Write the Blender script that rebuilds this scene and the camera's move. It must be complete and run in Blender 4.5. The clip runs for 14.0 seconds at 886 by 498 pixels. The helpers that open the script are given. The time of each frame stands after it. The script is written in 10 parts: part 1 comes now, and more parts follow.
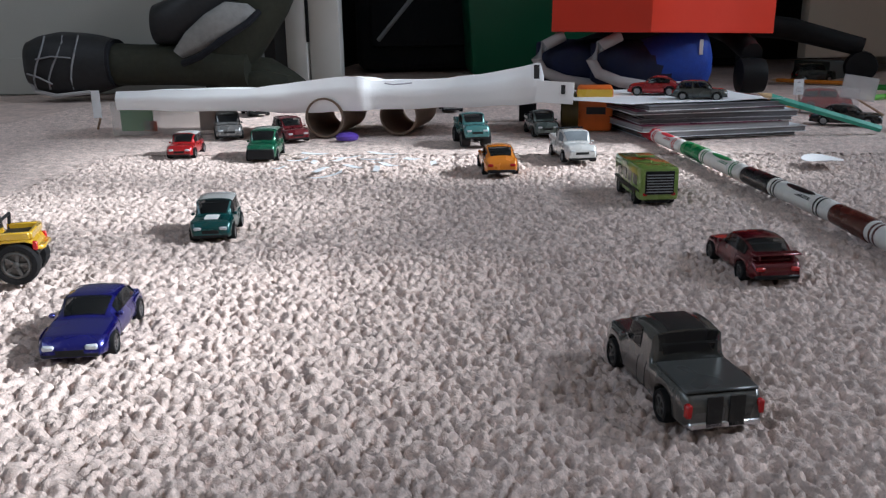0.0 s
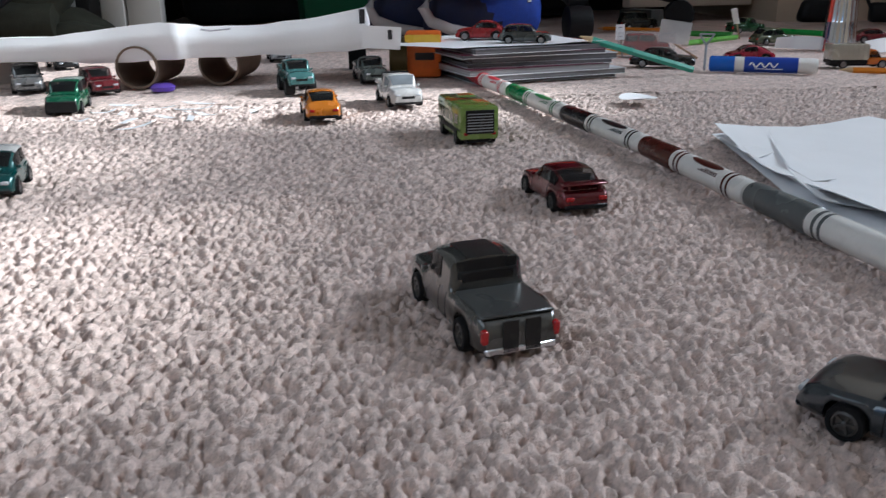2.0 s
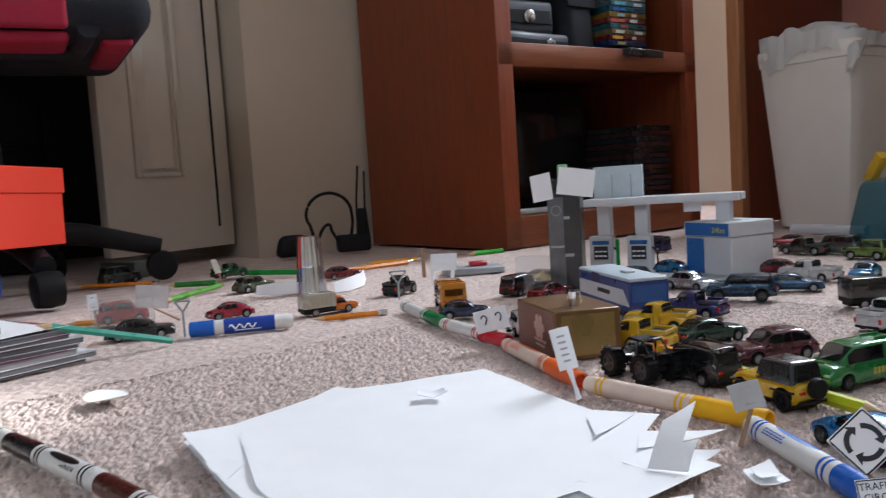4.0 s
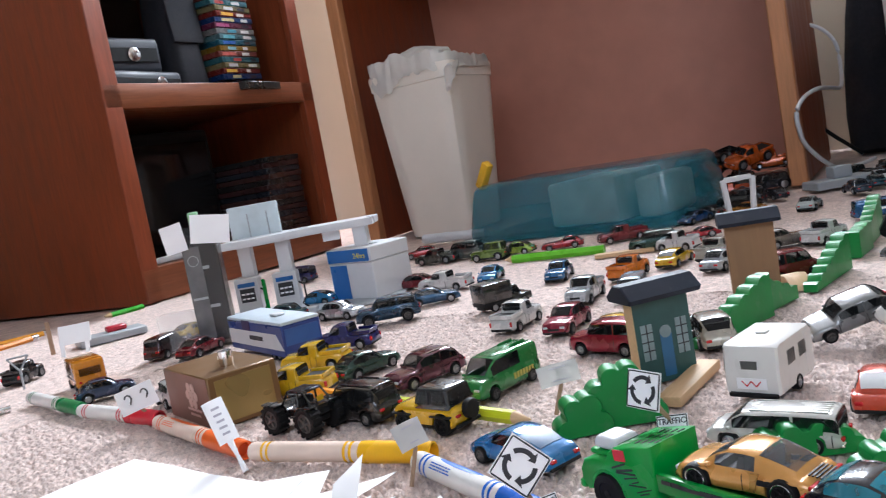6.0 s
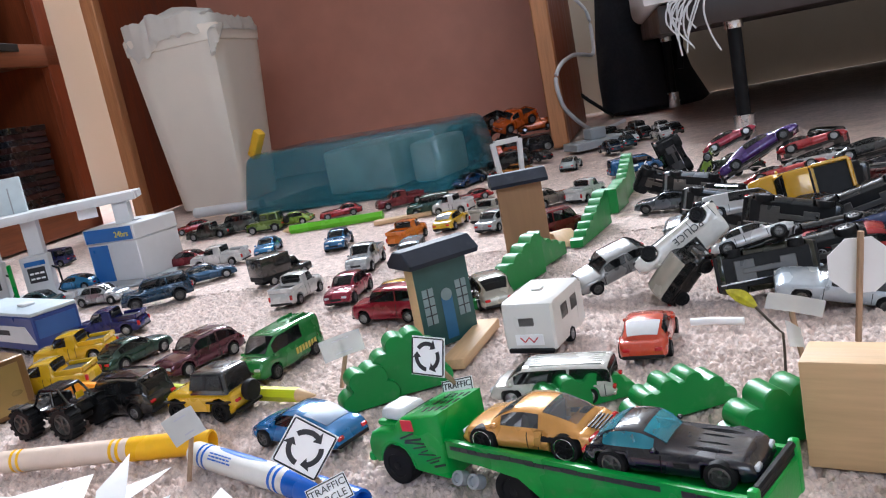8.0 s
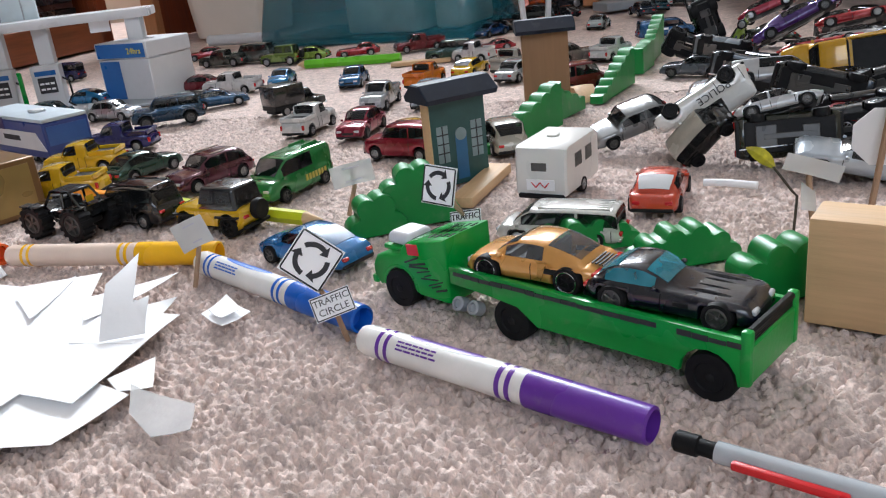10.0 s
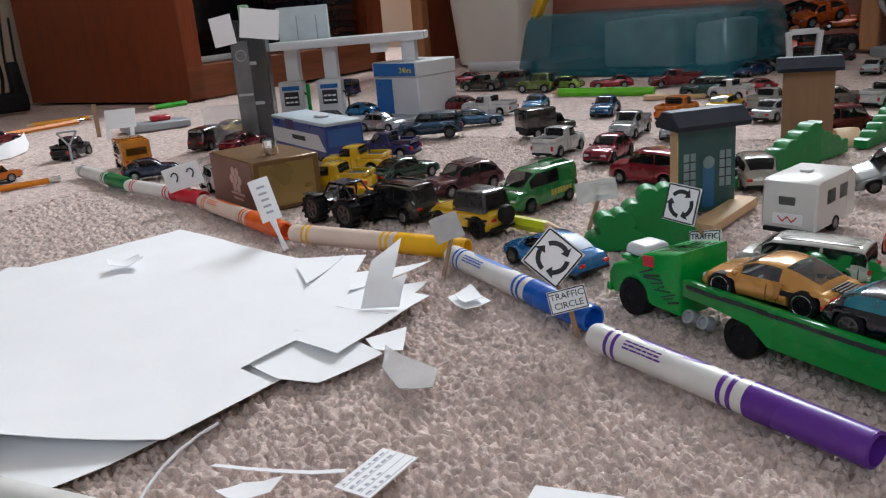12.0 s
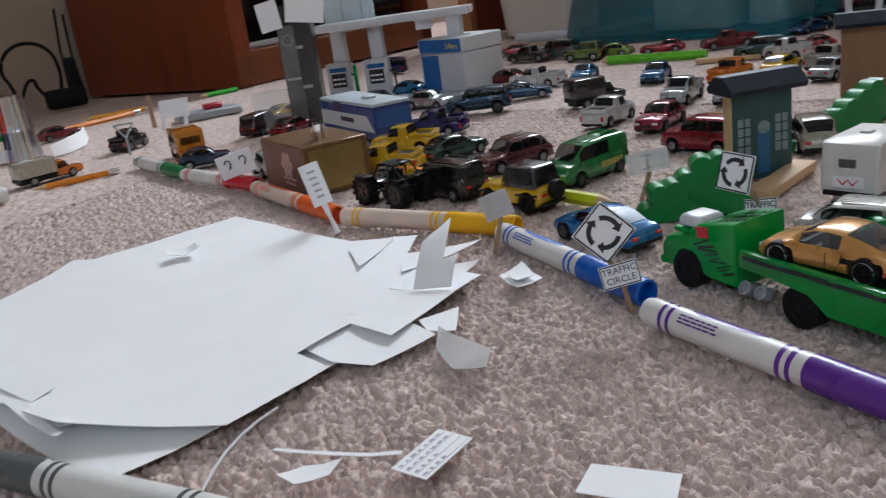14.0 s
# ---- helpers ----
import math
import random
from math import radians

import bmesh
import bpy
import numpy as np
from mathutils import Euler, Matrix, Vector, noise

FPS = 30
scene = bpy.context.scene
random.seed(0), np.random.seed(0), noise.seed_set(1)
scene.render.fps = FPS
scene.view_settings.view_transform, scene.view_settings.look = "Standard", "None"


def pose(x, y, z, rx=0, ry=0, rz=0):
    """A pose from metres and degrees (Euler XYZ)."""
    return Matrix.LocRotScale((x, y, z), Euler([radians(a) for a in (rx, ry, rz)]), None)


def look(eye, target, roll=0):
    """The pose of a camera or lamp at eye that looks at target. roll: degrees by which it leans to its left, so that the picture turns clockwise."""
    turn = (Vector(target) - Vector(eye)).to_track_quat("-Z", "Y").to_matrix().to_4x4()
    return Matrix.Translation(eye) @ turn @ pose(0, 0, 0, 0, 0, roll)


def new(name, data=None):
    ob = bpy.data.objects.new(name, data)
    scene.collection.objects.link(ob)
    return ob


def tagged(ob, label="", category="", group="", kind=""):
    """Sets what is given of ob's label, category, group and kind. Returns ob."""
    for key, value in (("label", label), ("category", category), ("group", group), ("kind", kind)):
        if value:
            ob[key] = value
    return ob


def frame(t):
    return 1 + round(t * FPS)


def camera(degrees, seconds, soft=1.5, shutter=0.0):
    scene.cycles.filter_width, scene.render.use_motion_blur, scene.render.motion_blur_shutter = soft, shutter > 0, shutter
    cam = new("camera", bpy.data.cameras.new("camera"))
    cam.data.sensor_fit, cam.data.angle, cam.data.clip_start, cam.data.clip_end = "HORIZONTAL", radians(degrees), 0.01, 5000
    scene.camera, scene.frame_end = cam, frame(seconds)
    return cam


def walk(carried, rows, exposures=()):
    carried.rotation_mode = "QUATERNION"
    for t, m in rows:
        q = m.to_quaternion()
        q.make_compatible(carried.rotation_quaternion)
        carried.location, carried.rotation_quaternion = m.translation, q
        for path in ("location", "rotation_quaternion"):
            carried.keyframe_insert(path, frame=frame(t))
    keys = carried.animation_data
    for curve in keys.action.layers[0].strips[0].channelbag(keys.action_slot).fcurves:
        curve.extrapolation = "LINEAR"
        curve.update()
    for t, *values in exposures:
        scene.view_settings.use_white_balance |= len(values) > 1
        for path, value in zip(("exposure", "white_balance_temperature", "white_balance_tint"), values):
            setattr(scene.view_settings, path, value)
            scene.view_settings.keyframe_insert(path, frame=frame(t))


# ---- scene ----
cam = camera(56.4, 14.0, soft=1.1, shutter=0.2)
PATH = [
    (0, (0.02170, -0.00229, 0.12878), (-0.05110, 0.95820, -0.13985), -0.85),
    (0.5, (0.02577, -0.00045, 0.11487), (-0.00615, 0.95151, -0.18968), -2.62),
    (1, (0.03003, -0.00198, 0.10913), (0.03442, 0.93898, -0.22934), -3.15),
    (1.5, (0.03420, 0.00189, 0.10927), (0.07326, 0.93921, -0.23700), -1.84),
    (2, (0.04300, 0.01015, 0.11517), (0.14423, 0.95276, -0.20300), -0.63),
    (2.5, (0.05728, 0.02415, 0.12670), (0.29486, 0.96038, -0.13217), -1.22),
    (3, (0.06997, 0.03209, 0.14038), (0.44589, 0.93779, -0.05557), -0.95),
    (3.5, (0.08578, 0.04119, 0.15495), (0.59347, 0.89317, 0.02695), -1.16),
    (4, (0.10022, 0.04856, 0.16395), (0.73030, 0.82048, 0.07948), -3.60),
    (4.2, (0.10586, 0.05317, 0.16880), (0.77736, 0.79070, 0.09711), -4.30),
    (6.3, (0.13516, 0.05939, 0.18119), (1.04489, 0.45853, 0.06686), -11.51),
    (6.5, (0.14151, 0.05959, 0.18064), (1.06420, 0.42655, 0.06246), -12.25),
    (7, (0.14548, 0.06166, 0.17946), (1.09447, 0.34617, 0.04352), -12.13),
    (7.2, (0.14528, 0.06115, 0.17960), (1.10034, 0.32025, 0.03566), -11.76),
    (9.3, (0.15226, 0.07179, 0.17016), (1.09973, 0.23015, -0.10771), -8.27),
    (9.5, (0.14896, 0.07108, 0.16859), (1.08053, 0.25612, -0.14438), -7.36),
    (10, (0.14505, 0.06944, 0.16388), (1.05351, 0.29636, -0.18713), -6.26),
    (10.5, (0.13414, 0.06852, 0.16190), (1.03384, 0.35450, -0.16787), -6.27),
    (11, (0.12837, 0.06786, 0.16029), (1.00890, 0.42232, -0.15437), -5.66),
    (11.5, (0.11690, 0.06565, 0.16010), (0.97229, 0.48699, -0.14121), -4.70),
    (12, (0.11114, 0.06328, 0.15963), (0.93739, 0.54736, -0.12842), -4.71),
    (12.5, (0.10981, 0.06300, 0.15915), (0.90926, 0.59283, -0.12398), -4.69),
    (13, (0.10117, 0.05933, 0.15748), (0.86461, 0.63220, -0.14080), -4.49),
    (13.5, (0.09721, 0.05729, 0.15747), (0.83141, 0.66382, -0.14759), -3.36),
    (14, (0.11309, 0.06132, 0.16198), (0.89636, 0.59998, -0.14841), -8.09),
]
walk(cam, [(t, look(eye, target, roll)) for t, eye, target, roll in PATH],
     exposures=[(0, 0.07, 5600, 6), (1.4, 0.17, 5650, 6), (2.2, 0.31, 5700, 6), (3.5, 0.66, 5900, 8), (4.2, 0.82, 5900, 9), (6.3, 1.57, 5920, 10), (7.2, 1.64, 5920, 10),
                (9.3, 1.4, 6050, 9), (11.0, 1.06, 6200, 9), (12.5, 0.6, 6150, 8), (14.0, 0.47, 6000, 8)])

# ---- daylight: a window above the desk, sun from the same side ----
SUN_ELEV, SUN_AZ = 32.0, 0.0
world = bpy.data.worlds.new("sky")
scene.world = world
world.use_nodes = True
wn = world.node_tree.nodes
sky = wn.new("ShaderNodeTexSky")
sky.sky_type, sky.sun_disc = "NISHITA", False
sky.sun_elevation, sky.sun_rotation = radians(SUN_ELEV), radians(90)
wn["Background"].inputs["Strength"].default_value = 0.12
world.node_tree.links.new(sky.outputs["Color"], wn["Background"].inputs["Color"])

sun = new("sun", bpy.data.lights.new("sun", "SUN"))
sun.data.energy, sun.data.angle, sun.data.color = 5.0, radians(1.5), (1.0, 0.96, 0.9)
sun.matrix_world = look((5 * math.cos(radians(SUN_ELEV)), 0, 5 * math.sin(radians(SUN_ELEV))), (0, 0, 0))

window_light = new("window_daylight", bpy.data.lights.new("window_daylight", "AREA"))
window_light.data.shape, window_light.data.size, window_light.data.size_y = "RECTANGLE", 1.3, 0.85
window_light.data.energy, window_light.data.color = 62, (0.93, 0.96, 1.0)
window_light.matrix_world = look((2.93, 0.72, 1.62), (0.2, 0.45, 0.0))
# second, larger lamp added behind the camera's start as general fill for the room
room_fill = new("west_fill_lamp", bpy.data.lights.new("west_fill_lamp", "AREA"))
room_fill.data.shape, room_fill.data.size, room_fill.data.size_y = "RECTANGLE", 2.0, 0.9
room_fill.data.energy, room_fill.data.color = 9.0, (0.95, 0.97, 1.0)
room_fill.matrix_world = look((-1.64, -0.5, 1.68), (0.4, 0.3, 0.0))

import collections

# ---- materials ----
MATS = {}


def mat(name, color, rough=0.5, metal=0.0, var=0.12, scale=60.0, bump=0.0, bscale=0.0, coat=0.0, island=0.0, objvar=0.0,
        trans=0.0, ior=1.45, alpha=1.0, stretch=(1, 1, 1), rvar=0.12, sheen=0.0, grime=0.0, sss=0.0):
    """A surface with colour varied at two scales, uneven gloss and fine relief."""
    if name in MATS:
        return MATS[name]
    m = bpy.data.materials.new(name)
    m.use_nodes = True
    n, l = m.node_tree.nodes, m.node_tree.links
    b = n["Principled BSDF"]
    b.inputs["Metallic"].default_value = metal
    b.inputs["IOR"].default_value = ior
    if coat:
        b.inputs["Coat Weight"].default_value = coat
        b.inputs["Coat Roughness"].default_value = 0.08
    if trans:
        b.inputs["Transmission Weight"].default_value = trans
    if alpha < 1:
        b.inputs["Alpha"].default_value = alpha
    if sss:
        b.inputs["Subsurface Weight"].default_value = sss
        b.inputs["Subsurface Scale"].default_value = 0.003
        b.inputs["Subsurface Radius"].default_value = (1.0, 0.7, 0.5)
    if sheen:
        b.inputs["Sheen Weight"].default_value = sheen
        b.inputs["Sheen Roughness"].default_value = 0.6
    co = n.new("ShaderNodeTexCoord")
    mp = n.new("ShaderNodeMapping")
    mp.inputs["Scale"].default_value = stretch
    l.new(co.outputs["Object"], mp.inputs["Vector"])
    big, fine = n.new("ShaderNodeTexNoise"), n.new("ShaderNodeTexNoise")
    big.inputs["Scale"].default_value, big.inputs["Detail"].default_value = scale * 0.22, 3
    fine.inputs["Scale"].default_value, fine.inputs["Detail"].default_value = scale, 5
    for t in (big, fine):
        l.new(mp.outputs["Vector"], t.inputs["Vector"])
    mixf = n.new("ShaderNodeMath")
    mixf.operation = "ADD"
    l.new(big.outputs["Fac"], mixf.inputs[0])
    l.new(fine.outputs["Fac"], mixf.inputs[1])
    fac = mixf.outputs[0]
    for amount, kind in ((island, "island"), (objvar, "object")):
        if amount:
            src = n.new("ShaderNodeNewGeometry") if kind == "island" else n.new("ShaderNodeObjectInfo")
            mul = n.new("ShaderNodeMath")
            mul.operation, mul.inputs[1].default_value = "MULTIPLY", amount
            l.new(src.outputs["Random Per Island" if kind == "island" else "Random"], mul.inputs[0])
            add = n.new("ShaderNodeMath")
            add.operation = "ADD"
            l.new(fac, add.inputs[0])
            l.new(mul.outputs[0], add.inputs[1])
            fac = add.outputs[0]
    rng = n.new("ShaderNodeMapRange")
    rng.inputs["From Min"].default_value, rng.inputs["From Max"].default_value = 0.6, 1.4 + island + objvar
    l.new(fac, rng.inputs["Value"])
    mix = n.new("ShaderNodeMix")
    mix.data_type = "RGBA"
    mix.inputs["A"].default_value = (*[max(0.0, c * (1 - var)) for c in color], 1)
    mix.inputs["B"].default_value = (*[min(1.0, c * (1 + var)) for c in color], 1)
    l.new(rng.outputs["Result"], mix.inputs["Factor"])
    out = mix.outputs["Result"]
    if grime:
        gn = n.new("ShaderNodeTexNoise")
        gn.inputs["Scale"].default_value, gn.inputs["Detail"].default_value = scale * 1.7, 8
        l.new(co.outputs["Object"], gn.inputs["Vector"])
        gr = n.new("ShaderNodeMapRange")
        gr.inputs["From Min"].default_value, gr.inputs["From Max"].default_value = 0.58, 0.72
        gr.inputs["To Max"].default_value = grime
        l.new(gn.outputs["Fac"], gr.inputs["Value"])
        gm = n.new("ShaderNodeMix")
        gm.data_type = "RGBA"
        gm.inputs["B"].default_value = (0.35, 0.32, 0.29, 1)
        l.new(gr.outputs["Result"], gm.inputs["Factor"])
        l.new(out, gm.inputs["A"])
        out = gm.outputs["Result"]
    l.new(out, b.inputs["Base Color"])
    rr = n.new("ShaderNodeMapRange")
    rr.inputs["From Min"].default_value, rr.inputs["From Max"].default_value = 0.3, 0.7
    rr.inputs["To Min"].default_value, rr.inputs["To Max"].default_value = max(0.02, rough - rvar), min(1.0, rough + rvar)
    l.new(big.outputs["Fac"], rr.inputs["Value"])
    l.new(rr.outputs["Result"], b.inputs["Roughness"])
    if bump:
        bn, bp = n.new("ShaderNodeTexNoise"), n.new("ShaderNodeBump")
        bn.inputs["Scale"].default_value, bn.inputs["Detail"].default_value = bscale or scale * 4, 4
        bp.inputs["Strength"].default_value, bp.inputs["Distance"].default_value = min(1.0, bump), 0.002
        l.new(mp.outputs["Vector"], bn.inputs["Vector"])
        l.new(bn.outputs["Fac"], bp.inputs["Height"])
        l.new(bp.outputs["Normal"], b.inputs["Normal"])
    MATS[name] = m
    return m


def paint(color, metal=0.25):
    """Die-cast enamel: glossy, slightly metallic, with dust and tiny chips."""
    name = "enamel_" + "_".join(f"{int(c * 255):02x}" for c in color) + ("m" if metal > 0.4 else "")
    return mat(name, tuple(c * 0.7 for c in color), rough=0.24, metal=metal, var=0.1, scale=240, coat=0.8, rvar=0.1, grime=0.08, bump=0.05, bscale=900)


def plastic(name, color, rough=0.35):
    return mat(name, color, rough=rough, var=0.07, scale=120, rvar=0.1, bump=0.04, bscale=700, grime=0.08)


M_TYRE = mat("black_tyre_rubber", (0.012, 0.012, 0.013), ior=1.25, rough=0.6, scale=300, var=0.3)
M_CHROME = mat("bright_chrome", (0.72, 0.72, 0.74), rough=0.22, metal=1.0, scale=200)
M_RIM = mat("silver_wheel_plating", (0.36, 0.36, 0.37), rough=0.3, metal=1.0, scale=200)
M_DARKRIM = mat("dark_alloy", (0.11, 0.108, 0.105), rough=0.35, metal=0.6, scale=200)
M_GLASS = mat("smoked_plastic_glazing", (0.012, 0.013, 0.014), rough=0.08, var=0.3, scale=100, rvar=0.05, ior=1.4, alpha=0.62)
M_CLEARGLASS = mat("clear_toy_glazing", (0.2, 0.21, 0.22), rough=0.06, var=0.2, scale=100, rvar=0.04, alpha=0.34, coat=0.6)
M_CABIN = mat("dark_grey_interior_plastic", (0.03, 0.03, 0.031), rough=0.6, var=0.3, scale=200)
M_BLUEGLASS = mat("blue_tinted_glazing", (0.06, 0.34, 0.44), rough=0.06, var=0.3, scale=100, rvar=0.04, coat=0.6, alpha=0.6)
M_PALEGLASS = mat("pale_grey_glazing", (0.16, 0.18, 0.2), rough=0.08, var=0.25, scale=100, rvar=0.05, coat=0.3)
M_BASE = mat("dark_chassis_plastic", (0.014, 0.014, 0.015), ior=1.25, rough=0.5, scale=200, var=0.3)
M_HEAD = mat("clear_headlamp_plastic", (0.45, 0.47, 0.5), rough=0.12, scale=300, coat=0.5)
M_TAIL = mat("red_lamp_plastic", (0.45, 0.01, 0.012), rough=0.15, scale=300, coat=0.5)
M_PAPER = mat("white_office_paper", (0.93, 0.935, 0.95), rough=0.75, var=0.03, scale=30, bump=0.05, bscale=300)
M_PAPER2 = mat("thin_white_paper", (0.74, 0.75, 0.77), rough=0.7, var=0.05, scale=40, bump=0.08, bscale=200)
M_INK = mat("dark_print_ink", (0.03, 0.03, 0.035), rough=0.6, scale=300)
M_INK2 = mat("pencil_grey_marks", (0.45, 0.44, 0.5), rough=0.7, scale=300)
M_WALL = mat("cream_wall_paint", (0.53, 0.44, 0.335), rough=0.75, var=0.04, scale=8, bump=0.12, bscale=160)
M_WALLW = mat("pale_grey_wall_paint", (0.42, 0.42, 0.39), rough=0.75, var=0.04, scale=8, bump=0.12, bscale=160)
M_CEIL = mat("white_ceiling_paint", (0.66, 0.66, 0.645), rough=0.8, var=0.03, scale=10, bump=0.2, bscale=120)
M_TRIM = mat("white_gloss_trim", (0.76, 0.75, 0.71), rough=0.4, var=0.04, scale=12, bump=0.03)
M_DOORW = mat("off_white_door_paint", (0.56, 0.5, 0.42), rough=0.5, var=0.05, scale=10, bump=0.05, grime=0.1)
M_CHERRY = mat("cherry_wood_veneer", (0.2, 0.042, 0.013), rough=0.42, var=0.3, scale=34, stretch=(9, 9, 0.6), bump=0.04, rvar=0.1)
M_CHERRYH = mat("cherry_wood_rail", (0.21, 0.065, 0.026), rough=0.42, var=0.26, scale=34, stretch=(0.6, 9, 9), bump=0.04, rvar=0.1)
M_BACKPANEL = mat("brown_desk_back_panel", (0.60, 0.26, 0.18), rough=0.42, var=0.1, scale=14, stretch=(1, 1, 1), bump=0.05, rvar=0.08)
M_BLACK = mat("black_plastic", (0.01, 0.01, 0.011), ior=1.25, rough=0.5, scale=60, var=0.3)
M_BLACKCLOTH = mat("black_fabric", (0.012, 0.013, 0.018), rough=0.9, scale=120, var=0.4, bump=0.3, bscale=500)
# near-black closet paint: the recess's darkness is put into the colour
M_CLOSETSHADE = mat("closet_shade_paint", (0.03, 0.028, 0.026), rough=0.85, scale=10, var=0.2)
M_WOOD = mat("pale_pine_wood", (0.62, 0.43, 0.24), rough=0.6, var=0.14, scale=60, stretch=(8, 8, 0.7), bump=0.12, bscale=120)
M_WOODX = mat("pale_beech_wood", (0.6, 0.4, 0.22), rough=0.55, var=0.12, scale=60, stretch=(0.7, 8, 8), bump=0.1, bscale=120)
M_STICK = mat("brown_stick_wood", (0.34, 0.22, 0.14), rough=0.7, var=0.2, scale=150, stretch=(5, 5, 0.6))
M_GREENWOOD = mat("green_painted_wood", (0.007, 0.21, 0.04), rough=0.4, var=0.12, scale=60, bump=0.05, bscale=260, grime=0.12)
M_GREENPL = mat("green_toy_plastic", (0.006, 0.3, 0.042), rough=0.3, var=0.08, scale=90, bump=0.05, bscale=500, grime=0.1)
M_NAVYROOF = mat("navy_painted_wood", (0.012, 0.018, 0.034), rough=0.55, var=0.25, scale=70, grime=0.05, ior=1.35)
M_SILVERFOIL = mat("crinkled_silver_foil", (0.8, 0.8, 0.81), rough=0.14, metal=1.0, scale=40, bump=0.15, bscale=90)
M_CARD = mat("brown_card", (0.36, 0.25, 0.17), rough=0.8, scale=60, var=0.12)
M_WHITEPL = mat("white_toy_plastic", (0.62, 0.63, 0.65), rough=0.38, var=0.05, scale=60, grime=0.06)
M_BLUEPL = mat("blue_toy_plastic", (0.02, 0.13, 0.4), rough=0.35, var=0.08, scale=60)
M_GREYPL = mat("grey_toy_plastic", (0.33, 0.35, 0.37), rough=0.45, var=0.08, scale=60)
M_TEAL = mat("translucent_teal_plastic", (0.018, 0.20, 0.27), rough=0.2, var=0.15, scale=14, alpha=0.55, coat=0.5)
M_BIN = mat("off_white_bin_plastic", (0.80, 0.73, 0.64), rough=0.5, var=0.04, scale=14, grime=0.06)
M_BAG = mat("thin_white_bag_film", (0.68, 0.65, 0.6), rough=0.4, var=0.06, scale=30, alpha=0.86, bump=0.4, bscale=50)
M_CLEAR = mat("clear_thin_plastic", (0.85, 0.87, 0.88), rough=0.12, var=0.04, scale=40, alpha=0.22, coat=0.5)
M_FILM = mat("translucent_crinkled_film", (0.72, 0.72, 0.72), rough=0.25, var=0.1, scale=60, alpha=0.5, bump=0.4, bscale=120, coat=0.4)
M_SMOKE = mat("smoky_clear_plastic", (0.035, 0.037, 0.04), rough=0.18, var=0.3, scale=40, alpha=0.72, coat=0.5)
M_ORANGE = mat("orange_red_carton", (0.72, 0.045, 0.018), rough=0.42, var=0.05, scale=20, bump=0.06, bscale=90)
M_NAVYSHOE = mat("blue_shoe_mesh", (0.015, 0.055, 0.36), rough=0.6, var=0.2, scale=160, bump=0.3, bscale=500)
M_SOLE = mat("grey_white_shoe_sole", (0.42, 0.4, 0.4), rough=0.6, var=0.1, scale=80)
M_SHOEBLK = mat("black_shoe_rubber", (0.018, 0.018, 0.02), rough=0.55, var=0.3, scale=120, bump=0.2, bscale=300)
M_OLIVE = mat("dark_olive_cloth", (0.035, 0.036, 0.024), rough=0.85, var=0.25, scale=120, bump=0.3, bscale=400)
M_KRAFT = mat("brown_cardboard_tube", (0.22, 0.16, 0.12), rough=0.85, var=0.15, scale=60)
M_GOLDBOX = mat("dull_gold_printed_card", (0.19, 0.105, 0.042), rough=0.4, metal=0.3, var=0.12, scale=50)
M_REDPRINT = mat("red_brown_printed_card", (0.2, 0.085, 0.055), rough=0.45, var=0.12, scale=50)


# ---- mesh helpers ----
def mesh_from(name, bm, material, smooth=40):
    me = bpy.data.meshes.new(name)
    bmesh.ops.recalc_face_normals(bm, faces=bm.faces[:])
    bm.to_mesh(me)
    bm.free()
    if material:
        me.materials.append(material)
    if smooth:
        me.shade_smooth()
        me.set_sharp_from_angle(angle=radians(smooth))
    return me


def part(name, bm, material, parent, label="", at=None, smooth=40):
    ob = new(name, bm if isinstance(bm, bpy.types.Mesh) else mesh_from(name, bm, material, smooth))
    ob.parent = parent
    if at is not None:
        ob.matrix_basis = at
    if label:
        ob["label"] = label
    return ob


def thing(name, m, label, category, group="", kind=""):
    ob = new(name)
    ob.empty_display_size = 0.01
    ob.matrix_basis = m
    return tagged(ob, label, category, group, kind)


def solid(name, bm, material, m, label, category, group="", kind="", smooth=40):
    ob = new(name, mesh_from(name, bm, material, smooth))
    ob.matrix_basis = m
    return tagged(ob, label, category, group, kind)


def box(sx, sy, sz, at=(0, 0, 0), bevel=0.0, seg=2, bm=None, rot=None, top=(1, 1)):
    """A box standing on at; top narrows its upper face."""
    own = bmesh.new()
    bmesh.ops.create_cube(own, size=1)
    for v in own.verts:
        v.co.z += 0.5
        k = top if v.co.z > 0.5 else (1, 1)
        v.co = Vector((v.co.x * sx * k[0], v.co.y * sy * k[1], v.co.z * sz))
    if bevel:
        bmesh.ops.bevel(own, geom=own.edges[:], offset=bevel, segments=seg, affect="EDGES", profile=0.5)
    m = Matrix.Translation(at) @ (rot if rot is not None else Matrix())
    own.transform(m)
    if bm is None:
        return own
    join(bm, own)
    return bm


def join(bm, own):
    me = bpy.data.meshes.new("tmp")
    own.to_mesh(me)
    own.free()
    bm.from_mesh(me)
    bpy.data.meshes.remove(me)
    return bm


def lathe(profile, seg=20, m=None, bm=None, closed=True):
    """Turns (radius, height) pairs round z."""
    own = bmesh.new()
    rings = []
    for r, z in profile:
        rings.append([own.verts.new((r * math.cos(2 * math.pi * k / seg), r * math.sin(2 * math.pi * k / seg), z)) for k in range(seg)])
    for a, b in zip(rings, rings[1:]):
        for k in range(seg):
            own.faces.new((a[k], a[(k + 1) % seg], b[(k + 1) % seg], b[k]))
    if closed:
        own.faces.new(rings[0][::-1])
        own.faces.new(rings[-1])
    if m is not None:
        own.transform(m)
    if bm is None:
        return own
    return join(bm, own)


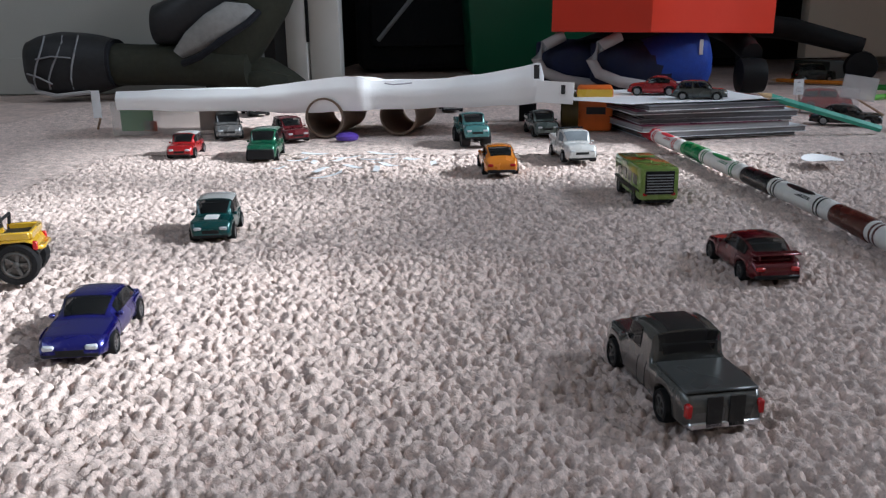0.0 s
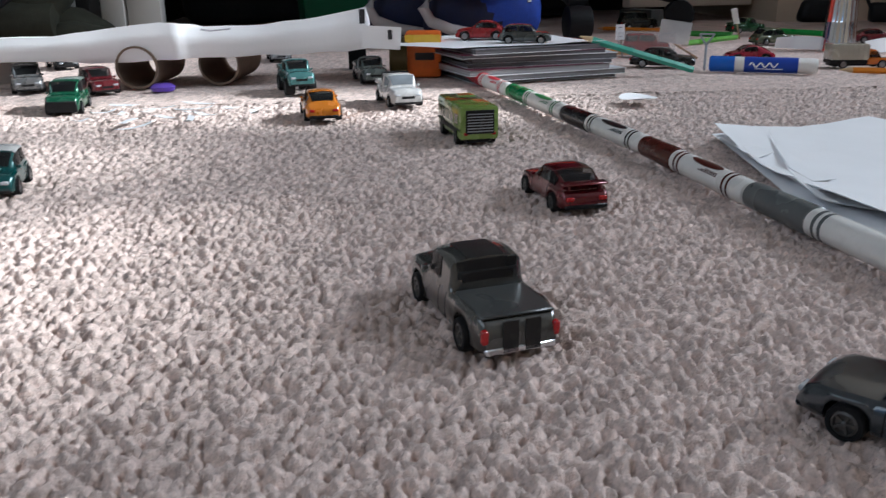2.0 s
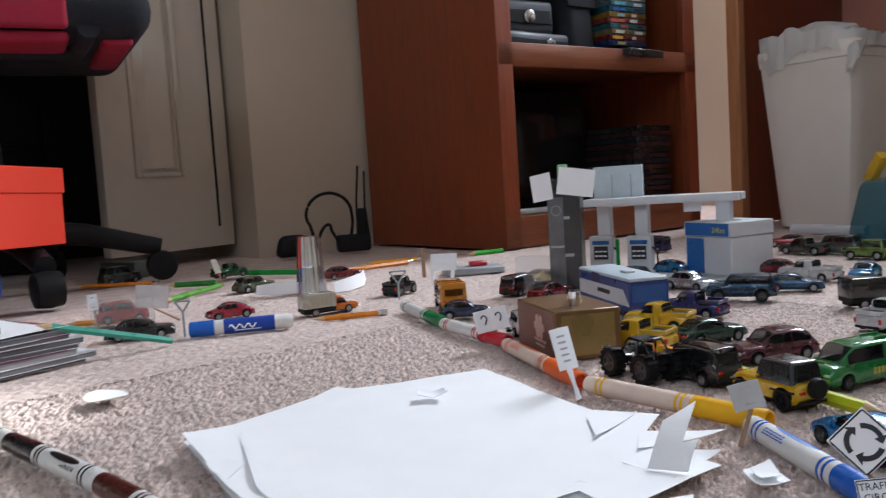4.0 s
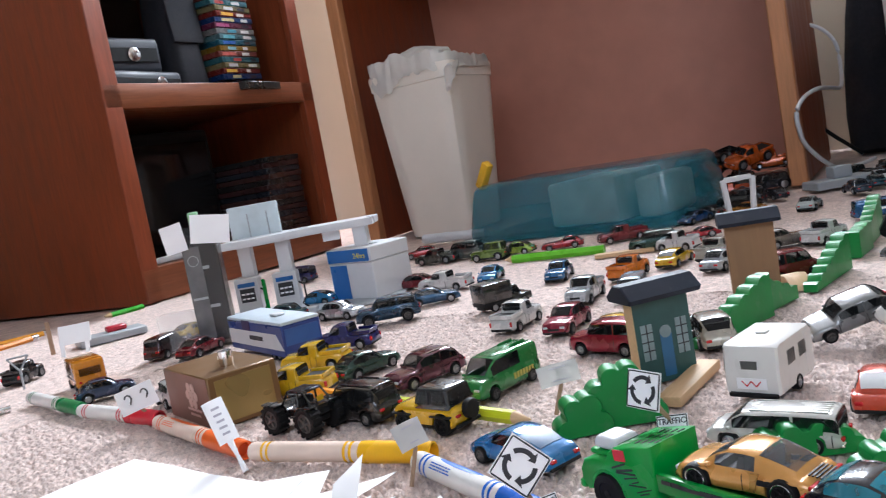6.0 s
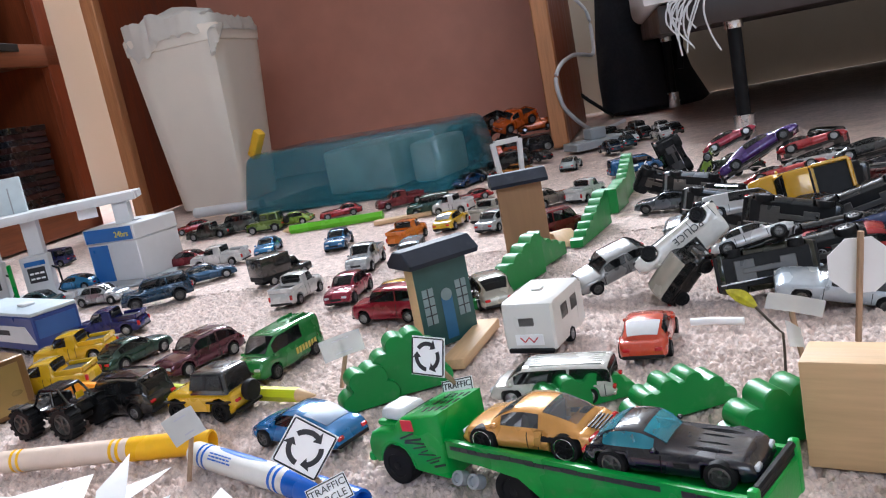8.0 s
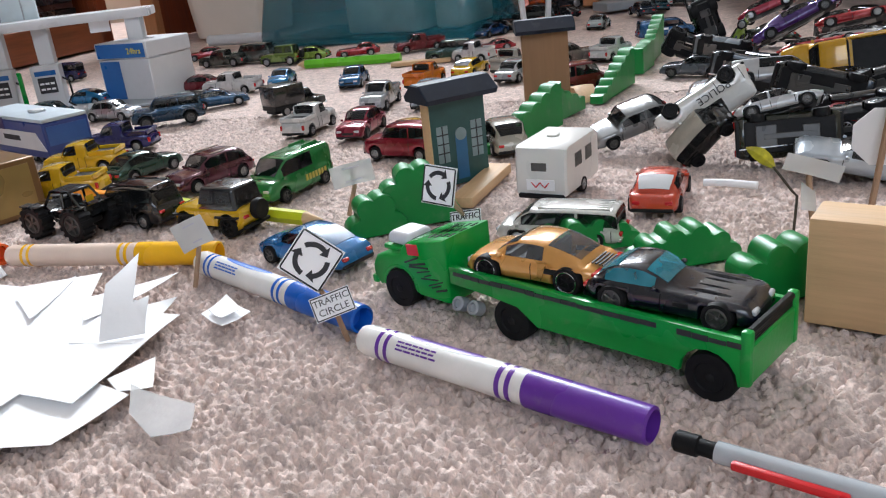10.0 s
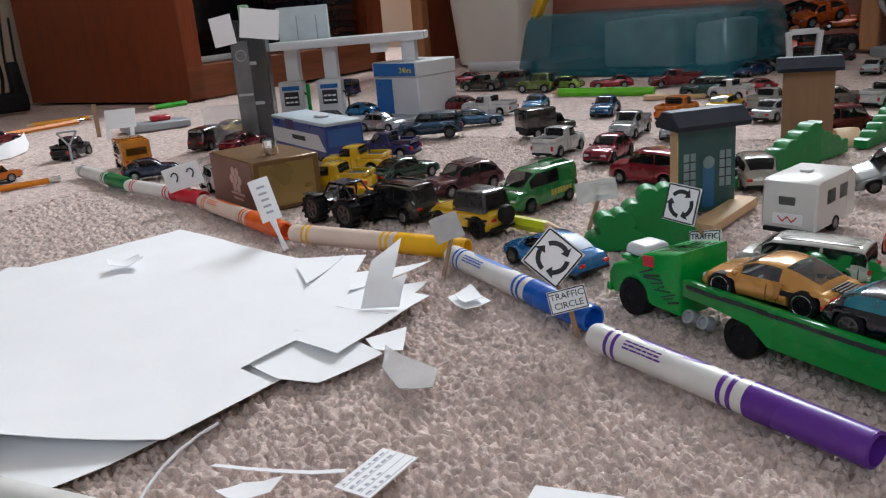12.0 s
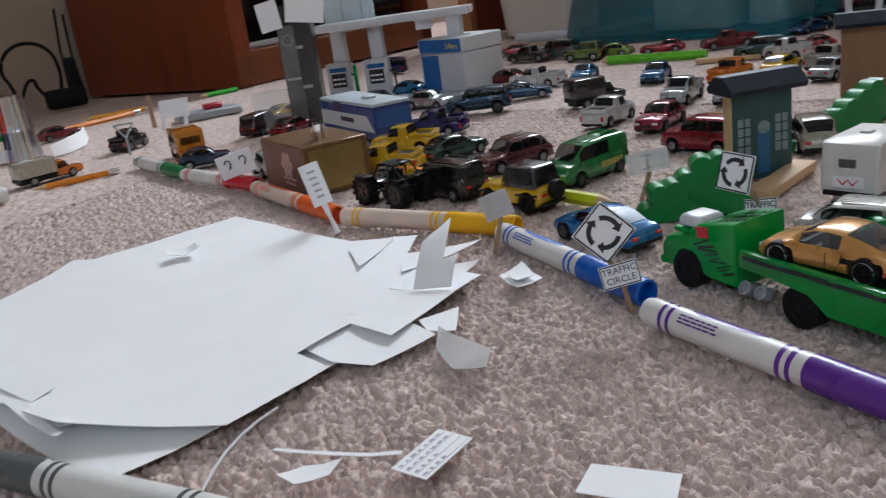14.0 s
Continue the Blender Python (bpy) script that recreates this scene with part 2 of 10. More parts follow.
def prism(outline, depth, axis="y", bevel=0.0, inset=0.0, bm=None):
    """An outline of (a, b) pairs given thickness; axis is the way of the thickness, centred."""
    own = bmesh.new()
    n = len(outline)

    def put(a, b, d):
        return {"y": (a, d, b), "x": (d, a, b), "z": (a, b, d)}[axis]

    ca, cb = sum(p[0] for p in outline) / n, sum(p[1] for p in outline) / n
    rings = []
    levels = [(-depth / 2, 1), (depth / 2, 1)]
    if bevel:
        levels = [(-depth / 2, 0), (-depth / 2 + bevel, 1), (depth / 2 - bevel, 1), (depth / 2, 0)]
    for d, full in levels:
        ring = []
        for a, b in outline:
            if not full:
                va, vb = ca - a, cb - b
                ln = math.hypot(va, vb) or 1
                a, b = a + va / ln * bevel, b + vb / ln * bevel
            ring.append(own.verts.new(put(a, b, d)))
        rings.append(ring)
    for r, s in zip(rings, rings[1:]):
        for k in range(n):
            own.faces.new((r[k], r[(k + 1) % n], s[(k + 1) % n], s[k]))
    own.faces.new(rings[0][::-1])
    own.faces.new(rings[-1])
    if bm is None:
        return own
    return join(bm, own)


def eased(points, steps=5):
    """Points of a smooth curve through the given ones."""
    p = [Vector(q) for q in points]
    p = [2 * p[0] - p[1]] + p + [2 * p[-1] - p[-2]]
    out = []
    for a, b, c, d in zip(p, p[1:], p[2:], p[3:]):
        for k in range(steps):
            t = k / steps
            out.append(0.5 * (2 * b + (c - a) * t + (2 * a - 5 * b + 4 * c - d) * t * t + (3 * b - a - 3 * c + d) * t ** 3))
    return out + [p[-2]]


def tube(points, r, seg=8, bm=None, taper=None):
    """A round rod along points."""
    own = bmesh.new()
    pts = [Vector(p) for p in points]
    rings = []
    for i, p in enumerate(pts):
        d = (pts[min(i + 1, len(pts) - 1)] - pts[max(i - 1, 0)]).normalized()
        side = d.cross(Vector((0, 0, 1)) if abs(d.z) < 0.9 else Vector((1, 0, 0))).normalized()
        up = side.cross(d)
        rad = r if taper is None else r * taper[i]
        rings.append([own.verts.new(p + rad * (math.cos(2 * math.pi * k / seg) * side + math.sin(2 * math.pi * k / seg) * up)) for k in range(seg)])
    for a, b in zip(rings, rings[1:]):
        for k in range(seg):
            own.faces.new((a[k], a[(k + 1) % seg], b[(k + 1) % seg], b[k]))
    own.faces.new(rings[0][::-1])
    own.faces.new(rings[-1])
    if bm is None:
        return own
    return join(bm, own)


def lettering(text, size, material, parent, at, name="lettering", depth=0.0002):
    """Raised print in the built-in font."""
    cu = bpy.data.curves.new("tmp_text", "FONT")
    cu.body, cu.size, cu.extrude, cu.resolution_u = text, size, depth, 2
    cu.align_x, cu.align_y = "CENTER", "CENTER"
    ob = bpy.data.objects.new("tmp_text", cu)
    scene.collection.objects.link(ob)
    bpy.context.view_layer.update()
    me = bpy.data.meshes.new_from_object(ob.evaluated_get(bpy.context.evaluated_depsgraph_get()))
    bpy.data.objects.remove(ob)
    bpy.data.curves.remove(cu)
    me.materials.clear()
    me.materials.append(material)
    return part(name, me, None, parent, at=at)


# ---- the room ----
def slab(name, sx, sy, sz, at, material, rz=0.0, label="", category=""):
    sunk = 0.02 if at[2] == 0 else 0.0
    return solid(name, box(sx, sy, sz + sunk, (0, 0, -sunk)), material, pose(*at, 0, 0, rz), label, category, kind="structure", smooth=0)


def carpet_sheet():
    bm = bmesh.new()
    bmesh.ops.create_grid(bm, x_segments=2, y_segments=2, size=0.5)
    for v in bm.verts:
        v.co = Vector((v.co.x * 7.0, v.co.y * 7.0, 0))
    m = mat("beige_carpet_backing", (0.58, 0.46, 0.41), rough=0.95, var=0.3, scale=130, bump=1.0, bscale=190)
    return solid("floor", bm, m, pose(0, 0, -0.0062), "beige wall-to-wall carpet on the bedroom floor", "carpet", kind="structure", smooth=0)


M_TUFT = mat("beige_pink_carpet_yarn", (0.665, 0.538, 0.485), rough=0.95, var=0.4, scale=560, bump=0.5, bscale=1500)


PILE = (-0.66, 1.62, -0.26, 1.34)


def pile_yarns(step, seed):
    """Every yarn end of the cut pile: place, lean, length, width and height."""
    rng = np.random.default_rng(seed)
    gx, gy = np.meshgrid(np.arange(PILE[0], PILE[1], step), np.arange(PILE[2], PILE[3], step))
    n = gx.size
    px, py = gx.ravel() + rng.uniform(-0.55, 0.55, n) * step, gy.ravel() + rng.uniform(-0.55, 0.55, n) * step
    swell = sum(a * np.sin(px * fx + py * fy + ph) for a, fx, fy, ph in ((0.5, 190, 60, 0.3), (0.5, -80, 210, 1.9), (0.4, 330, -240, 4.0), (0.45, 130, 350, 2.2), (0.35, -470, 120, 5.1), (0.4, 95, -60, 0.9)))
    high = -0.0020 + 0.0021 * rng.random(n) ** 0.7 + 0.0006 * np.minimum(swell, 0.5)
    lean = rng.uniform(0, 2 * np.pi, n) + 0.5 * np.sin(px * 31 + py * 17)
    return px, py, lean, rng.uniform(0.0015, 0.0025, n), rng.uniform(0.0012, 0.0017, n), high


YARNS = pile_yarns(0.0028, 3)


def pile_height(x0, x1, y0, y1, cell):
    """The height of the pile on a grid: the highest of the soft yarn ends over each point, with stray fibres."""
    nx, ny = int((x1 - x0) / cell) + 1, int((y1 - y0) / cell) + 1
    h = np.full(nx * ny, -0.006)
    px, py, lean, long, wide, high = YARNS
    m = (px > x0 - 0.005) & (px < x1 + 0.005) & (py > y0 - 0.005) & (py < y1 + 0.005)
    px, py, lean, high = px[m], py[m], lean[m], high[m]
    long, wide = np.maximum(long[m], cell * 1.2), np.maximum(wide[m], cell * 0.9)
    c, sn = np.cos(lean), np.sin(lean)
    reach = int(math.ceil(0.004 / cell))
    ix, iy = np.round((px - x0) / cell).astype(int), np.round((py - y0) / cell).astype(int)
    for dx in range(-reach, reach + 1):
        for dy in range(-reach, reach + 1):
            gx, gy = ix + dx, iy + dy
            ok = (gx >= 0) & (gx < nx) & (gy >= 0) & (gy < ny)
            vx, vy = x0 + gx * cell - px, y0 + gy * cell - py
            u, v = (vx * c + vy * sn) / long, (-vx * sn + vy * c) / wide
            q = u * u + v * v
            ok &= q < 1
            z = high + 0.0006 * u - 0.0047 * q ** 1.8
            np.maximum.at(h, gy[ok] * nx + gx[ok], z[ok])
    h = h.reshape(ny, nx)
    soft = h.copy()
    k = 3.5 if cell < 0.0012 else 12
    soft[1:-1, 1:-1] = (k * h[1:-1, 1:-1] + h[:-2, 1:-1] + h[2:, 1:-1] + h[1:-1, :-2] + h[1:-1, 2:]) / (k + 4)
    return soft


def carpet_pile(x0, x1, y0, y1, cell, seed, hole=None):
    """A stretch of cut pile as one fine skin of yarn ends."""
    rng = np.random.default_rng(seed)
    h = pile_height(x0, x1, y0, y1, cell)
    ny, nx = h.shape
    fuzz = min(0.00022, cell * 0.3)
    gx, gy = np.meshgrid(x0 + np.arange(nx) * cell, y0 + np.arange(ny) * cell)
    v = np.stack([gx + rng.uniform(-1, 1, h.shape) * fuzz, gy + rng.uniform(-1, 1, h.shape) * fuzz, h + rng.uniform(-1, 1, h.shape) * fuzz * 1.1], -1).reshape(-1, 3)
    i, j = np.meshgrid(np.arange(nx - 1), np.arange(ny - 1))
    i, j = i.ravel(), j.ravel()
    if hole:
        mx, my = x0 + (i + 0.5) * cell, y0 + (j + 0.5) * cell
        keep = ~((mx > hole[0] + 3 * cell) & (mx < hole[1] - 3 * cell) & (my > hole[2] + 3 * cell) & (my < hole[3] - 3 * cell))
        i, j = i[keep], j[keep]
    a = j * nx + i
    q = np.stack([a, a + 1, a + nx + 1, a + nx], -1)
    me = bpy.data.meshes.new("carpet_pile")
    me.vertices.add(len(v))
    me.vertices.foreach_set("co", v.ravel())
    me.loops.add(q.size)
    me.loops.foreach_set("vertex_index", q.ravel().astype(np.int32))
    me.polygons.add(len(q))
    me.polygons.foreach_set("loop_start", (np.arange(len(q)) * 4).astype(np.int32))
    me.update(calc_edges=True)
    me.polygons.foreach_set("use_smooth", np.ones(len(q), bool))
    me.materials.append(M_TUFT)
    return tagged(new("carpet_pile", me), "beige pink twisted carpet pile tufts", "carpet pile", kind="stuff")


carpet_sheet()
NEAR, MIDDLE = (-0.12, 0.62, -0.02, 0.46), (-0.38, 1.0, -0.16, 0.82)
carpet_pile(*NEAR, 0.00102, 3)
carpet_pile(*MIDDLE, 0.00142, 5, NEAR)
carpet_pile(*PILE, 0.0026, 4, MIDDLE)

# walls close the room; the daylight window is high in the east wall
slab("wall_north", 1.75, 0.12, 2.4, (1.925, 2.0, 0), M_WALL, label="cream painted wall behind the wooden cabinet", category="wall")
slab("wall_closet_return", 0.1, 0.62, 2.4, (1.1, 2.37, 0), M_WALL, label="cream painted wall return beside the closet door", category="wall")
# closet walls carry their shade as near-black paint
slab("wall_closet_back", 1.7, 0.1, 2.4, (0.3, 2.72, 0), M_CLOSETSHADE, label="closet back wall with shade in its paint", category="wall")
slab("wall_closet_side", 0.1, 0.96, 2.4, (-0.5, 2.2, 0), M_CLOSETSHADE, label="closet side wall with shade in its paint", category="wall")
slab("wall_northwest", 2.3, 0.1, 2.4, (-1.62, 1.66, 0), M_WALLW, label="pale grey painted wall behind the shoes", category="wall")
# west wall and its opening are out of view, added round the fill lamp
slab("wall_west_below", 0.1, 4.6, 0.85, (-1.76, -0.65, 0), M_WALLW, label="unseen pale painted wall below the west fill opening", category="wall")
slab("wall_west_above", 0.1, 4.6, 0.22, (-1.76, -0.65, 2.18), M_WALLW, label="unseen pale painted wall above the west fill opening", category="wall")
slab("wall_west_south", 0.1, 1.4, 1.33, (-1.76, -2.25, 0.85), M_WALLW, label="unseen pale painted wall beside the west fill opening", category="wall")
slab("wall_west_north", 0.1, 1.15, 1.33, (-1.76, 1.075, 0.85), M_WALLW, label="unseen pale painted wall beside the west fill opening", category="wall")
slab("wall_south", 5.8, 0.1, 2.4, (0.18, -2.2, 0), M_WALL, label="pale painted wall", category="wall")
# east wall round the window opening, built of four pieces
EX = 3.02
slab("wall_east_below", 0.1, 5.0, 1.05, (EX, -0.45, 0), M_WALL, label="cream painted wall below the window", category="wall")
slab("wall_east_above", 0.1, 5.0, 0.2, (EX, -0.45, 2.2), M_WALL, label="cream painted wall above the window", category="wall")
slab("wall_east_south", 0.1, 2.45, 1.15, (EX, -1.725, 1.05), M_WALL, label="cream painted wall beside the window", category="wall")
slab("wall_east_north", 0.1, 0.55, 1.15, (EX, 1.775, 1.05), M_WALL, label="cream painted wall beside the window", category="wall")
slab("ceiling", 5.9, 5.8, 0.1, (0.18, -0.1, 2.4), M_CEIL, label="white painted ceiling", category="ceiling")
slab("baseboard", 1.3, 0.014, 0.07, (-1.13, 1.602, -0.004), M_WALLW, label="white painted baseboard", category="baseboard")


def window_unit():
    w = thing("window_1", pose(EX, 0.5, 1.05), "unseen white framed window over the desk with blinds added to shape the sun", "window", kind="structure")
    for y in (-0.98, -0.385, -0.03, 0.165, 0.39, 0.98):
        part("window_frame", box(0.06, 0.04, 1.15, (0, y, 0)), M_TRIM, w)
    for z in (0, 1.11):
        part("window_frame", box(0.06, 1.92, 0.04, (0, 0, z)), M_TRIM, w)
    # blinds added out of view, drawn to different heights to shape sun patches
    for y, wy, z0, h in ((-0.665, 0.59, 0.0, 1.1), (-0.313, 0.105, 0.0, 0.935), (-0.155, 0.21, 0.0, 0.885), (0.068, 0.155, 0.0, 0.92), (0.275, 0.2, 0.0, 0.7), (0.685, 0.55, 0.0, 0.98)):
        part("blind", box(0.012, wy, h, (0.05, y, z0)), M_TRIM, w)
    return w


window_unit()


def door_casing():
    c = thing("door_casing", pose(-0.36, 1.60, 0), "white painted closet door casing with a folded door edge", "door casing", kind="structure")
    part("casing", box(0.04, 0.04, 2.1, (-0.01, 0, 0), 0.003), M_TRIM, c)
    part("casing_edge", box(0.058, 0.04, 2.1, (0.043, 0.004, 0), 0.003), M_TRIM, c)
    part("track_gap", box(0.004, 0.012, 2.1, (0.0115, -0.0145, 0.09)), M_BLACK, c, "dark gap")
    return c


door_casing()


def panel_door():
    d = thing("door_1", pose(0.83, 2.02, 0.03, 0, 0, 12), "off-white raised-panel folding closet door standing open", "door", kind="structure")
    part("door_leaf", box(0.345, 0.034, 2.0, (0.0375, 0, 0), 0.003), M_DOORW, d)
    for z, h in ((0.2, 0.5), (0.8, 0.7), (1.6, 0.3)):
        rise = prism([(-0.05, -0.015), (-0.03, -0.032), (0.03, -0.032), (0.05, -0.015)], h, "z", 0.001)
        rise.transform(Matrix.Translation((0.01, 0, z + h / 2)))
        part("raised_panel", rise, M_DOORW, d, smooth=20)
        for x in (-0.05, 0.07):
            part("panel_moulding", box(0.014, 0.014, h + 0.04, (x, -0.019, z - 0.02), 0.004), M_DOORW, d)
        for zz in (z - 0.02, z + h + 0.008):
            part("panel_moulding", box(0.106, 0.014, 0.014, (0.01, -0.0187, zz), 0.004), M_DOORW, d)
    part("hinge_gap", box(0.004, 0.01, 1.9, (0.165, -0.0165, 0.05)), M_BLACK, d, "dark gap")
    return d


panel_door()


# ---- toy vehicles ----
# x of windscreen foot, roof front, roof rear, rear window foot (parts of the length); belt, hood, deck heights (parts of the height)
SHAPES = {
    "coupe": dict(H=0.0219, cab=(0.19, 0.02, -0.2, -0.41), belt=0.62, hood=0.5, deck=0.62),
    "super": dict(H=0.0209, cab=(0.26, 0.07, -0.12, -0.4), belt=0.62, hood=0.46, deck=0.62),
    "long": dict(H=0.0209, cab=(0.02, -0.12, -0.27, -0.43), belt=0.63, hood=0.55, deck=0.6),
    "sedan": dict(H=0.0235, cab=(0.22, 0.07, -0.2, -0.35), belt=0.6, hood=0.53, deck=0.6),
    "hatch": dict(H=0.0251, cab=(0.22, 0.08, -0.3, -0.45), belt=0.58, hood=0.52, deck=0.58),
    "suv": dict(H=0.0284, cab=(0.24, 0.13, -0.4, -0.47), belt=0.6, hood=0.55, deck=0.6),
    "van": dict(H=0.0305, cab=(0.36, 0.2, -0.46, -0.485), belt=0.55, hood=0.5, deck=0.55),
    "pickup": dict(H=0.0273, cab=(0.24, 0.13, -0.1, -0.125), belt=0.6, hood=0.57, deck=0.6),
    "jeep": dict(H=0.0310, cab=(0.12, 0.06, -0.4, -0.43), belt=0.58, hood=0.56, deck=0.58),
}
WHEELS = {}


def wheel_mesh(r, w, rim):
    key = (round(r, 4), round(w, 4), rim)
    if key not in WHEELS:
        turn = Matrix.Rotation(radians(90), 4, "X")
        t = lathe([(r * 0.001, -w * 0.45), (r * 0.62, -w * 0.5), (r * 0.93, -w * 0.5), (r, -w * 0.3), (r, w * 0.3), (r * 0.93, w * 0.5), (r * 0.7, w * 0.5), (r * 0.66, w * 0.1), (r * 0.001, w * 0.1)], 18, turn, closed=False)
        hub = lathe([(r * 0.68, w * 0.1), (r * 0.68, w * 0.44), (r * 0.55, w * 0.5), (r * 0.5, w * 0.28), (r * 0.001, w * 0.26)], 16, turn, closed=False)
        for k in range(5):
            a = 2 * math.pi * k / 5
            box(r * 0.56, r * 0.15, w * 0.16, (0, 0, 0), 0, bm=hub,
                rot=turn @ Matrix.Rotation(a, 4, "Z") @ Matrix.Translation((r * 0.3, 0, w * 0.3)))
        lathe([(r * 0.16, w * 0.28), (r * 0.16, w * 0.5), (r * 0.1, w * 0.54)], 8, turn, hub)
        m = {"chrome": M_RIM, "dark": M_DARKRIM, "black": M_BLACK, "red": M_TAIL, "white": M_WHITEPL}[rim]
        WHEELS[key] = (mesh_from("tyre", t, M_TYRE), mesh_from("rim", hub, m))
    return WHEELS[key]


def put_wheels(car, L, W, r, w, rim, xf=0.31, xr=-0.31):
    tyre, hub = wheel_mesh(r, w, rim)
    for x, s in ((xf, 1), (xf, -1), (xr, 1), (xr, -1)):
        m = Matrix.Translation((x * L, s * (W / 2 - w * 0.42), r)) @ (pose(0, 0, 0, 0, 0, 0) if s < 0 else pose(0, 0, 0, 0, 0, 180))
        t = part("wheel", tyre, None, car, at=m)
        part("rim", hub, None, t)


def body_mesh(L, W, H, s, r, z0, xf, xr, lift=0.0):
    ra, belt, hood, deck = r * 1.2, s["belt"] * H, s["hood"] * H, s["deck"] * H
    ws, _, _, rw = (k * L for k in s["cab"])
    pts = [(-L / 2 + 0.0025, z0 + 0.002, 0), (-L / 2 + 0.006, z0, 0)]

    def arch(x):
        c = r - lift
        h = max(0.0, min(0.95, (z0 - c) / ra))
        a0 = math.pi - math.asin(h)
        return [(x + ra * math.cos(a0 + (math.asin(h) - a0) * k / 8), c + ra * math.sin(a0 + (math.asin(h) - a0) * k / 8), 0) for k in range(9)]

    pts += arch(xr * L) + arch(xf * L)
    pts += [(L / 2 - 0.005, z0, 0), (L / 2 - 0.001, z0 + 0.0018, 1), (L / 2, hood * 0.62, 1), (L / 2 - 0.0012, hood * 0.86, 1), (L / 2 - 0.005, hood, 2),
            ((L / 2 + ws) / 2, (hood + belt) / 2 + 0.0006, 2), (ws, belt, 2), (ws * 0.4 + rw * 0.6, belt, 2), (rw, belt, 2),
            ((rw - L / 2) / 2, (belt + deck) / 2 + 0.0003, 2), (-L / 2 + 0.003, deck, 2), (-L / 2, deck * 0.86, 1), (-L / 2 + 0.0006, deck * 0.5, 1)]
    b, w = 0.0032, W / 2
    bm, rings = bmesh.new(), []
    for y, out in ((-w, 1), (-w + b * 0.5, 0.35), (-w + b * 1.3, 0), (-w * 0.4, -0.3), (w * 0.4, -0.3), (w - b * 1.3, 0), (w - b * 0.5, 0.35), (w, 1)):
        ring = []
        for x, z, k in pts:
            fall = 1 - 0.1 * abs(2 * x / L) ** 4
            zz = z - (b * 0.85 * out if k == 2 else 0) if out > 0 else z + (0.0012 * -out if k == 2 else 0)
            xx = x - math.copysign(b * 0.8 * max(out, 0), x) if k == 1 or abs(x) > L * 0.44 else x
            side = 1 - (0.05 if z > belt * 0.8 and out > 0 else 0) - (0.03 if z < z0 + 0.001 and out > 0 else 0)
            ring.append(bm.verts.new((xx, y * fall * side, zz)))
        rings.append(ring)
    n = len(pts)
    for p, q in zip(rings, rings[1:]):
        for k in range(n):
            bm.faces.new((p[k], p[(k + 1) % n], q[(k + 1) % n], q[k]))
    bm.faces.new(rings[0][::-1])
    bm.faces.new(rings[-1])
    return bm


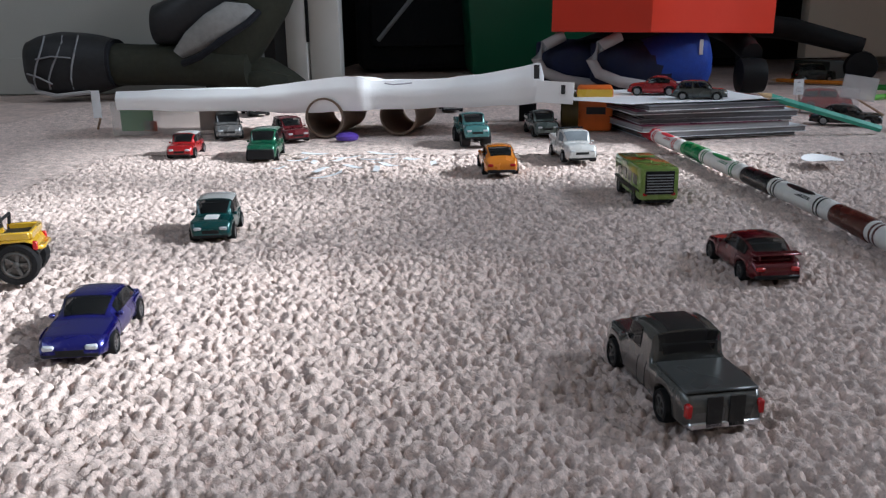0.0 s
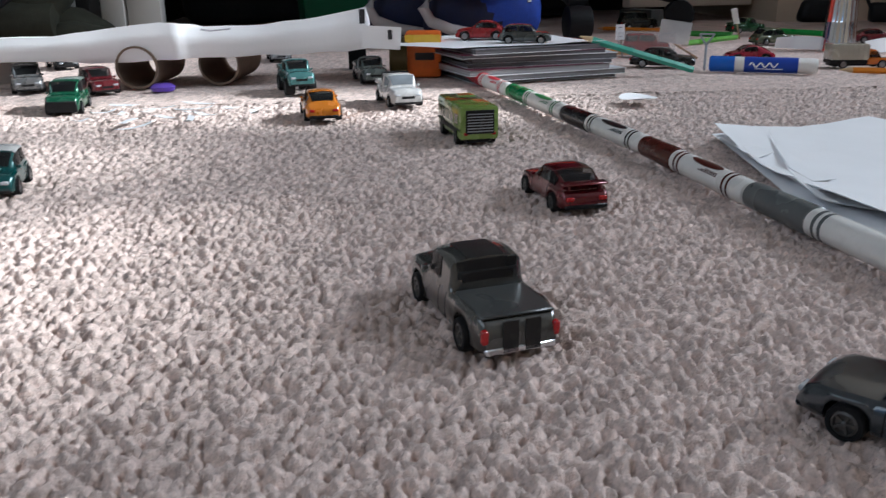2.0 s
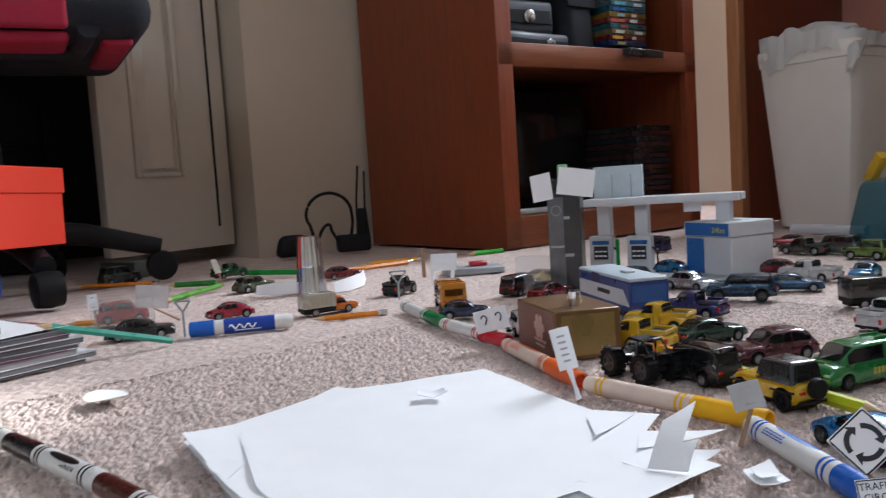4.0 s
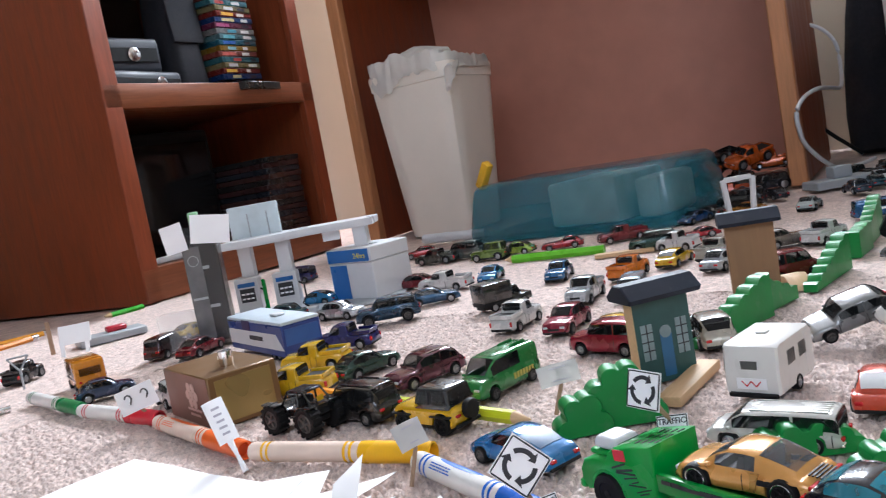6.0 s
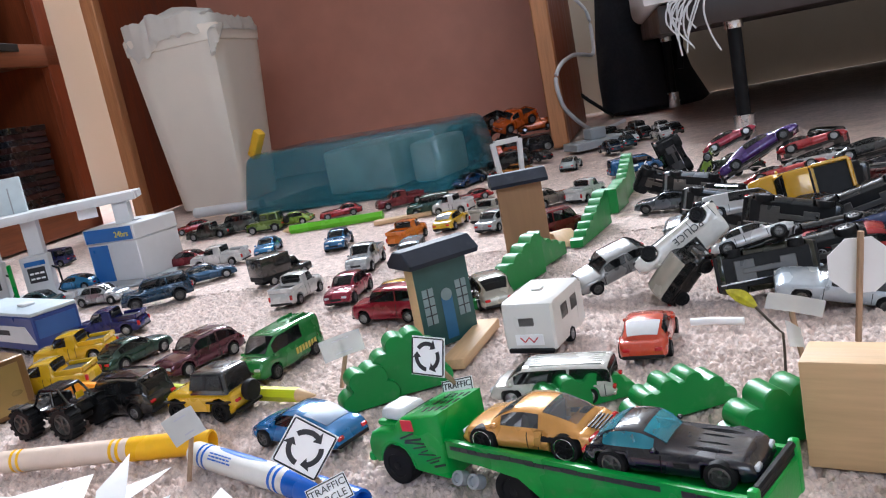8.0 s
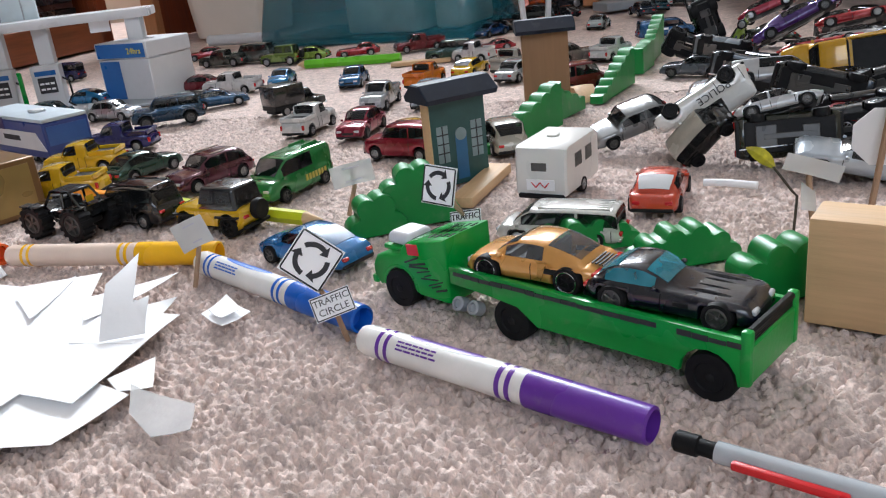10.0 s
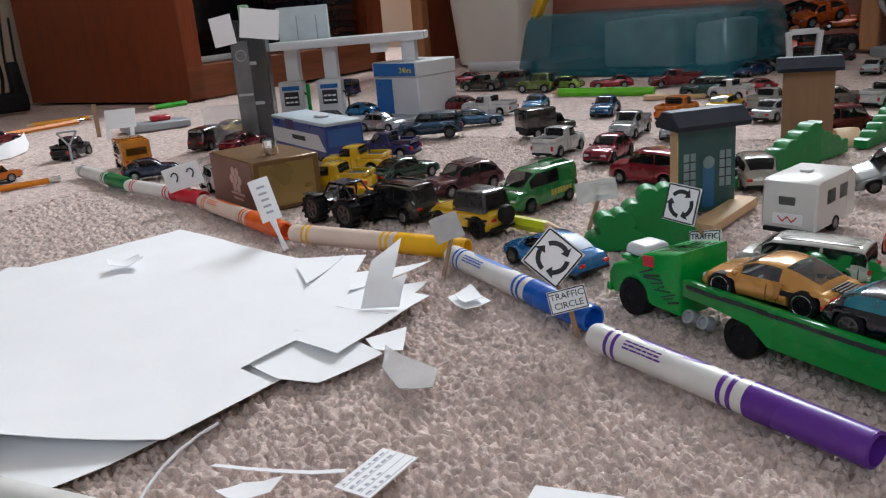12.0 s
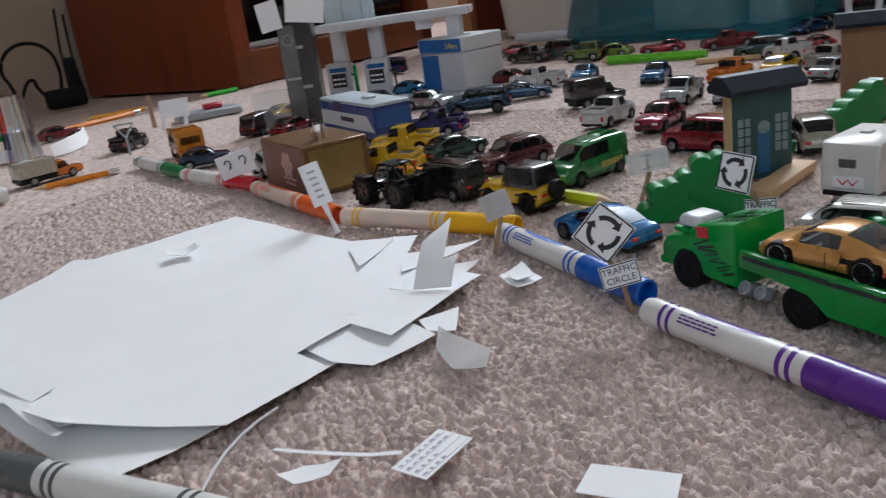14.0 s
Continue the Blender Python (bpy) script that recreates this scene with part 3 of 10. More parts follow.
def car_shell(L, W, H, s, r, z0, xf, xr, lift, w1, sides="two", opaque_rear=False):
    """A lofted die-cast body: cross-sections from nose to tail, with wheel arches and a rounded greenhouse."""
    hw, ra, c = W / 2, r * 1.2, r - lift
    belt, hood, deck = s["belt"] * H, s["hood"] * H, s["deck"] * H
    ws, rf, rr, rw = (k * L for k in s["cab"])
    e = L / 2
    xs = [e, e - 0.0008, e - 0.0024, e - 0.005, -e, -e + 0.0008, -e + 0.0022, -e + 0.005, ws, rf, rr, rw]
    xs += [ws + (rf - ws) * k for k in (0.1, 0.5, 0.92)] + [rw + (rr - rw) * k for k in (0.12, 0.5, 0.92)]
    mid = rf * 0.45 + rr * 0.55
    xs += [mid + 0.0008, mid - 0.0008, (rf + mid) / 2, (rr + mid) / 2, (e + ws) / 2]
    doors = [x for x in (ws - (ws - rf) * 0.2, mid, rr + (mid - rr) * 0.1) if abs(x - xf * L) > ra * 1.05 and abs(x - xr * L) > ra * 1.05]
    if sides != "two":
        doors = doors[:1] + doors[-1:]
    xs += [x + q for x in doors for q in (0.00022, -0.00022)]
    for xa in (xf * L, xr * L):
        xs += [xa + ra * math.cos(math.pi * k / 8) for k in range(9)]
    xs = sorted(set(round(x, 6) for x in xs), reverse=True)

    def top(x):
        if x > ws:
            z = hood + (belt - hood) * (max(0.0, e - x) / (e - ws)) ** 0.8
        elif x > rw:
            z = belt
        else:
            z = belt + (deck - belt) * (rw - x) / max(1e-5, rw + e)
        k = min(1.0, max(0.0, 1 - (e - abs(x)) / 0.005))
        return z * (1 - 0.36 * k ** 2.4)

    def rise(x):
        if x >= ws or x <= rw:
            return 0.0
        if x > rf:
            t = (ws - x) / (ws - rf)
            return 0.95 * (t + 0.1 * math.sin(math.pi * t))
        if x < rr:
            t = (x - rw) / (rr - rw)
            return 0.93 * (t + 0.12 * math.sin(math.pi * t))
        t = (x - rr) / (rf - rr)
        return 0.93 + 0.02 * t + 0.06 * math.sin(math.pi * t)

    bm, rings = bmesh.new(), []
    for x in xs:
        zb = z0 + 0.0016 * max(0.0, 1 - (e - abs(x)) / 0.003)
        for xa in (xf * L, xr * L):
            if abs(x - xa) < ra * 0.9999:
                zb = max(zb, c + math.sqrt(ra * ra - (x - xa) ** 2))
        zs, g = top(x), rise(x)
        zb = min(zb, zs - 0.002)
        flare = 1 + 0.03 * sum(max(0.0, 1 - ((x - xa) / (ra * 1.7)) ** 2) for xa in (xf * L, xr * L))
        w = hw * 0.97 * (1 - 0.1 * abs(x / e) ** 4 - 0.1 * max(0.0, 1 - (e - abs(x)) / 0.005) ** 2) * flare
        gh = H - belt
        side = [(0, zb), (w * 0.86, zb), (w * 0.985, zb + 0.16 * (zs - zb)), (w, zb + 0.45 * (zs - zb)), (w * 0.985, zb + 0.76 * (zs - zb)), (w * 0.94, zs - 0.0009)]
        cabin = [(0.9 * hw, 0.03), (0.885 * hw, 0.13), (0.45 * hw + w1 * 0.5, 0.5), (w1 * 1.03, 0.86), (w1 * 0.93, 0.97), (w1 * 0.55, 1.0), (0, 1.0)]
        flat = [0.88, 0.82, 0.76, 0.68, 0.58, 0.32, 0.0]
        q = min(1.0, g * 1.05)
        for (yc, f), yh in zip(cabin, flat):
            crown = 0.0014 * (1 - yh * yh) * (1 - q) if x > rw else 0.0
            side.append((yh * w * (1 - q) + min(yc, w * 0.97) * q, zs + g * gh * f + crown + (0.0006 * (1 - (yc / w1) ** 2) * q if f > 0.9 else 0)))
        ring = [bm.verts.new((x, -y, z)) for y, z in side] + [bm.verts.new((x, y, z)) for y, z in side[-2:0:-1]]
        rings.append(ring)
    n = len(rings[0])
    cells = {}
    for i, (p, q) in enumerate(zip(rings, rings[1:])):
        for k in range(n):
            cells[(i, k)] = bm.faces.new((p[k], p[(k + 1) % n], q[(k + 1) % n], q[k]))
    bm.faces.new(rings[0][::-1])
    bm.faces.new(rings[-1])
    bmesh.ops.recalc_face_normals(bm, faces=bm.faces[:])
    bm.normal_update()

    def skin(x0, x1, rows, out=0.0003):
        """A thin plate lying proud on the cells between two stations."""
        own, pick = bmesh.new(), [f for (i, k), f in cells.items() if k in rows and min(x0, x1) < (xs[i] + xs[i + 1]) / 2 < max(x0, x1)]
        hi, lo, count = {}, {}, collections.Counter()
        for f in pick:
            for ed in f.edges:
                count[ed] += 1
            for v in f.verts:
                if v not in hi:
                    hi[v], lo[v] = own.verts.new(v.co + v.normal * out), own.verts.new(v.co - v.normal * 0.0005)
        for f in pick:
            vs = list(f.verts)
            own.faces.new([hi[v] for v in vs])
            for a, b in zip(vs, vs[1:] + vs[:1]):
                if count[bm.edges.get((a, b))] == 1:
                    own.faces.new((hi[a], lo[a], lo[b], hi[b]))
        return own

    front, back = ws + (rf - ws) * 0.5, rw + (rr - rw) * 0.5
    SPANS = {"two": [(front, mid + 0.0008), (mid - 0.0008, back)], "first": [(front, mid + 0.0008)], "whole": [(front, back)], "short": [(front, rr)]}
    plates = {"windscreen": skin(ws + (rf - ws) * 0.1, ws + (rf - ws) * 0.92, (10, 11, 12, 13)),
              "rear_window": skin(rw + (rr - rw) * 0.12, rw + (rr - rw) * 0.92, (10, 11, 12, 13)),
              "roof": skin(rf, rr, (9, 10, 11, 12, 13, 14), 0.0004),
              "side": [[skin(*span, rows) for span in SPANS[sides]] for rows in ((7, 8), (15, 16))],
              "stripe": [skin(a, b, (k,), 0.00025) for a, b in ((rf, rr), (e - 0.006, ws)) for k in (11, 12)],
              "door_gap": [skin(x + 0.00022, x - 0.00022, rows, 0.00008) for x in doors for rows in ((2, 3, 4), (19, 20, 21))]}
    # open the shell behind the glazing
    spans = [(ws + (rf - ws) * 0.1, ws + (rf - ws) * 0.92, (10, 11, 12, 13))] + [(*span, rows) for span in SPANS[sides] for rows in ((7, 8), (15, 16))]
    if not opaque_rear:
        spans.append((rw + (rr - rw) * 0.12, rw + (rr - rw) * 0.92, (10, 11, 12, 13)))
    gone = [f for (i, k), f in cells.items() for a, b, rows in spans if k in rows and min(a, b) < (xs[i] + xs[i + 1]) / 2 < max(a, b)]
    bmesh.ops.delete(bm, geom=list(set(gone)), context="FACES")
    return bm, plates


def pane(corners, thick=0.0005, shrink=(0.09, 0.13), bm=None):
    """A thin glazing slab set proud on a face given by its four corners."""
    c = [Vector(p) for p in corners]
    mid = sum(c, Vector()) / 4
    u, v = (c[1] - c[0] + c[2] - c[3]) / 2, (c[3] - c[0] + c[2] - c[1]) / 2
    nrm = u.cross(v).normalized()
    du, dv = u.normalized() * u.length * shrink[0], v.normalized() * v.length * shrink[1]
    q = [c[0] + du + dv, c[1] - du + dv, c[2] - du - dv, c[3] + du - dv]
    own = bm or bmesh.new()
    a, b = [own.verts.new(p - nrm * thick) for p in q], [own.verts.new(p + nrm * thick * 0.6) for p in q]
    own.faces.new(b)
    own.faces.new(a[::-1])
    for k in range(4):
        own.faces.new((a[k], a[(k + 1) % 4], b[(k + 1) % 4], b[k]))
    return own


def cabin_mesh(x0, x1, x2, x3, z0, z1, w0, w1, bev=0.0028):
    bm = bmesh.new()
    lo = [(x0, -w0), (x0, w0), (x3, w0), (x3, -w0)]
    hi = [(x1, -w1), (x1, w1), (x2, w1), (x2, -w1)]
    a = [bm.verts.new((*p, z0 - 0.0012)) for p in lo]
    b = [bm.verts.new((*p, z1)) for p in hi]
    bm.faces.new(b)
    bm.faces.new(a[::-1])
    for k in range(4):
        bm.faces.new((a[k], a[(k + 1) % 4], b[(k + 1) % 4], b[k]))
    edges = [e for e in bm.edges if not all(v.co.z < z0 for v in e.verts)]
    bmesh.ops.bevel(bm, geom=edges, offset=bev, segments=3, affect="EDGES", profile=0.5)
    return bm


def glaze(car, x0, x1, x2, x3, z0, z1, w0, w1, glass, split=True, rear=True, side=True, one=False, rearglass=None):
    lift = 0.0002
    part("windscreen", pane([(x0 + lift, w0, z0), (x0 + lift, -w0, z0), (x1 + lift, -w1, z1), (x1 + lift, w1, z1)][::-1]), glass, car)
    if rear:
        part("rear_window", pane([(x3 - lift, -w0, z0), (x3 - lift, w0, z0), (x2 - lift, w1, z1), (x2 - lift, -w1, z1)][::-1]), rearglass or glass, car)
    if not side:
        return
    for s in (1, -1):
        f0, f1, r1, r0 = (x0, z0, w0), (x1, z1, w1), (x2, z1, w1), (x3, z0, w0)

        def at(k, top):
            a, b = (f1, r1) if top else (f0, r0)
            return (a[0] + (b[0] - a[0]) * k, s * ((a[2] + (b[2] - a[2]) * k) + lift), a[1])

        cuts = ((0.04, 0.48), (0.52, 0.95)) if split else (((0.04, 0.95),) if not one else ((0.04, 0.36),))
        for k0, k1 in cuts:
            q = [at(k0, 0), at(k1, 0), at(k1, 1), at(k0, 1)]
            part("side_window", pane(q if s < 0 else q[::-1], shrink=(0.06, 0.16)), glass, car)


def cabin_fittings(ws, rf, rr, rw, z1, H, w1):
    """Dashboard, floor and two rows of seats inside a toy car, moulded in one piece."""
    floor, tall = z1 - 0.0046, z1 + (H - z1) * 0.6
    rows = []
    for x in (rf * 0.7 + rr * 0.3, rf * 0.02 + rr * 0.98):
        rows += [(x + 0.0075, z1 - 0.0022), (x + 0.0022, z1 - 0.0016), (x, tall), (x - 0.0024, tall), (x - 0.0016, floor + 0.001)]
    top = [(ws - 0.0005, z1 - 0.001), (ws - (ws - rf) * 0.55, z1 + 0.0004), (ws - (ws - rf) * 0.62, floor + 0.001)] + rows
    top = [(max(x, rw + 0.0004), z) for x, z in top]
    outline = [(rw, floor - 0.001), (ws, floor - 0.001)] + top + [(rw, floor + 0.001)]
    return prism(outline, w1 * 1.75, "y")


def loft_ridge(xa, xb, y, za, zb, w):
    """A low rounded ridge pressed along a hood."""
    bm, rows = bmesh.new(), []
    for i in range(9):
        k = i / 8
        x, z = xa + (xb - xa) * k, za + (zb - za) * k + 0.0009 * math.sin(math.pi * k)
        rise = 0.0011 * math.sin(math.pi * min(1, 0.08 + k * 0.9)) ** 0.5
        rows.append([bm.verts.new((x, y + w * q, z + rise * (1 - (2 * q) ** 2) - 0.0005)) for q in (-0.5, -0.3, 0, 0.3, 0.5)])
    for a, b in zip(rows, rows[1:]):
        for q in range(4):
            bm.faces.new((a[q], b[q], b[q + 1], a[q + 1]))
    bmesh.ops.solidify(bm, geom=bm.faces[:], thickness=0.0004)
    return bm


def lamp_pair(car, name, x, y, z, sx, sy, sz, material):
    for s in (1, -1):
        part(name, box(sx, sy, sz, (x, s * y, z), min(sx, sy, sz) * 0.25, 1), material, car)


def toy_car(kind, color, x, y, head, label, z=0.0, L=0.07, W=0.029, rim="chrome", roof=None, glass=None, tilt=(0, 0), metal=0.3, H=None,
            name="toy_car", category="toy car", group="toy cars on the carpet", r=0.0052, stripe=None, bed=None, raised=0.0, m=None, extras=(), rearglass=None):
    s = SHAPES[kind]
    H = H or s["H"]
    glass = glass or M_GLASS
    col = paint(color, metal)
    car = thing(name, m if m is not None else pose(x, y, z, tilt[0], tilt[1], head), label, category, group)
    up = raised
    z0, xf, xr = 0.0034, 0.31, -0.3
    lift = Matrix.Translation((0, 0, up))
    part("chassis", box(L * 0.86, W * 0.72, 0.004, (0, 0, 0.0028 + up), 0.0008, 1), M_BASE, car)
    if group == "heap of toy cars" and abs(x) + abs(y) == 0:
        for q in (xf, xr):
            part("axle", tube([(q * L, -W * 0.4, r), (q * L, W * 0.4, r)], 0.0009, 6), M_CHROME, car)
        under = box(L * 0.5, 0.004, 0.0016, (0, 0, 0.0016 + up), 0.0005, 1)
        box(L * 0.16, W * 0.4, 0.0014, (L * 0.2, 0, 0.0017 + up), 0.0004, 1, bm=under)
        box(L * 0.2, W * 0.5, 0.0012, (-L * 0.22, 0, 0.0018 + up), 0.0004, 1, bm=under)
        part("drivetrain", under, M_DARKRIM, car)
        part("exhaust_pipe", tube([(L * 0.1, W * 0.2, 0.002 + up), (-L * 0.2, W * 0.22, 0.0018 + up), (-L * 0.48, W * 0.24, 0.003 + up)], 0.0008, 6), M_CHROME, car)
    ws, rf, rr, rw = (k * L for k in s["cab"])
    z1, zt = s["belt"] * H + up, H + up
    w0, w1 = W * 0.455, W * (0.36 if kind in ("coupe", "super", "long", "sedan") else 0.4)
    if kind == "jeep":
        bd = body_mesh(L, W, H, s, r, z0, xf, xr, up)
        bd.transform(lift)
        part("body", bd, col, car)
        part("cabin", cabin_mesh(ws, rf, rr, rw, z1, zt, w0, w1), paint(roof, metal) if roof else col, car)
        glaze(car, ws, rf, rr, rw, z1, zt, w0, w1, glass)
    else:
        sides = "first" if "panel" in extras or kind == "pickup" else {"super": "short", "coupe": "whole", "long": "whole"}.get(kind, "two")
        bd, plates = car_shell(L, W, H, s, r, z0, xf, xr, up, w1, sides, rearglass is not None)
        bd.transform(lift)
        part("body", bd, col, car, smooth=50)
        part("windscreen", plates["windscreen"], glass, car, at=lift, smooth=60)
        part("rear_window", plates["rear_window"], rearglass or glass, car, at=lift, smooth=60)
        for side in plates["side"]:
            for q in side:
                part("side_window", q, glass, car, at=lift, smooth=60)
        for q in plates["door_gap"]:
            part("door_gap", q, M_BASE, car, at=lift)
        part("interior", cabin_fittings(ws, rf, rr, rw, z1 - up, H, w1), M_CABIN, car, at=lift)
        if roof:
            part("roof_panel", plates["roof"], paint(roof, 0.1), car, "white roof panel" if roof == WHITE else "dark roof panel", at=lift, smooth=60)
    put_wheels(car, L, W, r, 0.0052 if r < 0.007 else 0.009, rim, xf, xr)
    hz = s["hood"] * H * 0.62 + up
    lamp_pair(car, "headlight", L / 2 - 0.0016, W * 0.29, hz + 0.0008, 0.0034, W * 0.17, 0.0022, M_HEAD)
    if kind == "pickup":
        lamp_pair(car, "tail_light", -L / 2 + 0.0009, W * 0.4, s["deck"] * H * 0.5 + up, 0.0026, W * 0.075, 0.0048, M_TAIL)
    else:
        lamp_pair(car, "tail_light", -L / 2 + 0.0006, W * 0.31, s["deck"] * H * 0.62 + up, 0.0024, W * 0.15, 0.0022, M_TAIL)
    part("grille", box(0.0014, W * 0.4, 0.0026, (L / 2 - 0.0006, 0, hz - 0.0012), 0.0003, 1), M_BASE, car)
    part("front_bumper", box(0.003, W * 0.8, 0.0022, (L / 2 - 0.0014, 0, z0 + up + 0.0006), 0.0006, 1), M_BASE if "chromebumper" not in extras else M_CHROME, car)
    part("rear_bumper", box(0.003, W * 0.8, 0.0024, (-L / 2 + 0.001, 0, z0 + up + 0.0006), 0.0006, 1), M_BASE if "chromebumper" not in extras else M_CHROME, car)
    for sgn in (1, -1):
        part("wing_mirror", box(0.0022, 0.0024, 0.0018, (ws - 0.004, sgn * (W * 0.49), z1 + 0.0004), 0.0005, 1), col, car)
    if kind == "pickup":
        x_a, x_b = rw - 0.001, -L / 2 + 0.0025
        bl, bz = x_a - x_b, z1 + 0.0004
        if bed == "cover":
            part("bed_cover", box(bl, W * 0.82, 0.0012, ((x_a + x_b) / 2, 0, bz - 0.0011), 0.0005, 1), mat("dark_bed_cover", (0.06, 0.062, 0.06), rough=0.35, scale=90), car, "dark glossy bed cover")
        else:
            part("bed_liner", box(bl * 0.92, W * 0.74, 0.0008, ((x_a + x_b) / 2, 0, bz - 0.0005)), M_BASE, car, "black truck bed liner")
            for sgn in (1, -1):
                part("bed_rail", box(bl, W * 0.09, 0.0042, ((x_a + x_b) / 2, sgn * W * 0.425, bz - 0.0012), 0.0006, 1), col, car)
            part("tailgate", box(0.0024, W * 0.86, 0.0042, (x_b, 0, bz - 0.0012), 0.0006, 1), col, car)
    if kind == "jeep":
        turn = pose(-L / 2 - 0.003, 0, z1 - 0.003, 0, 0, 90)
        t = part("spare_wheel", wheel_mesh(r * 0.95, 0.005, "black")[0], None, car, at=turn)
        part("rim", wheel_mesh(r * 0.95, 0.005, "black")[1], None, t)
        lamp_pair(car, "wheel_flare", xf * L, W * 0.5, r * 1.65 + up, r * 2.6, 0.003, 0.0012, M_BASE)
        lamp_pair(car, "wheel_flare", xr * L, W * 0.5, r * 1.65 + up, r * 2.6, 0.003, 0.0012, M_BASE)
    if stripe:
        sm = plastic("stripe_print_" + "_".join(str(int(c * 100)) for c in stripe), stripe, 0.5)
        for k, q in enumerate(plates["stripe"]):
            part("roof_stripe" if k < 2 else "hood_stripe", q, sm, car, at=lift, smooth=60)
        if kind == "pickup":
            for sgn in (1, -1):
                part("tailgate_stripe", box(0.0006, W * 0.17, z1 * 0.66, (-L / 2 - 0.0002, sgn * W * 0.125, z1 * 0.3)), sm, car)
    if "wing" in extras:
        part("rear_wing", box(0.006, W * 0.84, 0.0012, (-L / 2 + 0.004, 0, s["deck"] * H + up + 0.0026), 0.0004, 1), col, car)
        lamp_pair(car, "wing_post", -L / 2 + 0.004, W * 0.3, s["deck"] * H + up - 0.0004, 0.003, 0.0012, 0.0034, col)
    if "lip" in extras:
        ring = [(r * 0.7 * math.cos(a), 0, r * 0.7 * math.sin(a)) for a in [2 * math.pi * q / 22 for q in range(23)]]
        lip = mesh_from("rim_lip", tube(ring, r * 0.055, 6), M_CHROME)
        for x in (xf, xr):
            for sgn in (1, -1):
                part("rim_lip", lip, None, car, "bright wheel lip", at=Matrix.Translation((x * L, sgn * (W / 2 + 0.0002), r)))
    if "blade" in extras:
        for sgn in (1, -1):
            part("side_blade", prism([(-0.125 * L, 0.3 * H), (-0.085 * L, 0.3 * H), (-0.1 * L, 0.64 * H), (-0.16 * L, 0.66 * H)], 0.0012, "y", 0.0002), mat("gold_side_blade", (0.48, 0.25, 0.06), rough=0.3, metal=0.4, scale=200), car, at=Matrix.Translation((0, sgn * W * 0.482, 0)))
            part("side_vent", box(0.007, 0.001, 0.0024, (-0.19 * L, sgn * W * 0.485, 0.42 * H), 0.0003, 1), M_BASE, car)
        for k in range(4):
            part("engine_louvre", box(0.0008, W * 0.44, 0.0005, (rw - 0.0015 - 0.0016 * k, 0, s["belt"] * H + 0.0002 - 0.0002 * k)), M_BASE, car)
        part("rear_diffuser", box(0.002, W * 0.7, 0.004, (-L / 2 + 0.0005, 0, z0), 0.0005, 1), M_BASE, car)
        lamp_pair(car, "tail_light", -L / 2 + 0.0012, W * 0.31, s["deck"] * H * 0.66, 0.003, W * 0.27, 0.003, M_TAIL)
    if "hoodribs" in extras:
        for sgn in (1, -1):
            for y, w in ((0.1, 0.07), (0.26, 0.09)):
                part("hood_ridge", loft_ridge(ws + 0.001, L / 2 - 0.007, sgn * W * y, s["belt"] * H - 0.0002, s["hood"] * H + 0.0012, W * w), col, car)
            part("fender_vent", box(0.006, 0.0008, 0.0018, (ws + 0.006, sgn * W * 0.488, 0.4 * H), 0.0002, 1), M_BASE, car)
    if "rack" in extras:
        for sgn in (1, -1):
            part("roof_rail", tube([(rr * 0.95, sgn * w1 * 0.8, zt + 0.0006), (rf * 0.6, sgn * w1 * 0.8, zt + 0.0006)], 0.0006, 6), M_CHROME, car)
    if "rollbar" in extras:
        part("roll_bar", tube([(rw - 0.002, -w1, z1), (rw - 0.003, -w1, zt), (rw - 0.003, w1, zt), (rw - 0.002, w1, z1)], 0.0009, 6), M_BASE, car)
    if "blackface" in extras:
        part("front_guard", box(0.003, W * 0.86, H * 0.34, (L / 2 - 0.0006, 0, z0 + up), 0.0008, 1), M_BASE, car, "black moulded front")
    if "sunroof" in extras:
        part("sunroof", box((rf - rr) * 0.5, W * 0.42, 0.0004, ((rf + rr) / 2 + 0.001, 0, zt - 0.0001)), M_GLASS, car)
    if "ribs" in extras:
        for k in range(6):
            part("roof_rib", box((rf - rr) * 0.86, 0.0007, 0.0006, ((rf + rr) / 2, (k - 2.5) * w1 * 0.28, zt - 0.0002)), col, car)
    return car


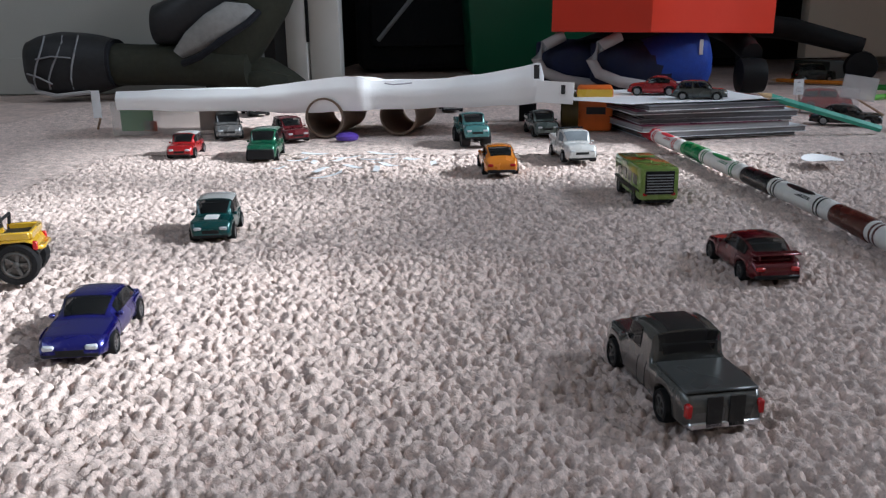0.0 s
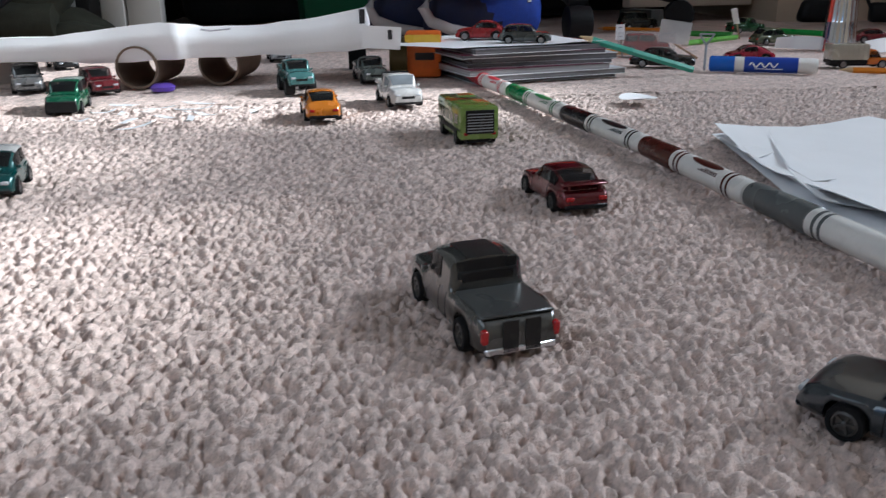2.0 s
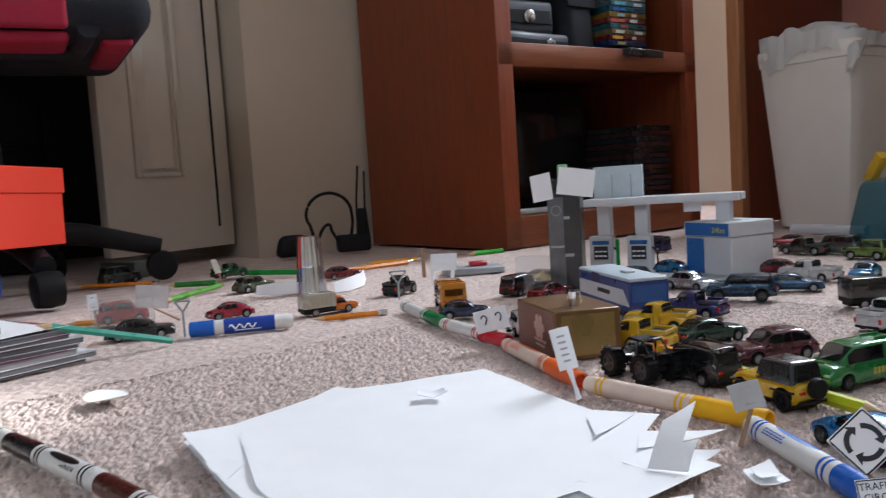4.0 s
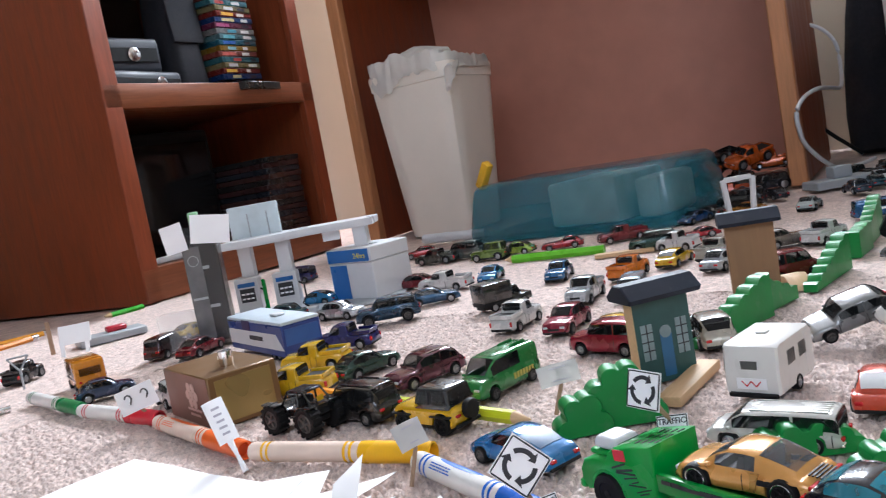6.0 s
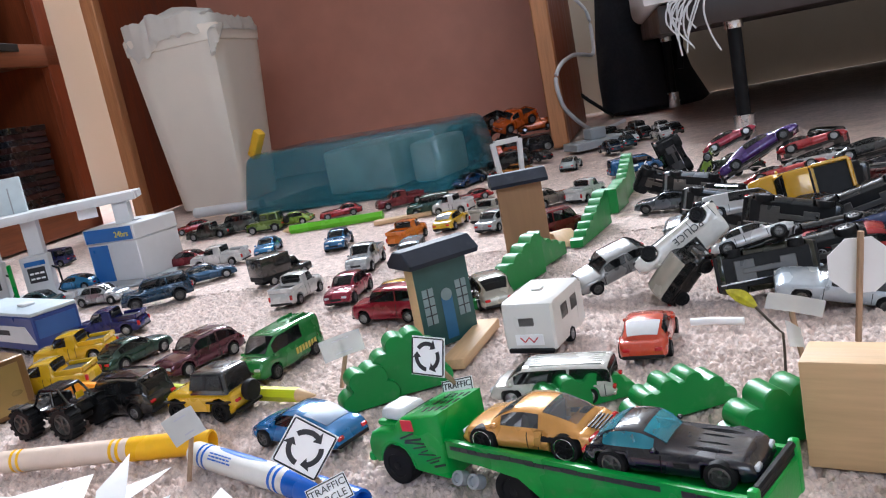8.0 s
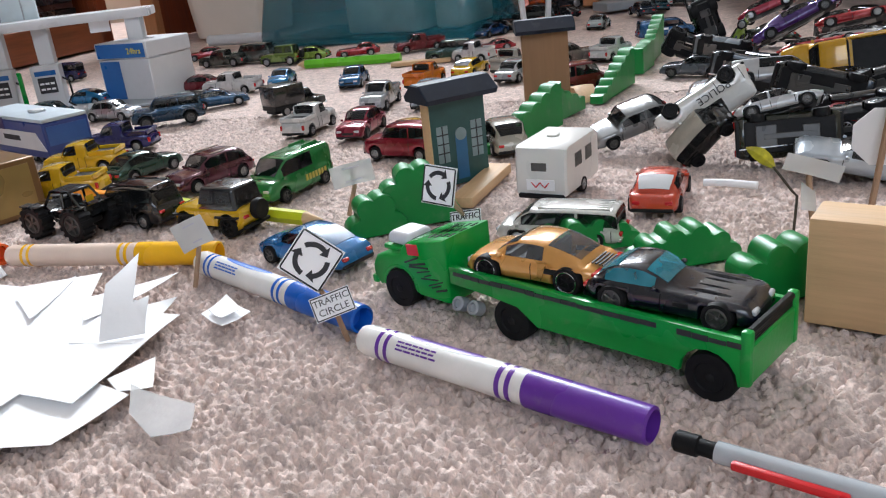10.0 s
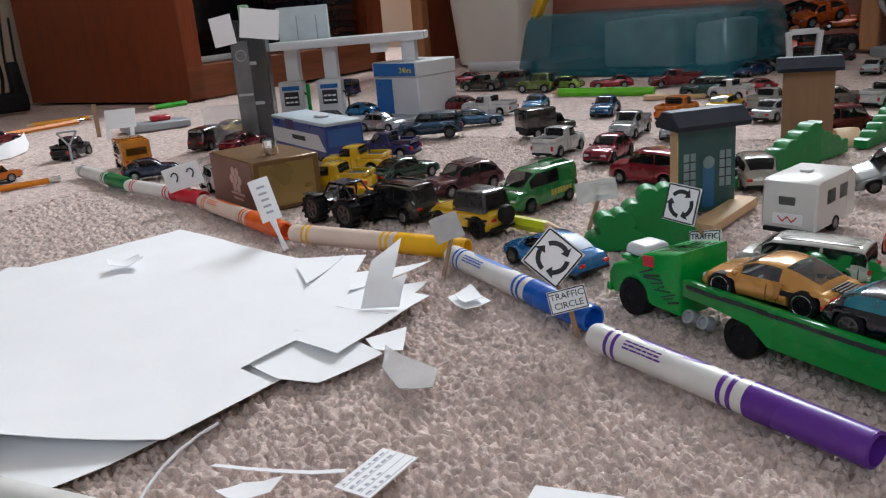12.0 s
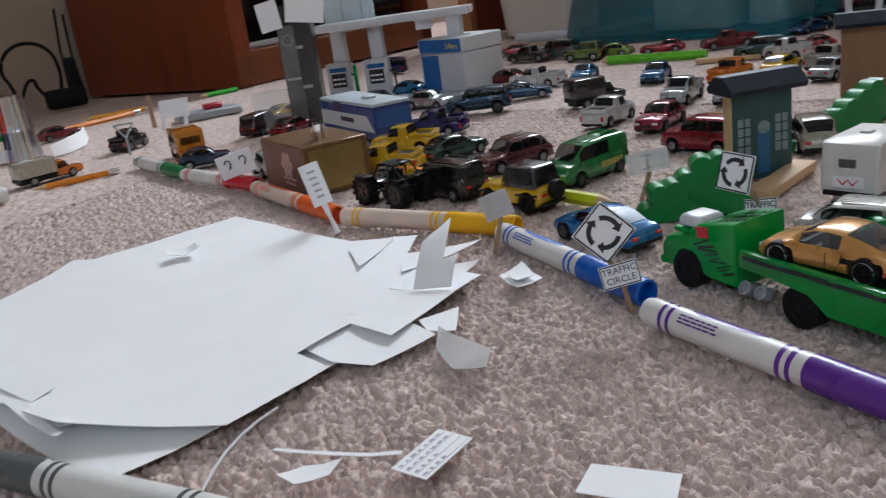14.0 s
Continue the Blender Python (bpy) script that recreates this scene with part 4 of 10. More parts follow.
def box_truck(x, y, head, cab_color, box_color, label, L=0.07, W=0.026, H=0.03, ribs=0, z=0, r=0.0052, m=None, kind="truck", name="toy_truck"):
    """A cab with a tall body behind it."""
    t = thing(name, m if m is not None else pose(x, y, z, 0, 0, head), label, "toy truck", "toy cars on the carpet")
    cc, bc = paint(cab_color, 0.15), paint(box_color, 0.1)
    part("chassis", box(L * 0.96, W * 0.6, 0.004, (0, 0, 0.003), 0.0008, 1), M_BASE, t)
    if kind == "bus":
        part("body", box(L, W, H - 0.005, (0, 0, 0.005), 0.0022, 2), bc, t)
        for s in (1, -1):
            for k in range(4):
                part("side_window", box(L * 0.14, 0.0008, H * 0.26, (L * (-0.33 + 0.2 * k), s * W / 2, H * 0.52), 0.0002, 1), M_GLASS, t)
            part("side_stripe", box(L * 0.96, 0.0006, 0.001, (0, s * (W / 2 + 0.0001), H * 0.4)), M_BASE, t)
        part("windscreen", box(0.0008, W * 0.8, H * 0.28, (L / 2, 0, H * 0.5), 0.0002, 1), M_GLASS, t)
        part("rear_window", box(0.0008, W * 0.7, H * 0.25, (-L / 2, 0, H * 0.52), 0.0002, 1), M_GLASS, t)
        lamp_pair(t, "tail_light", -L / 2, W * 0.36, H * 0.3, 0.001, 0.003, 0.002, M_TAIL)
        lamp_pair(t, "headlight", L / 2, W * 0.36, H * 0.28, 0.001, 0.003, 0.002, M_HEAD)
    else:
        cx = L * 0.3
        part("cab", cabin_mesh(L * 0.3, L * 0.22, L * 0.1, L * 0.08, H * 0.36, H * 0.78, W * 0.46, W * 0.4), cc, t)
        glaze(t, L * 0.3, L * 0.22, L * 0.1, L * 0.08, H * 0.4, H * 0.76, W * 0.46, W * 0.4, M_GLASS, split=False, rear=False)
        part("hood", box(L * 0.42, W * 0.94, H * 0.26, (L * 0.29, 0, H * 0.16), 0.0022, 2), cc, t)
        part("cargo_bed", box(L * 0.58, W * 0.94, H * 0.16, (-L * 0.21, 0, H * 0.2), 0.0006, 1), M_BASE, t)
        part("cargo_body", box(L * 0.58, W, H * 0.64, (-L * 0.21, 0, H * 0.36), 0.001, 2), bc, t)
        for k in range(ribs):
            for s in (1, -1):
                part("side_rib", box(0.0014, 0.0008, H * 0.58, (-L * 0.47 + L * 0.54 * k / max(1, ribs - 1), s * W / 2, H * 0.39)), bc, t)
        lamp_pair(t, "headlight", L * 0.5, W * 0.34, H * 0.28, 0.001, 0.004, 0.0026, M_HEAD)
        part("front_bumper", box(0.003, W * 0.9, 0.0026, (L * 0.5, 0, 0.005), 0.0006, 1), M_CHROME, t)
    put_wheels(t, L, W, r, 0.005, "chrome" if kind != "bus" else "dark", 0.31, -0.3)
    return t


RED, DRED, MAROON = (0.42, 0.012, 0.02), (0.2, 0.008, 0.018), (0.1, 0.008, 0.02)
ORANGE, YELLOW, LIME = (0.8, 0.2, 0.01), (0.8, 0.5, 0.01), (0.33, 0.5, 0.07)
DGREEN = (0.008, 0.05, 0.03)
BLUE, LBLUE, NAVY, RBLUE = (0.008, 0.07, 0.22), (0.01, 0.19, 0.45), (0.008, 0.02, 0.06), (0.01, 0.012, 0.14)
WHITE, SILVER, GREY, BLACK = (0.74, 0.74, 0.73), (0.5, 0.53, 0.56), (0.12, 0.125, 0.125), (0.01, 0.01, 0.011)

# the road with parked cars
toy_car("pickup", (0.15, 0.15, 0.142), 0.084, 0.279, 103, "dark grey metallic toy pickup with black stripes and covered bed", z=-0.0024, L=0.075, W=0.0305, H=0.0262, rearglass=plastic("black_rear_glazing", (0.006, 0.006, 0.007), 0.3), rim="dark", stripe=(0.012, 0.012, 0.012), bed="cover", metal=0.6, extras=("chromebumper",), r=0.0058)
toy_car("coupe", (0.16, 0.006, 0.014), 0.153, 0.431, 98, "dark red metallic toy muscle coupe", z=-0.0024, rim="dark", metal=0.5, W=0.0285, L=0.064, H=0.0212, extras=("wing",))
toy_car("sedan", (0.07, 0.085, 0.1), 0.193, 0.178, 128, "dark blue-grey toy sedan with a sunroof", z=-0.0024, H=0.0215, metal=0.6, W=0.032, L=0.075, rim="dark", extras=("sunroof",))
toy_car("coupe", (0.012, 0.012, 0.19), -0.1545, 0.322, -80, "royal blue metallic toy luxury coupe with chrome wheels", z=-0.0024, metal=0.5, L=0.067, W=0.0285, H=0.0198)
toy_car("hatch", (0.006, 0.085, 0.085), -0.161, 0.500, -80, "teal toy hatchback with white roof and hood stripes", z=-0.0022, L=0.054, W=0.0265, H=0.0238, roof=WHITE, stripe=WHITE)
toy_car("hatch", (0.5, 0.01, 0.015), -0.300, 0.813, -84, "red toy hatchback with white roof", z=-0.002, L=0.056, W=0.027, H=0.0235, roof=WHITE)
toy_car("suv", (0.012, 0.14, 0.07), -0.214, 0.800, -83, "dark green toy off-road wagon with a black front", z=-0.002, L=0.066, W=0.03, H=0.0285, extras=("blackface",))
toy_car("suv", (0.3, 0.3, 0.3), -0.298, 0.94, -70, "silver toy minivan with a dark roof beside the packaging", L=0.074, W=0.031, H=0.027, metal=0.5, roof=(0.03, 0.03, 0.032))
toy_car("coupe", BLACK, -0.335, 1.17, -60, "black toy coupe in the shade of the paper bridge")
toy_car("hatch", DRED, -0.219, 0.915, -60, "dark red toy hatchback behind the green wagon")
toy_car("coupe", (0.85, 0.27, 0.015), 0.016, 0.716, 97, "bright orange toy muscle car seen from behind", metal=0.1, W=0.03, H=0.0235, L=0.068)
toy_car("pickup", (0.1, 0.27, 0.27), -0.013, 0.875, -76, "pale teal toy pickup raised on big wheels", r=0.0085, raised=0.006, L=0.066, rim="dark")
toy_car("pickup", (0.13, 0.16, 0.15), 0.064, 0.95, -80, "grey-green toy pickup in the shade", rim="dark")
toy_car("pickup", WHITE, 0.086, 0.78, -79, "white toy pickup with roll bar and pale windows", W=0.031, glass=M_PALEGLASS, extras=("rollbar",))
toy_car("sedan", SILVER, -0.056, 1.21, -80, "silver toy sedan under the paper bridge")
toy_car("hatch", (0.1, 0.11, 0.105), 0.236, 0.936, -14, "grey-green toy estate car on the magazine stack", z=0.0385, L=0.058, W=0.025, H=0.021, r=0.0046)
toy_car("coupe", RED, 0.198, 1.000, 165, "red toy sports car on the magazine stack", z=0.0385, L=0.06)


def camper():
    c = box_truck(0.1265, 0.612, 97, (0.3, 0.46, 0.1), (0.3, 0.46, 0.1), "lime green toy camper van with grey rear panel", L=0.07, W=0.028, H=0.0285, z=-0.002, kind="bus", name="toy_camper")
    part("rear_panel", box(0.001, 0.0205, 0.0165, (-0.0354, 0, 0.0095), 0.0003, 1), M_BASE, c, "dark grey louvred rear panel")
    for k in range(7):
        part("louvre", box(0.0007, 0.0185, 0.0007, (-0.0359, 0, 0.011 + 0.002 * k)), M_GREYPL, c)
    part("roof_hatch", box(0.012, 0.012, 0.0016, (0.005, 0, 0.03), 0.0005, 1), paint((0.3, 0.46, 0.1), 0.15), c)
    part("side_stripe", box(0.05, 0.0006, 0.002, (0, 0.0143, 0.009)), M_BASE, c)


camper()


def monster_truck(m, color, label, rim="dark", L=0.06):
    t = toy_car("pickup", color, 0, 0, 0, label, m=m, r=0.011, raised=0.011, L=L, W=0.028, H=0.022, rim=rim, name="toy_monster_truck", category="toy truck", extras=("rollbar",), metal=0.1)
    return t


monster_truck(pose(-0.2445, 0.392, 0, 0, 0, 198), (0.75, 0.46, 0.03), "yellow toy monster truck with big black tyres", L=0.052)

# the crowded town
CARS = [
    ("pickup", YELLOW, 0.703, 0.515, 98, "yellow toy pickup with black bed", dict(metal=0.1)),
    ("pickup", YELLOW, 0.785, 0.550, 100, "yellow and black toy pickup behind the gold box", dict(metal=0.1)),
    ("coupe", (0.008, 0.055, 0.035), 0.760, 0.478, -18, "dark green metallic toy convertible coupe", dict(metal=0.5)),
    ("hatch", (0.1, 0.008, 0.03), 0.726, 0.398, 155, "maroon metallic toy minivan with roof rails", dict(metal=0.5, L=0.074, W=0.03, extras=("rack",))),
    ("van", (0.02, 0.24, 0.05), 0.694, 0.316, 163, "green toy panel van with ribbed roof", dict(L=0.076, W=0.03, extras=("panel", "ribs"), rim="dark", metal=0.1)),
    ("suv", (0.012, 0.012, 0.013), 0.638, 0.41, 76, "black toy sport utility wagon", dict(W=0.031, extras=("rack",))),
    ("super", (0.008, 0.19, 0.5), 0.556, 0.247, 64, "bright blue metallic toy sports car with pale rear glass", dict(L=0.07, W=0.03, rearglass=mat("blue_louvred_glazing", (0.008, 0.07, 0.17), rough=0.4, var=0.3, scale=200), rim="dark")),
    ("pickup", RBLUE, 0.862, 0.562, 96, "royal blue toy pickup behind the yellow pickup", dict()),
    ("suv", (0.004, 0.04, 0.085), 0.976, 0.574, 118, "dark teal-blue toy rally truck with a silver bull bar", dict(L=0.078, W=0.032, r=0.007, raised=0.003, rim="dark")),
    ("coupe", (0.008, 0.07, 0.16), 1.068, 0.558, -60, "dark blue toy coupe", dict()),
    ("sedan", SILVER, 1.028, 0.678, -97, "silver toy sedan beside the toy gas station", dict(metal=0.6)),
    ("pickup", WHITE, 1.163, 0.585, 86, "white toy pickup beside the gas station", dict(L=0.08)),
    ("coupe", DRED, 1.198, 0.656, 90, "dark red toy car behind the white pickup", dict()),
    ("pickup", WHITE, 0.900, 0.378, -8, "white toy pickup with dark glass seen from behind", dict()),
    ("super", LBLUE, 1.203, 0.531, 190, "blue and yellow toy sports car", dict()),
    ("sedan", (0.015, 0.13, 0.32), 1.158, 0.414, 186, "blue toy saloon car facing the open carpet", dict()),
    ("pickup", SILVER, 1.005, 0.335, 178, "silver toy crew-cab pickup", dict(L=0.074)),
    ("sedan", (0.3, 0.008, 0.04), 0.876, 0.317, 176, "crimson metallic toy sedan", dict(metal=0.5, rim="dark", L=0.072)),
    ("suv", (0.33, 0.008, 0.03), 0.782, 0.250, 72, "crimson toy sport utility car with chrome wheels", dict()),
    ("super", YELLOW, 0.828, 0.258, 30, "yellow toy car behind the toy house", dict(metal=0.1)),
    ("pickup", ORANGE, 1.120, 0.312, -12, "orange toy pickup with dark rear glass", dict(metal=0.15, L=0.072)),
    ("coupe", YELLOW, 1.173, 0.266, -12, "yellow toy coupe with white rear glass", dict(metal=0.1, rearglass=M_PALEGLASS)),
    ("van", (0.4, 0.45, 0.5), 0.998, 0.281, 184, "pale silver-blue toy van", dict(H=0.023)),
    ("long", RED, 1.440, 0.497, 104, "red toy sports car against the teal box", dict()),
    ("pickup", DRED, 1.448, 0.396, 118, "dark red toy crew-cab pickup against the teal box", dict(L=0.082)),
    ("pickup", WHITE, 1.288, 0.281, 70, "small white toy pickup", dict(L=0.06, W=0.026)),
    ("suv", DGREEN, 1.318, 0.321, 100, "dark green toy wagon", dict()),
    ("long", RED, 1.378, 0.271, 112, "flat red toy racing car", dict(H=0.016)),
    ("super", BLUE, 1.570, 0.300, 150, "blue toy sports car by the teal box", dict()),
    ("coupe", RED, 1.560, 0.825, 110, "red toy sports car near the white bin", dict()),
    ("pickup", (0.05, 0.06, 0.05), 1.445, 0.735, 84, "dark green-grey toy army truck", dict(L=0.085, r=0.0065)),
    ("suv", (0.09, 0.11, 0.1), 1.460, 0.690, 84, "grey-green toy army truck with windowed body", dict(L=0.085, H=0.032)),
    ("jeep", (0.16, 0.24, 0.03), 1.408, 0.616, 88, "green camouflage toy jeep", dict(L=0.066, r=0.0065)),
    ("coupe", LIME, 1.438, 0.581, 90, "lime green toy car by the teal box", dict()),
    ("coupe", BLACK, 1.620, 0.290, 60, "black toy car behind the teal box", dict()),
    ("long", (0.2, 0.17, 0.15), 1.223, 0.136, -60, "brown-grey old-fashioned toy car", dict(H=0.024)),
    ("pickup", WHITE, 1.223, 0.094, -28, "white toy pickup with black bed", dict(L=0.068)),
    ("van", DRED, 1.018, 0.124, -55, "dark red toy van beside the green steps", dict(L=0.06)),
    ("pickup", (0.6, 0.58, 0.52), 1.183, 0.218, -20, "cream toy pickup beside the silver sedan", dict(L=0.06)),
    ("sedan", SILVER, 1.118, 0.201, -20, "silver toy sedan beside the cream pickup", dict()),
    ("coupe", BLACK, 0.808, 0.201, 30, "black toy coupe behind the toy house", dict()),
    ("hatch", (0.45, 0.43, 0.36), 0.793, 0.171, 20, "cream toy hatchback behind the toy house", dict()),
    ("coupe", (0.72, 0.07, 0.025), 0.642, 0.054, -10, "orange-red toy coupe with a white rear window", dict(metal=0.15, rearglass=plastic("white_glazing", (0.62, 0.63, 0.64), 0.12), rim="dark", L=0.066, W=0.03)),
    ("van", (0.68, 0.67, 0.62), 0.580, 0.109, 79, "white toy estate wagon with ribbed roof", dict(L=0.07, H=0.021, extras=("ribs", "chromebumper"), metal=0.1)),
    ("coupe", (0.5, 0.56, 0.56), 1.555, 0.12, -12, "pale green and silver toy car on open carpet", dict(L=0.06)),
    ("coupe", (0.02, 0.04, 0.1), 0.722, 0.778, -38, "dark blue toy coupe behind the marker road", dict(L=0.06, W=0.027)),
    ("pickup", BLACK, 0.808, 1.022, 20, "black toy truck with a plastic stand", dict(L=0.056, r=0.0065)),
    ("suv", (0.06, 0.01, 0.012), 0.893, 0.856, 10, "very dark red toy wagon", dict()),
    ("coupe", DRED, 0.888, 0.796, 5, "dark red toy car behind the gold box", dict()),
    ("super", YELLOW, 0.988, 0.906, 5, "yellow and black toy racing car", dict(extras=("wing",))),
    ("hatch", WHITE, 0.693, 0.651, 60, "white toy car between the gold box and the marker", dict(L=0.05)),
    ("super", (0.42, 0.012, 0.045), 0.558, 1.058, 172, "red toy sports car behind the blue marker", dict(L=0.06)),
    ("sedan", BLACK, 0.428, 1.02, -24, "black toy saloon car beside the teal pencil", dict(W=0.032, L=0.078)),
    ("hatch", (0.13, 0.15, 0.09), 0.71, 1.292, 10, "pale olive toy estate car near the silver cup", dict(L=0.072)),
    ("suv", (0.03, 0.035, 0.03), 0.626, 1.695, 8, "dark grey toy wagon under the office chair", dict(L=0.08, H=0.034)),
    ("pickup", (0.02, 0.09, 0.03), 0.785, 1.545, 8, "dark green toy truck on the far carpet", dict()),
    ("coupe", DRED, 0.880, 1.290, -10, "dark red toy car behind the silver cup", dict()),
    ("super", (0.02, 0.2, 0.42), 1.148, 0.796, 90, "pale blue toy sports car parked at the gas pump", dict()),
    ("sedan", (0.02, 0.1, 0.11), 1.048, 0.786, 90, "dark teal toy sedan at the gas pump", dict()),
    ("van", (0.02, 0.025, 0.12), 1.408, 1.016, 90, "dark blue toy van behind the gas station", dict()),
]
for kind, color, cx, cy, head, label, more in CARS:
    car = toy_car(kind, color, cx, cy, head, label, **more)
    if label.startswith("green toy panel van"):
        gold = mat("gold_van_print", (0.42, 0.36, 0.06), rough=0.4, scale=200)
        for k in range(7):
            part("writing_bar", box(0.0026, 0.0005, 0.0046, (-0.024 + 0.0037 * k, 0.0146, 0.0088), 0.0001, 1), gold, car, "gold printed letter bar")
        part("roof_fin", box(0.018, 0.0016, 0.003, (-0.02, 0.006, 0.0296), 0.0005, 1), paint((0.02, 0.24, 0.05), 0.1), car)
        part("roof_fin", box(0.018, 0.0016, 0.003, (-0.02, -0.006, 0.0296), 0.0005, 1), paint((0.02, 0.24, 0.05), 0.1), car)

toy_car("jeep", YELLOW, 0.616, 0.333, 74, "yellow toy off-road car with a black hard top and spare wheel", L=0.06, W=0.03, r=0.0072, raised=0.001, rim="black", roof=(0.03, 0.033, 0.038), metal=0.1)


def black_crawler():
    """An open-topped black rock crawler with tall tyres and red hubs."""
    t = thing("toy_crawler", pose(0.618, 0.447, 0, 0, 0, 76), "black toy rock crawler with tall tyres and red hubs", "toy truck", "toy cars on the carpet")
    b = paint(BLACK, 0.2)
    L, W = 0.062, 0.031
    tub = prism([(0.004, 0.012), (0.012, 0.0145), (0.027, 0.014), (0.03, 0.0165), (0.029, 0.0205), (0.012, 0.0225), (0.008, 0.018), (-0.012, 0.018), (-0.014, 0.0225), (-0.027, 0.022), (-0.028, 0.015), (-0.012, 0.012)], 0.019, "y", 0.001)
    part("body", tub, b, t)
    part("chassis", box(0.05, 0.009, 0.004, (0, 0, 0.009), 0.0006, 1), M_BASE, t)
    for x in (0.019, -0.019):
        part("axle", tube([(x, -0.012, 0.0105), (x, 0.012, 0.0105)], 0.0016, 8), M_BASE, t)
    for s in (1, -1):
        part("roll_cage", tube([(0.011, s * 0.0095, 0.0215), (0.004, s * 0.0085, 0.031), (-0.014, s * 0.0085, 0.0315), (-0.022, s * 0.0095, 0.022)], 0.0009, 6), b, t)
        part("roll_cage", tube([(-0.007, s * 0.0095, 0.018), (-0.007, s * 0.0085, 0.0312)], 0.0009, 6), b, t)
        part("front_fender", box(0.018, 0.0075, 0.0012, (0.0205, s * 0.0125, 0.0212), 0.0004, 1), M_DARKRIM, t, "grey metal fender")
        part("rear_fender", box(0.014, 0.0075, 0.0012, (-0.0205, s * 0.0125, 0.0215), 0.0004, 1), b, t)
        part("seat", box(0.006, 0.006, 0.008, (-0.004, s * 0.0045, 0.018), 0.0012, 1), M_BASE, t)
        part("headlight", lathe([(0.0002, 0), (0.0016, 0.0002), (0.0016, 0.001)], 10, Matrix.Translation((0.0297, s * 0.0055, 0.0185)) @ Matrix.Rotation(radians(90), 4, "Y")), M_HEAD, t)
    for x in (0.004, -0.014):
        part("cage_bar", tube([(x, -0.0085, 0.0312), (x, 0.0085, 0.0312)], 0.0009, 6), b, t)
    part("roof_panel", box(0.017, 0.0165, 0.0008, (-0.005, 0, 0.0314), 0.0002, 1), b, t)
    part("yellow_panel", box(0.0008, 0.006, 0.004, (-0.0225, 0, 0.0235)), paint(YELLOW, 0.1), t, "yellow rear panel")
    tyre, hub = wheel_mesh(0.0108, 0.0095, "dark")
    lug = box(0.0024, 0.0095, 0.0016)
    lugm = mesh_from("tread_lug", lug, M_TYRE)
    for x in (0.0195, -0.0195):
        for s in (1, -1):
            w = part("wheel", tyre, None, t, at=Matrix.Translation((x, s * 0.0125, 0.0108)) @ (pose(0, 0, 0) if s < 0 else pose(0, 0, 0, 0, 0, 180)))
            part("rim", hub, None, w)
            for k in range(14):
                part("tread_lug", lugm, None, w, at=Matrix.Rotation(2 * math.pi * k / 14, 4, "Y") @ Matrix.Translation((0, 0, 0.0102)))
    return t


black_crawler()
box_truck(0.652, 0.966, -8, ORANGE, (0.62, 0.58, 0.48), "orange toy truck with a cream cargo body", L=0.075, W=0.025, H=0.0285, ribs=8)
box_truck(0.768, 0.858, 60, (0.8, 0.29, 0.012), (0.8, 0.29, 0.012), "orange-yellow toy school bus van", L=0.056, W=0.033, H=0.034, kind="bus", name="toy_bus")
box_truck(1.005, 0.435, -36, (0.02, 0.02, 0.02), (0.022, 0.02, 0.018), "black toy box van with yellow details", L=0.066, W=0.03, H=0.033)


# ---- felt-tip markers laid end to end ----
M_BARREL = plastic("white_marker_barrel", (0.76, 0.75, 0.72), 0.32)
M_BARRELP = plastic("pinkish_marker_barrel", (0.78, 0.62, 0.52), 0.32)


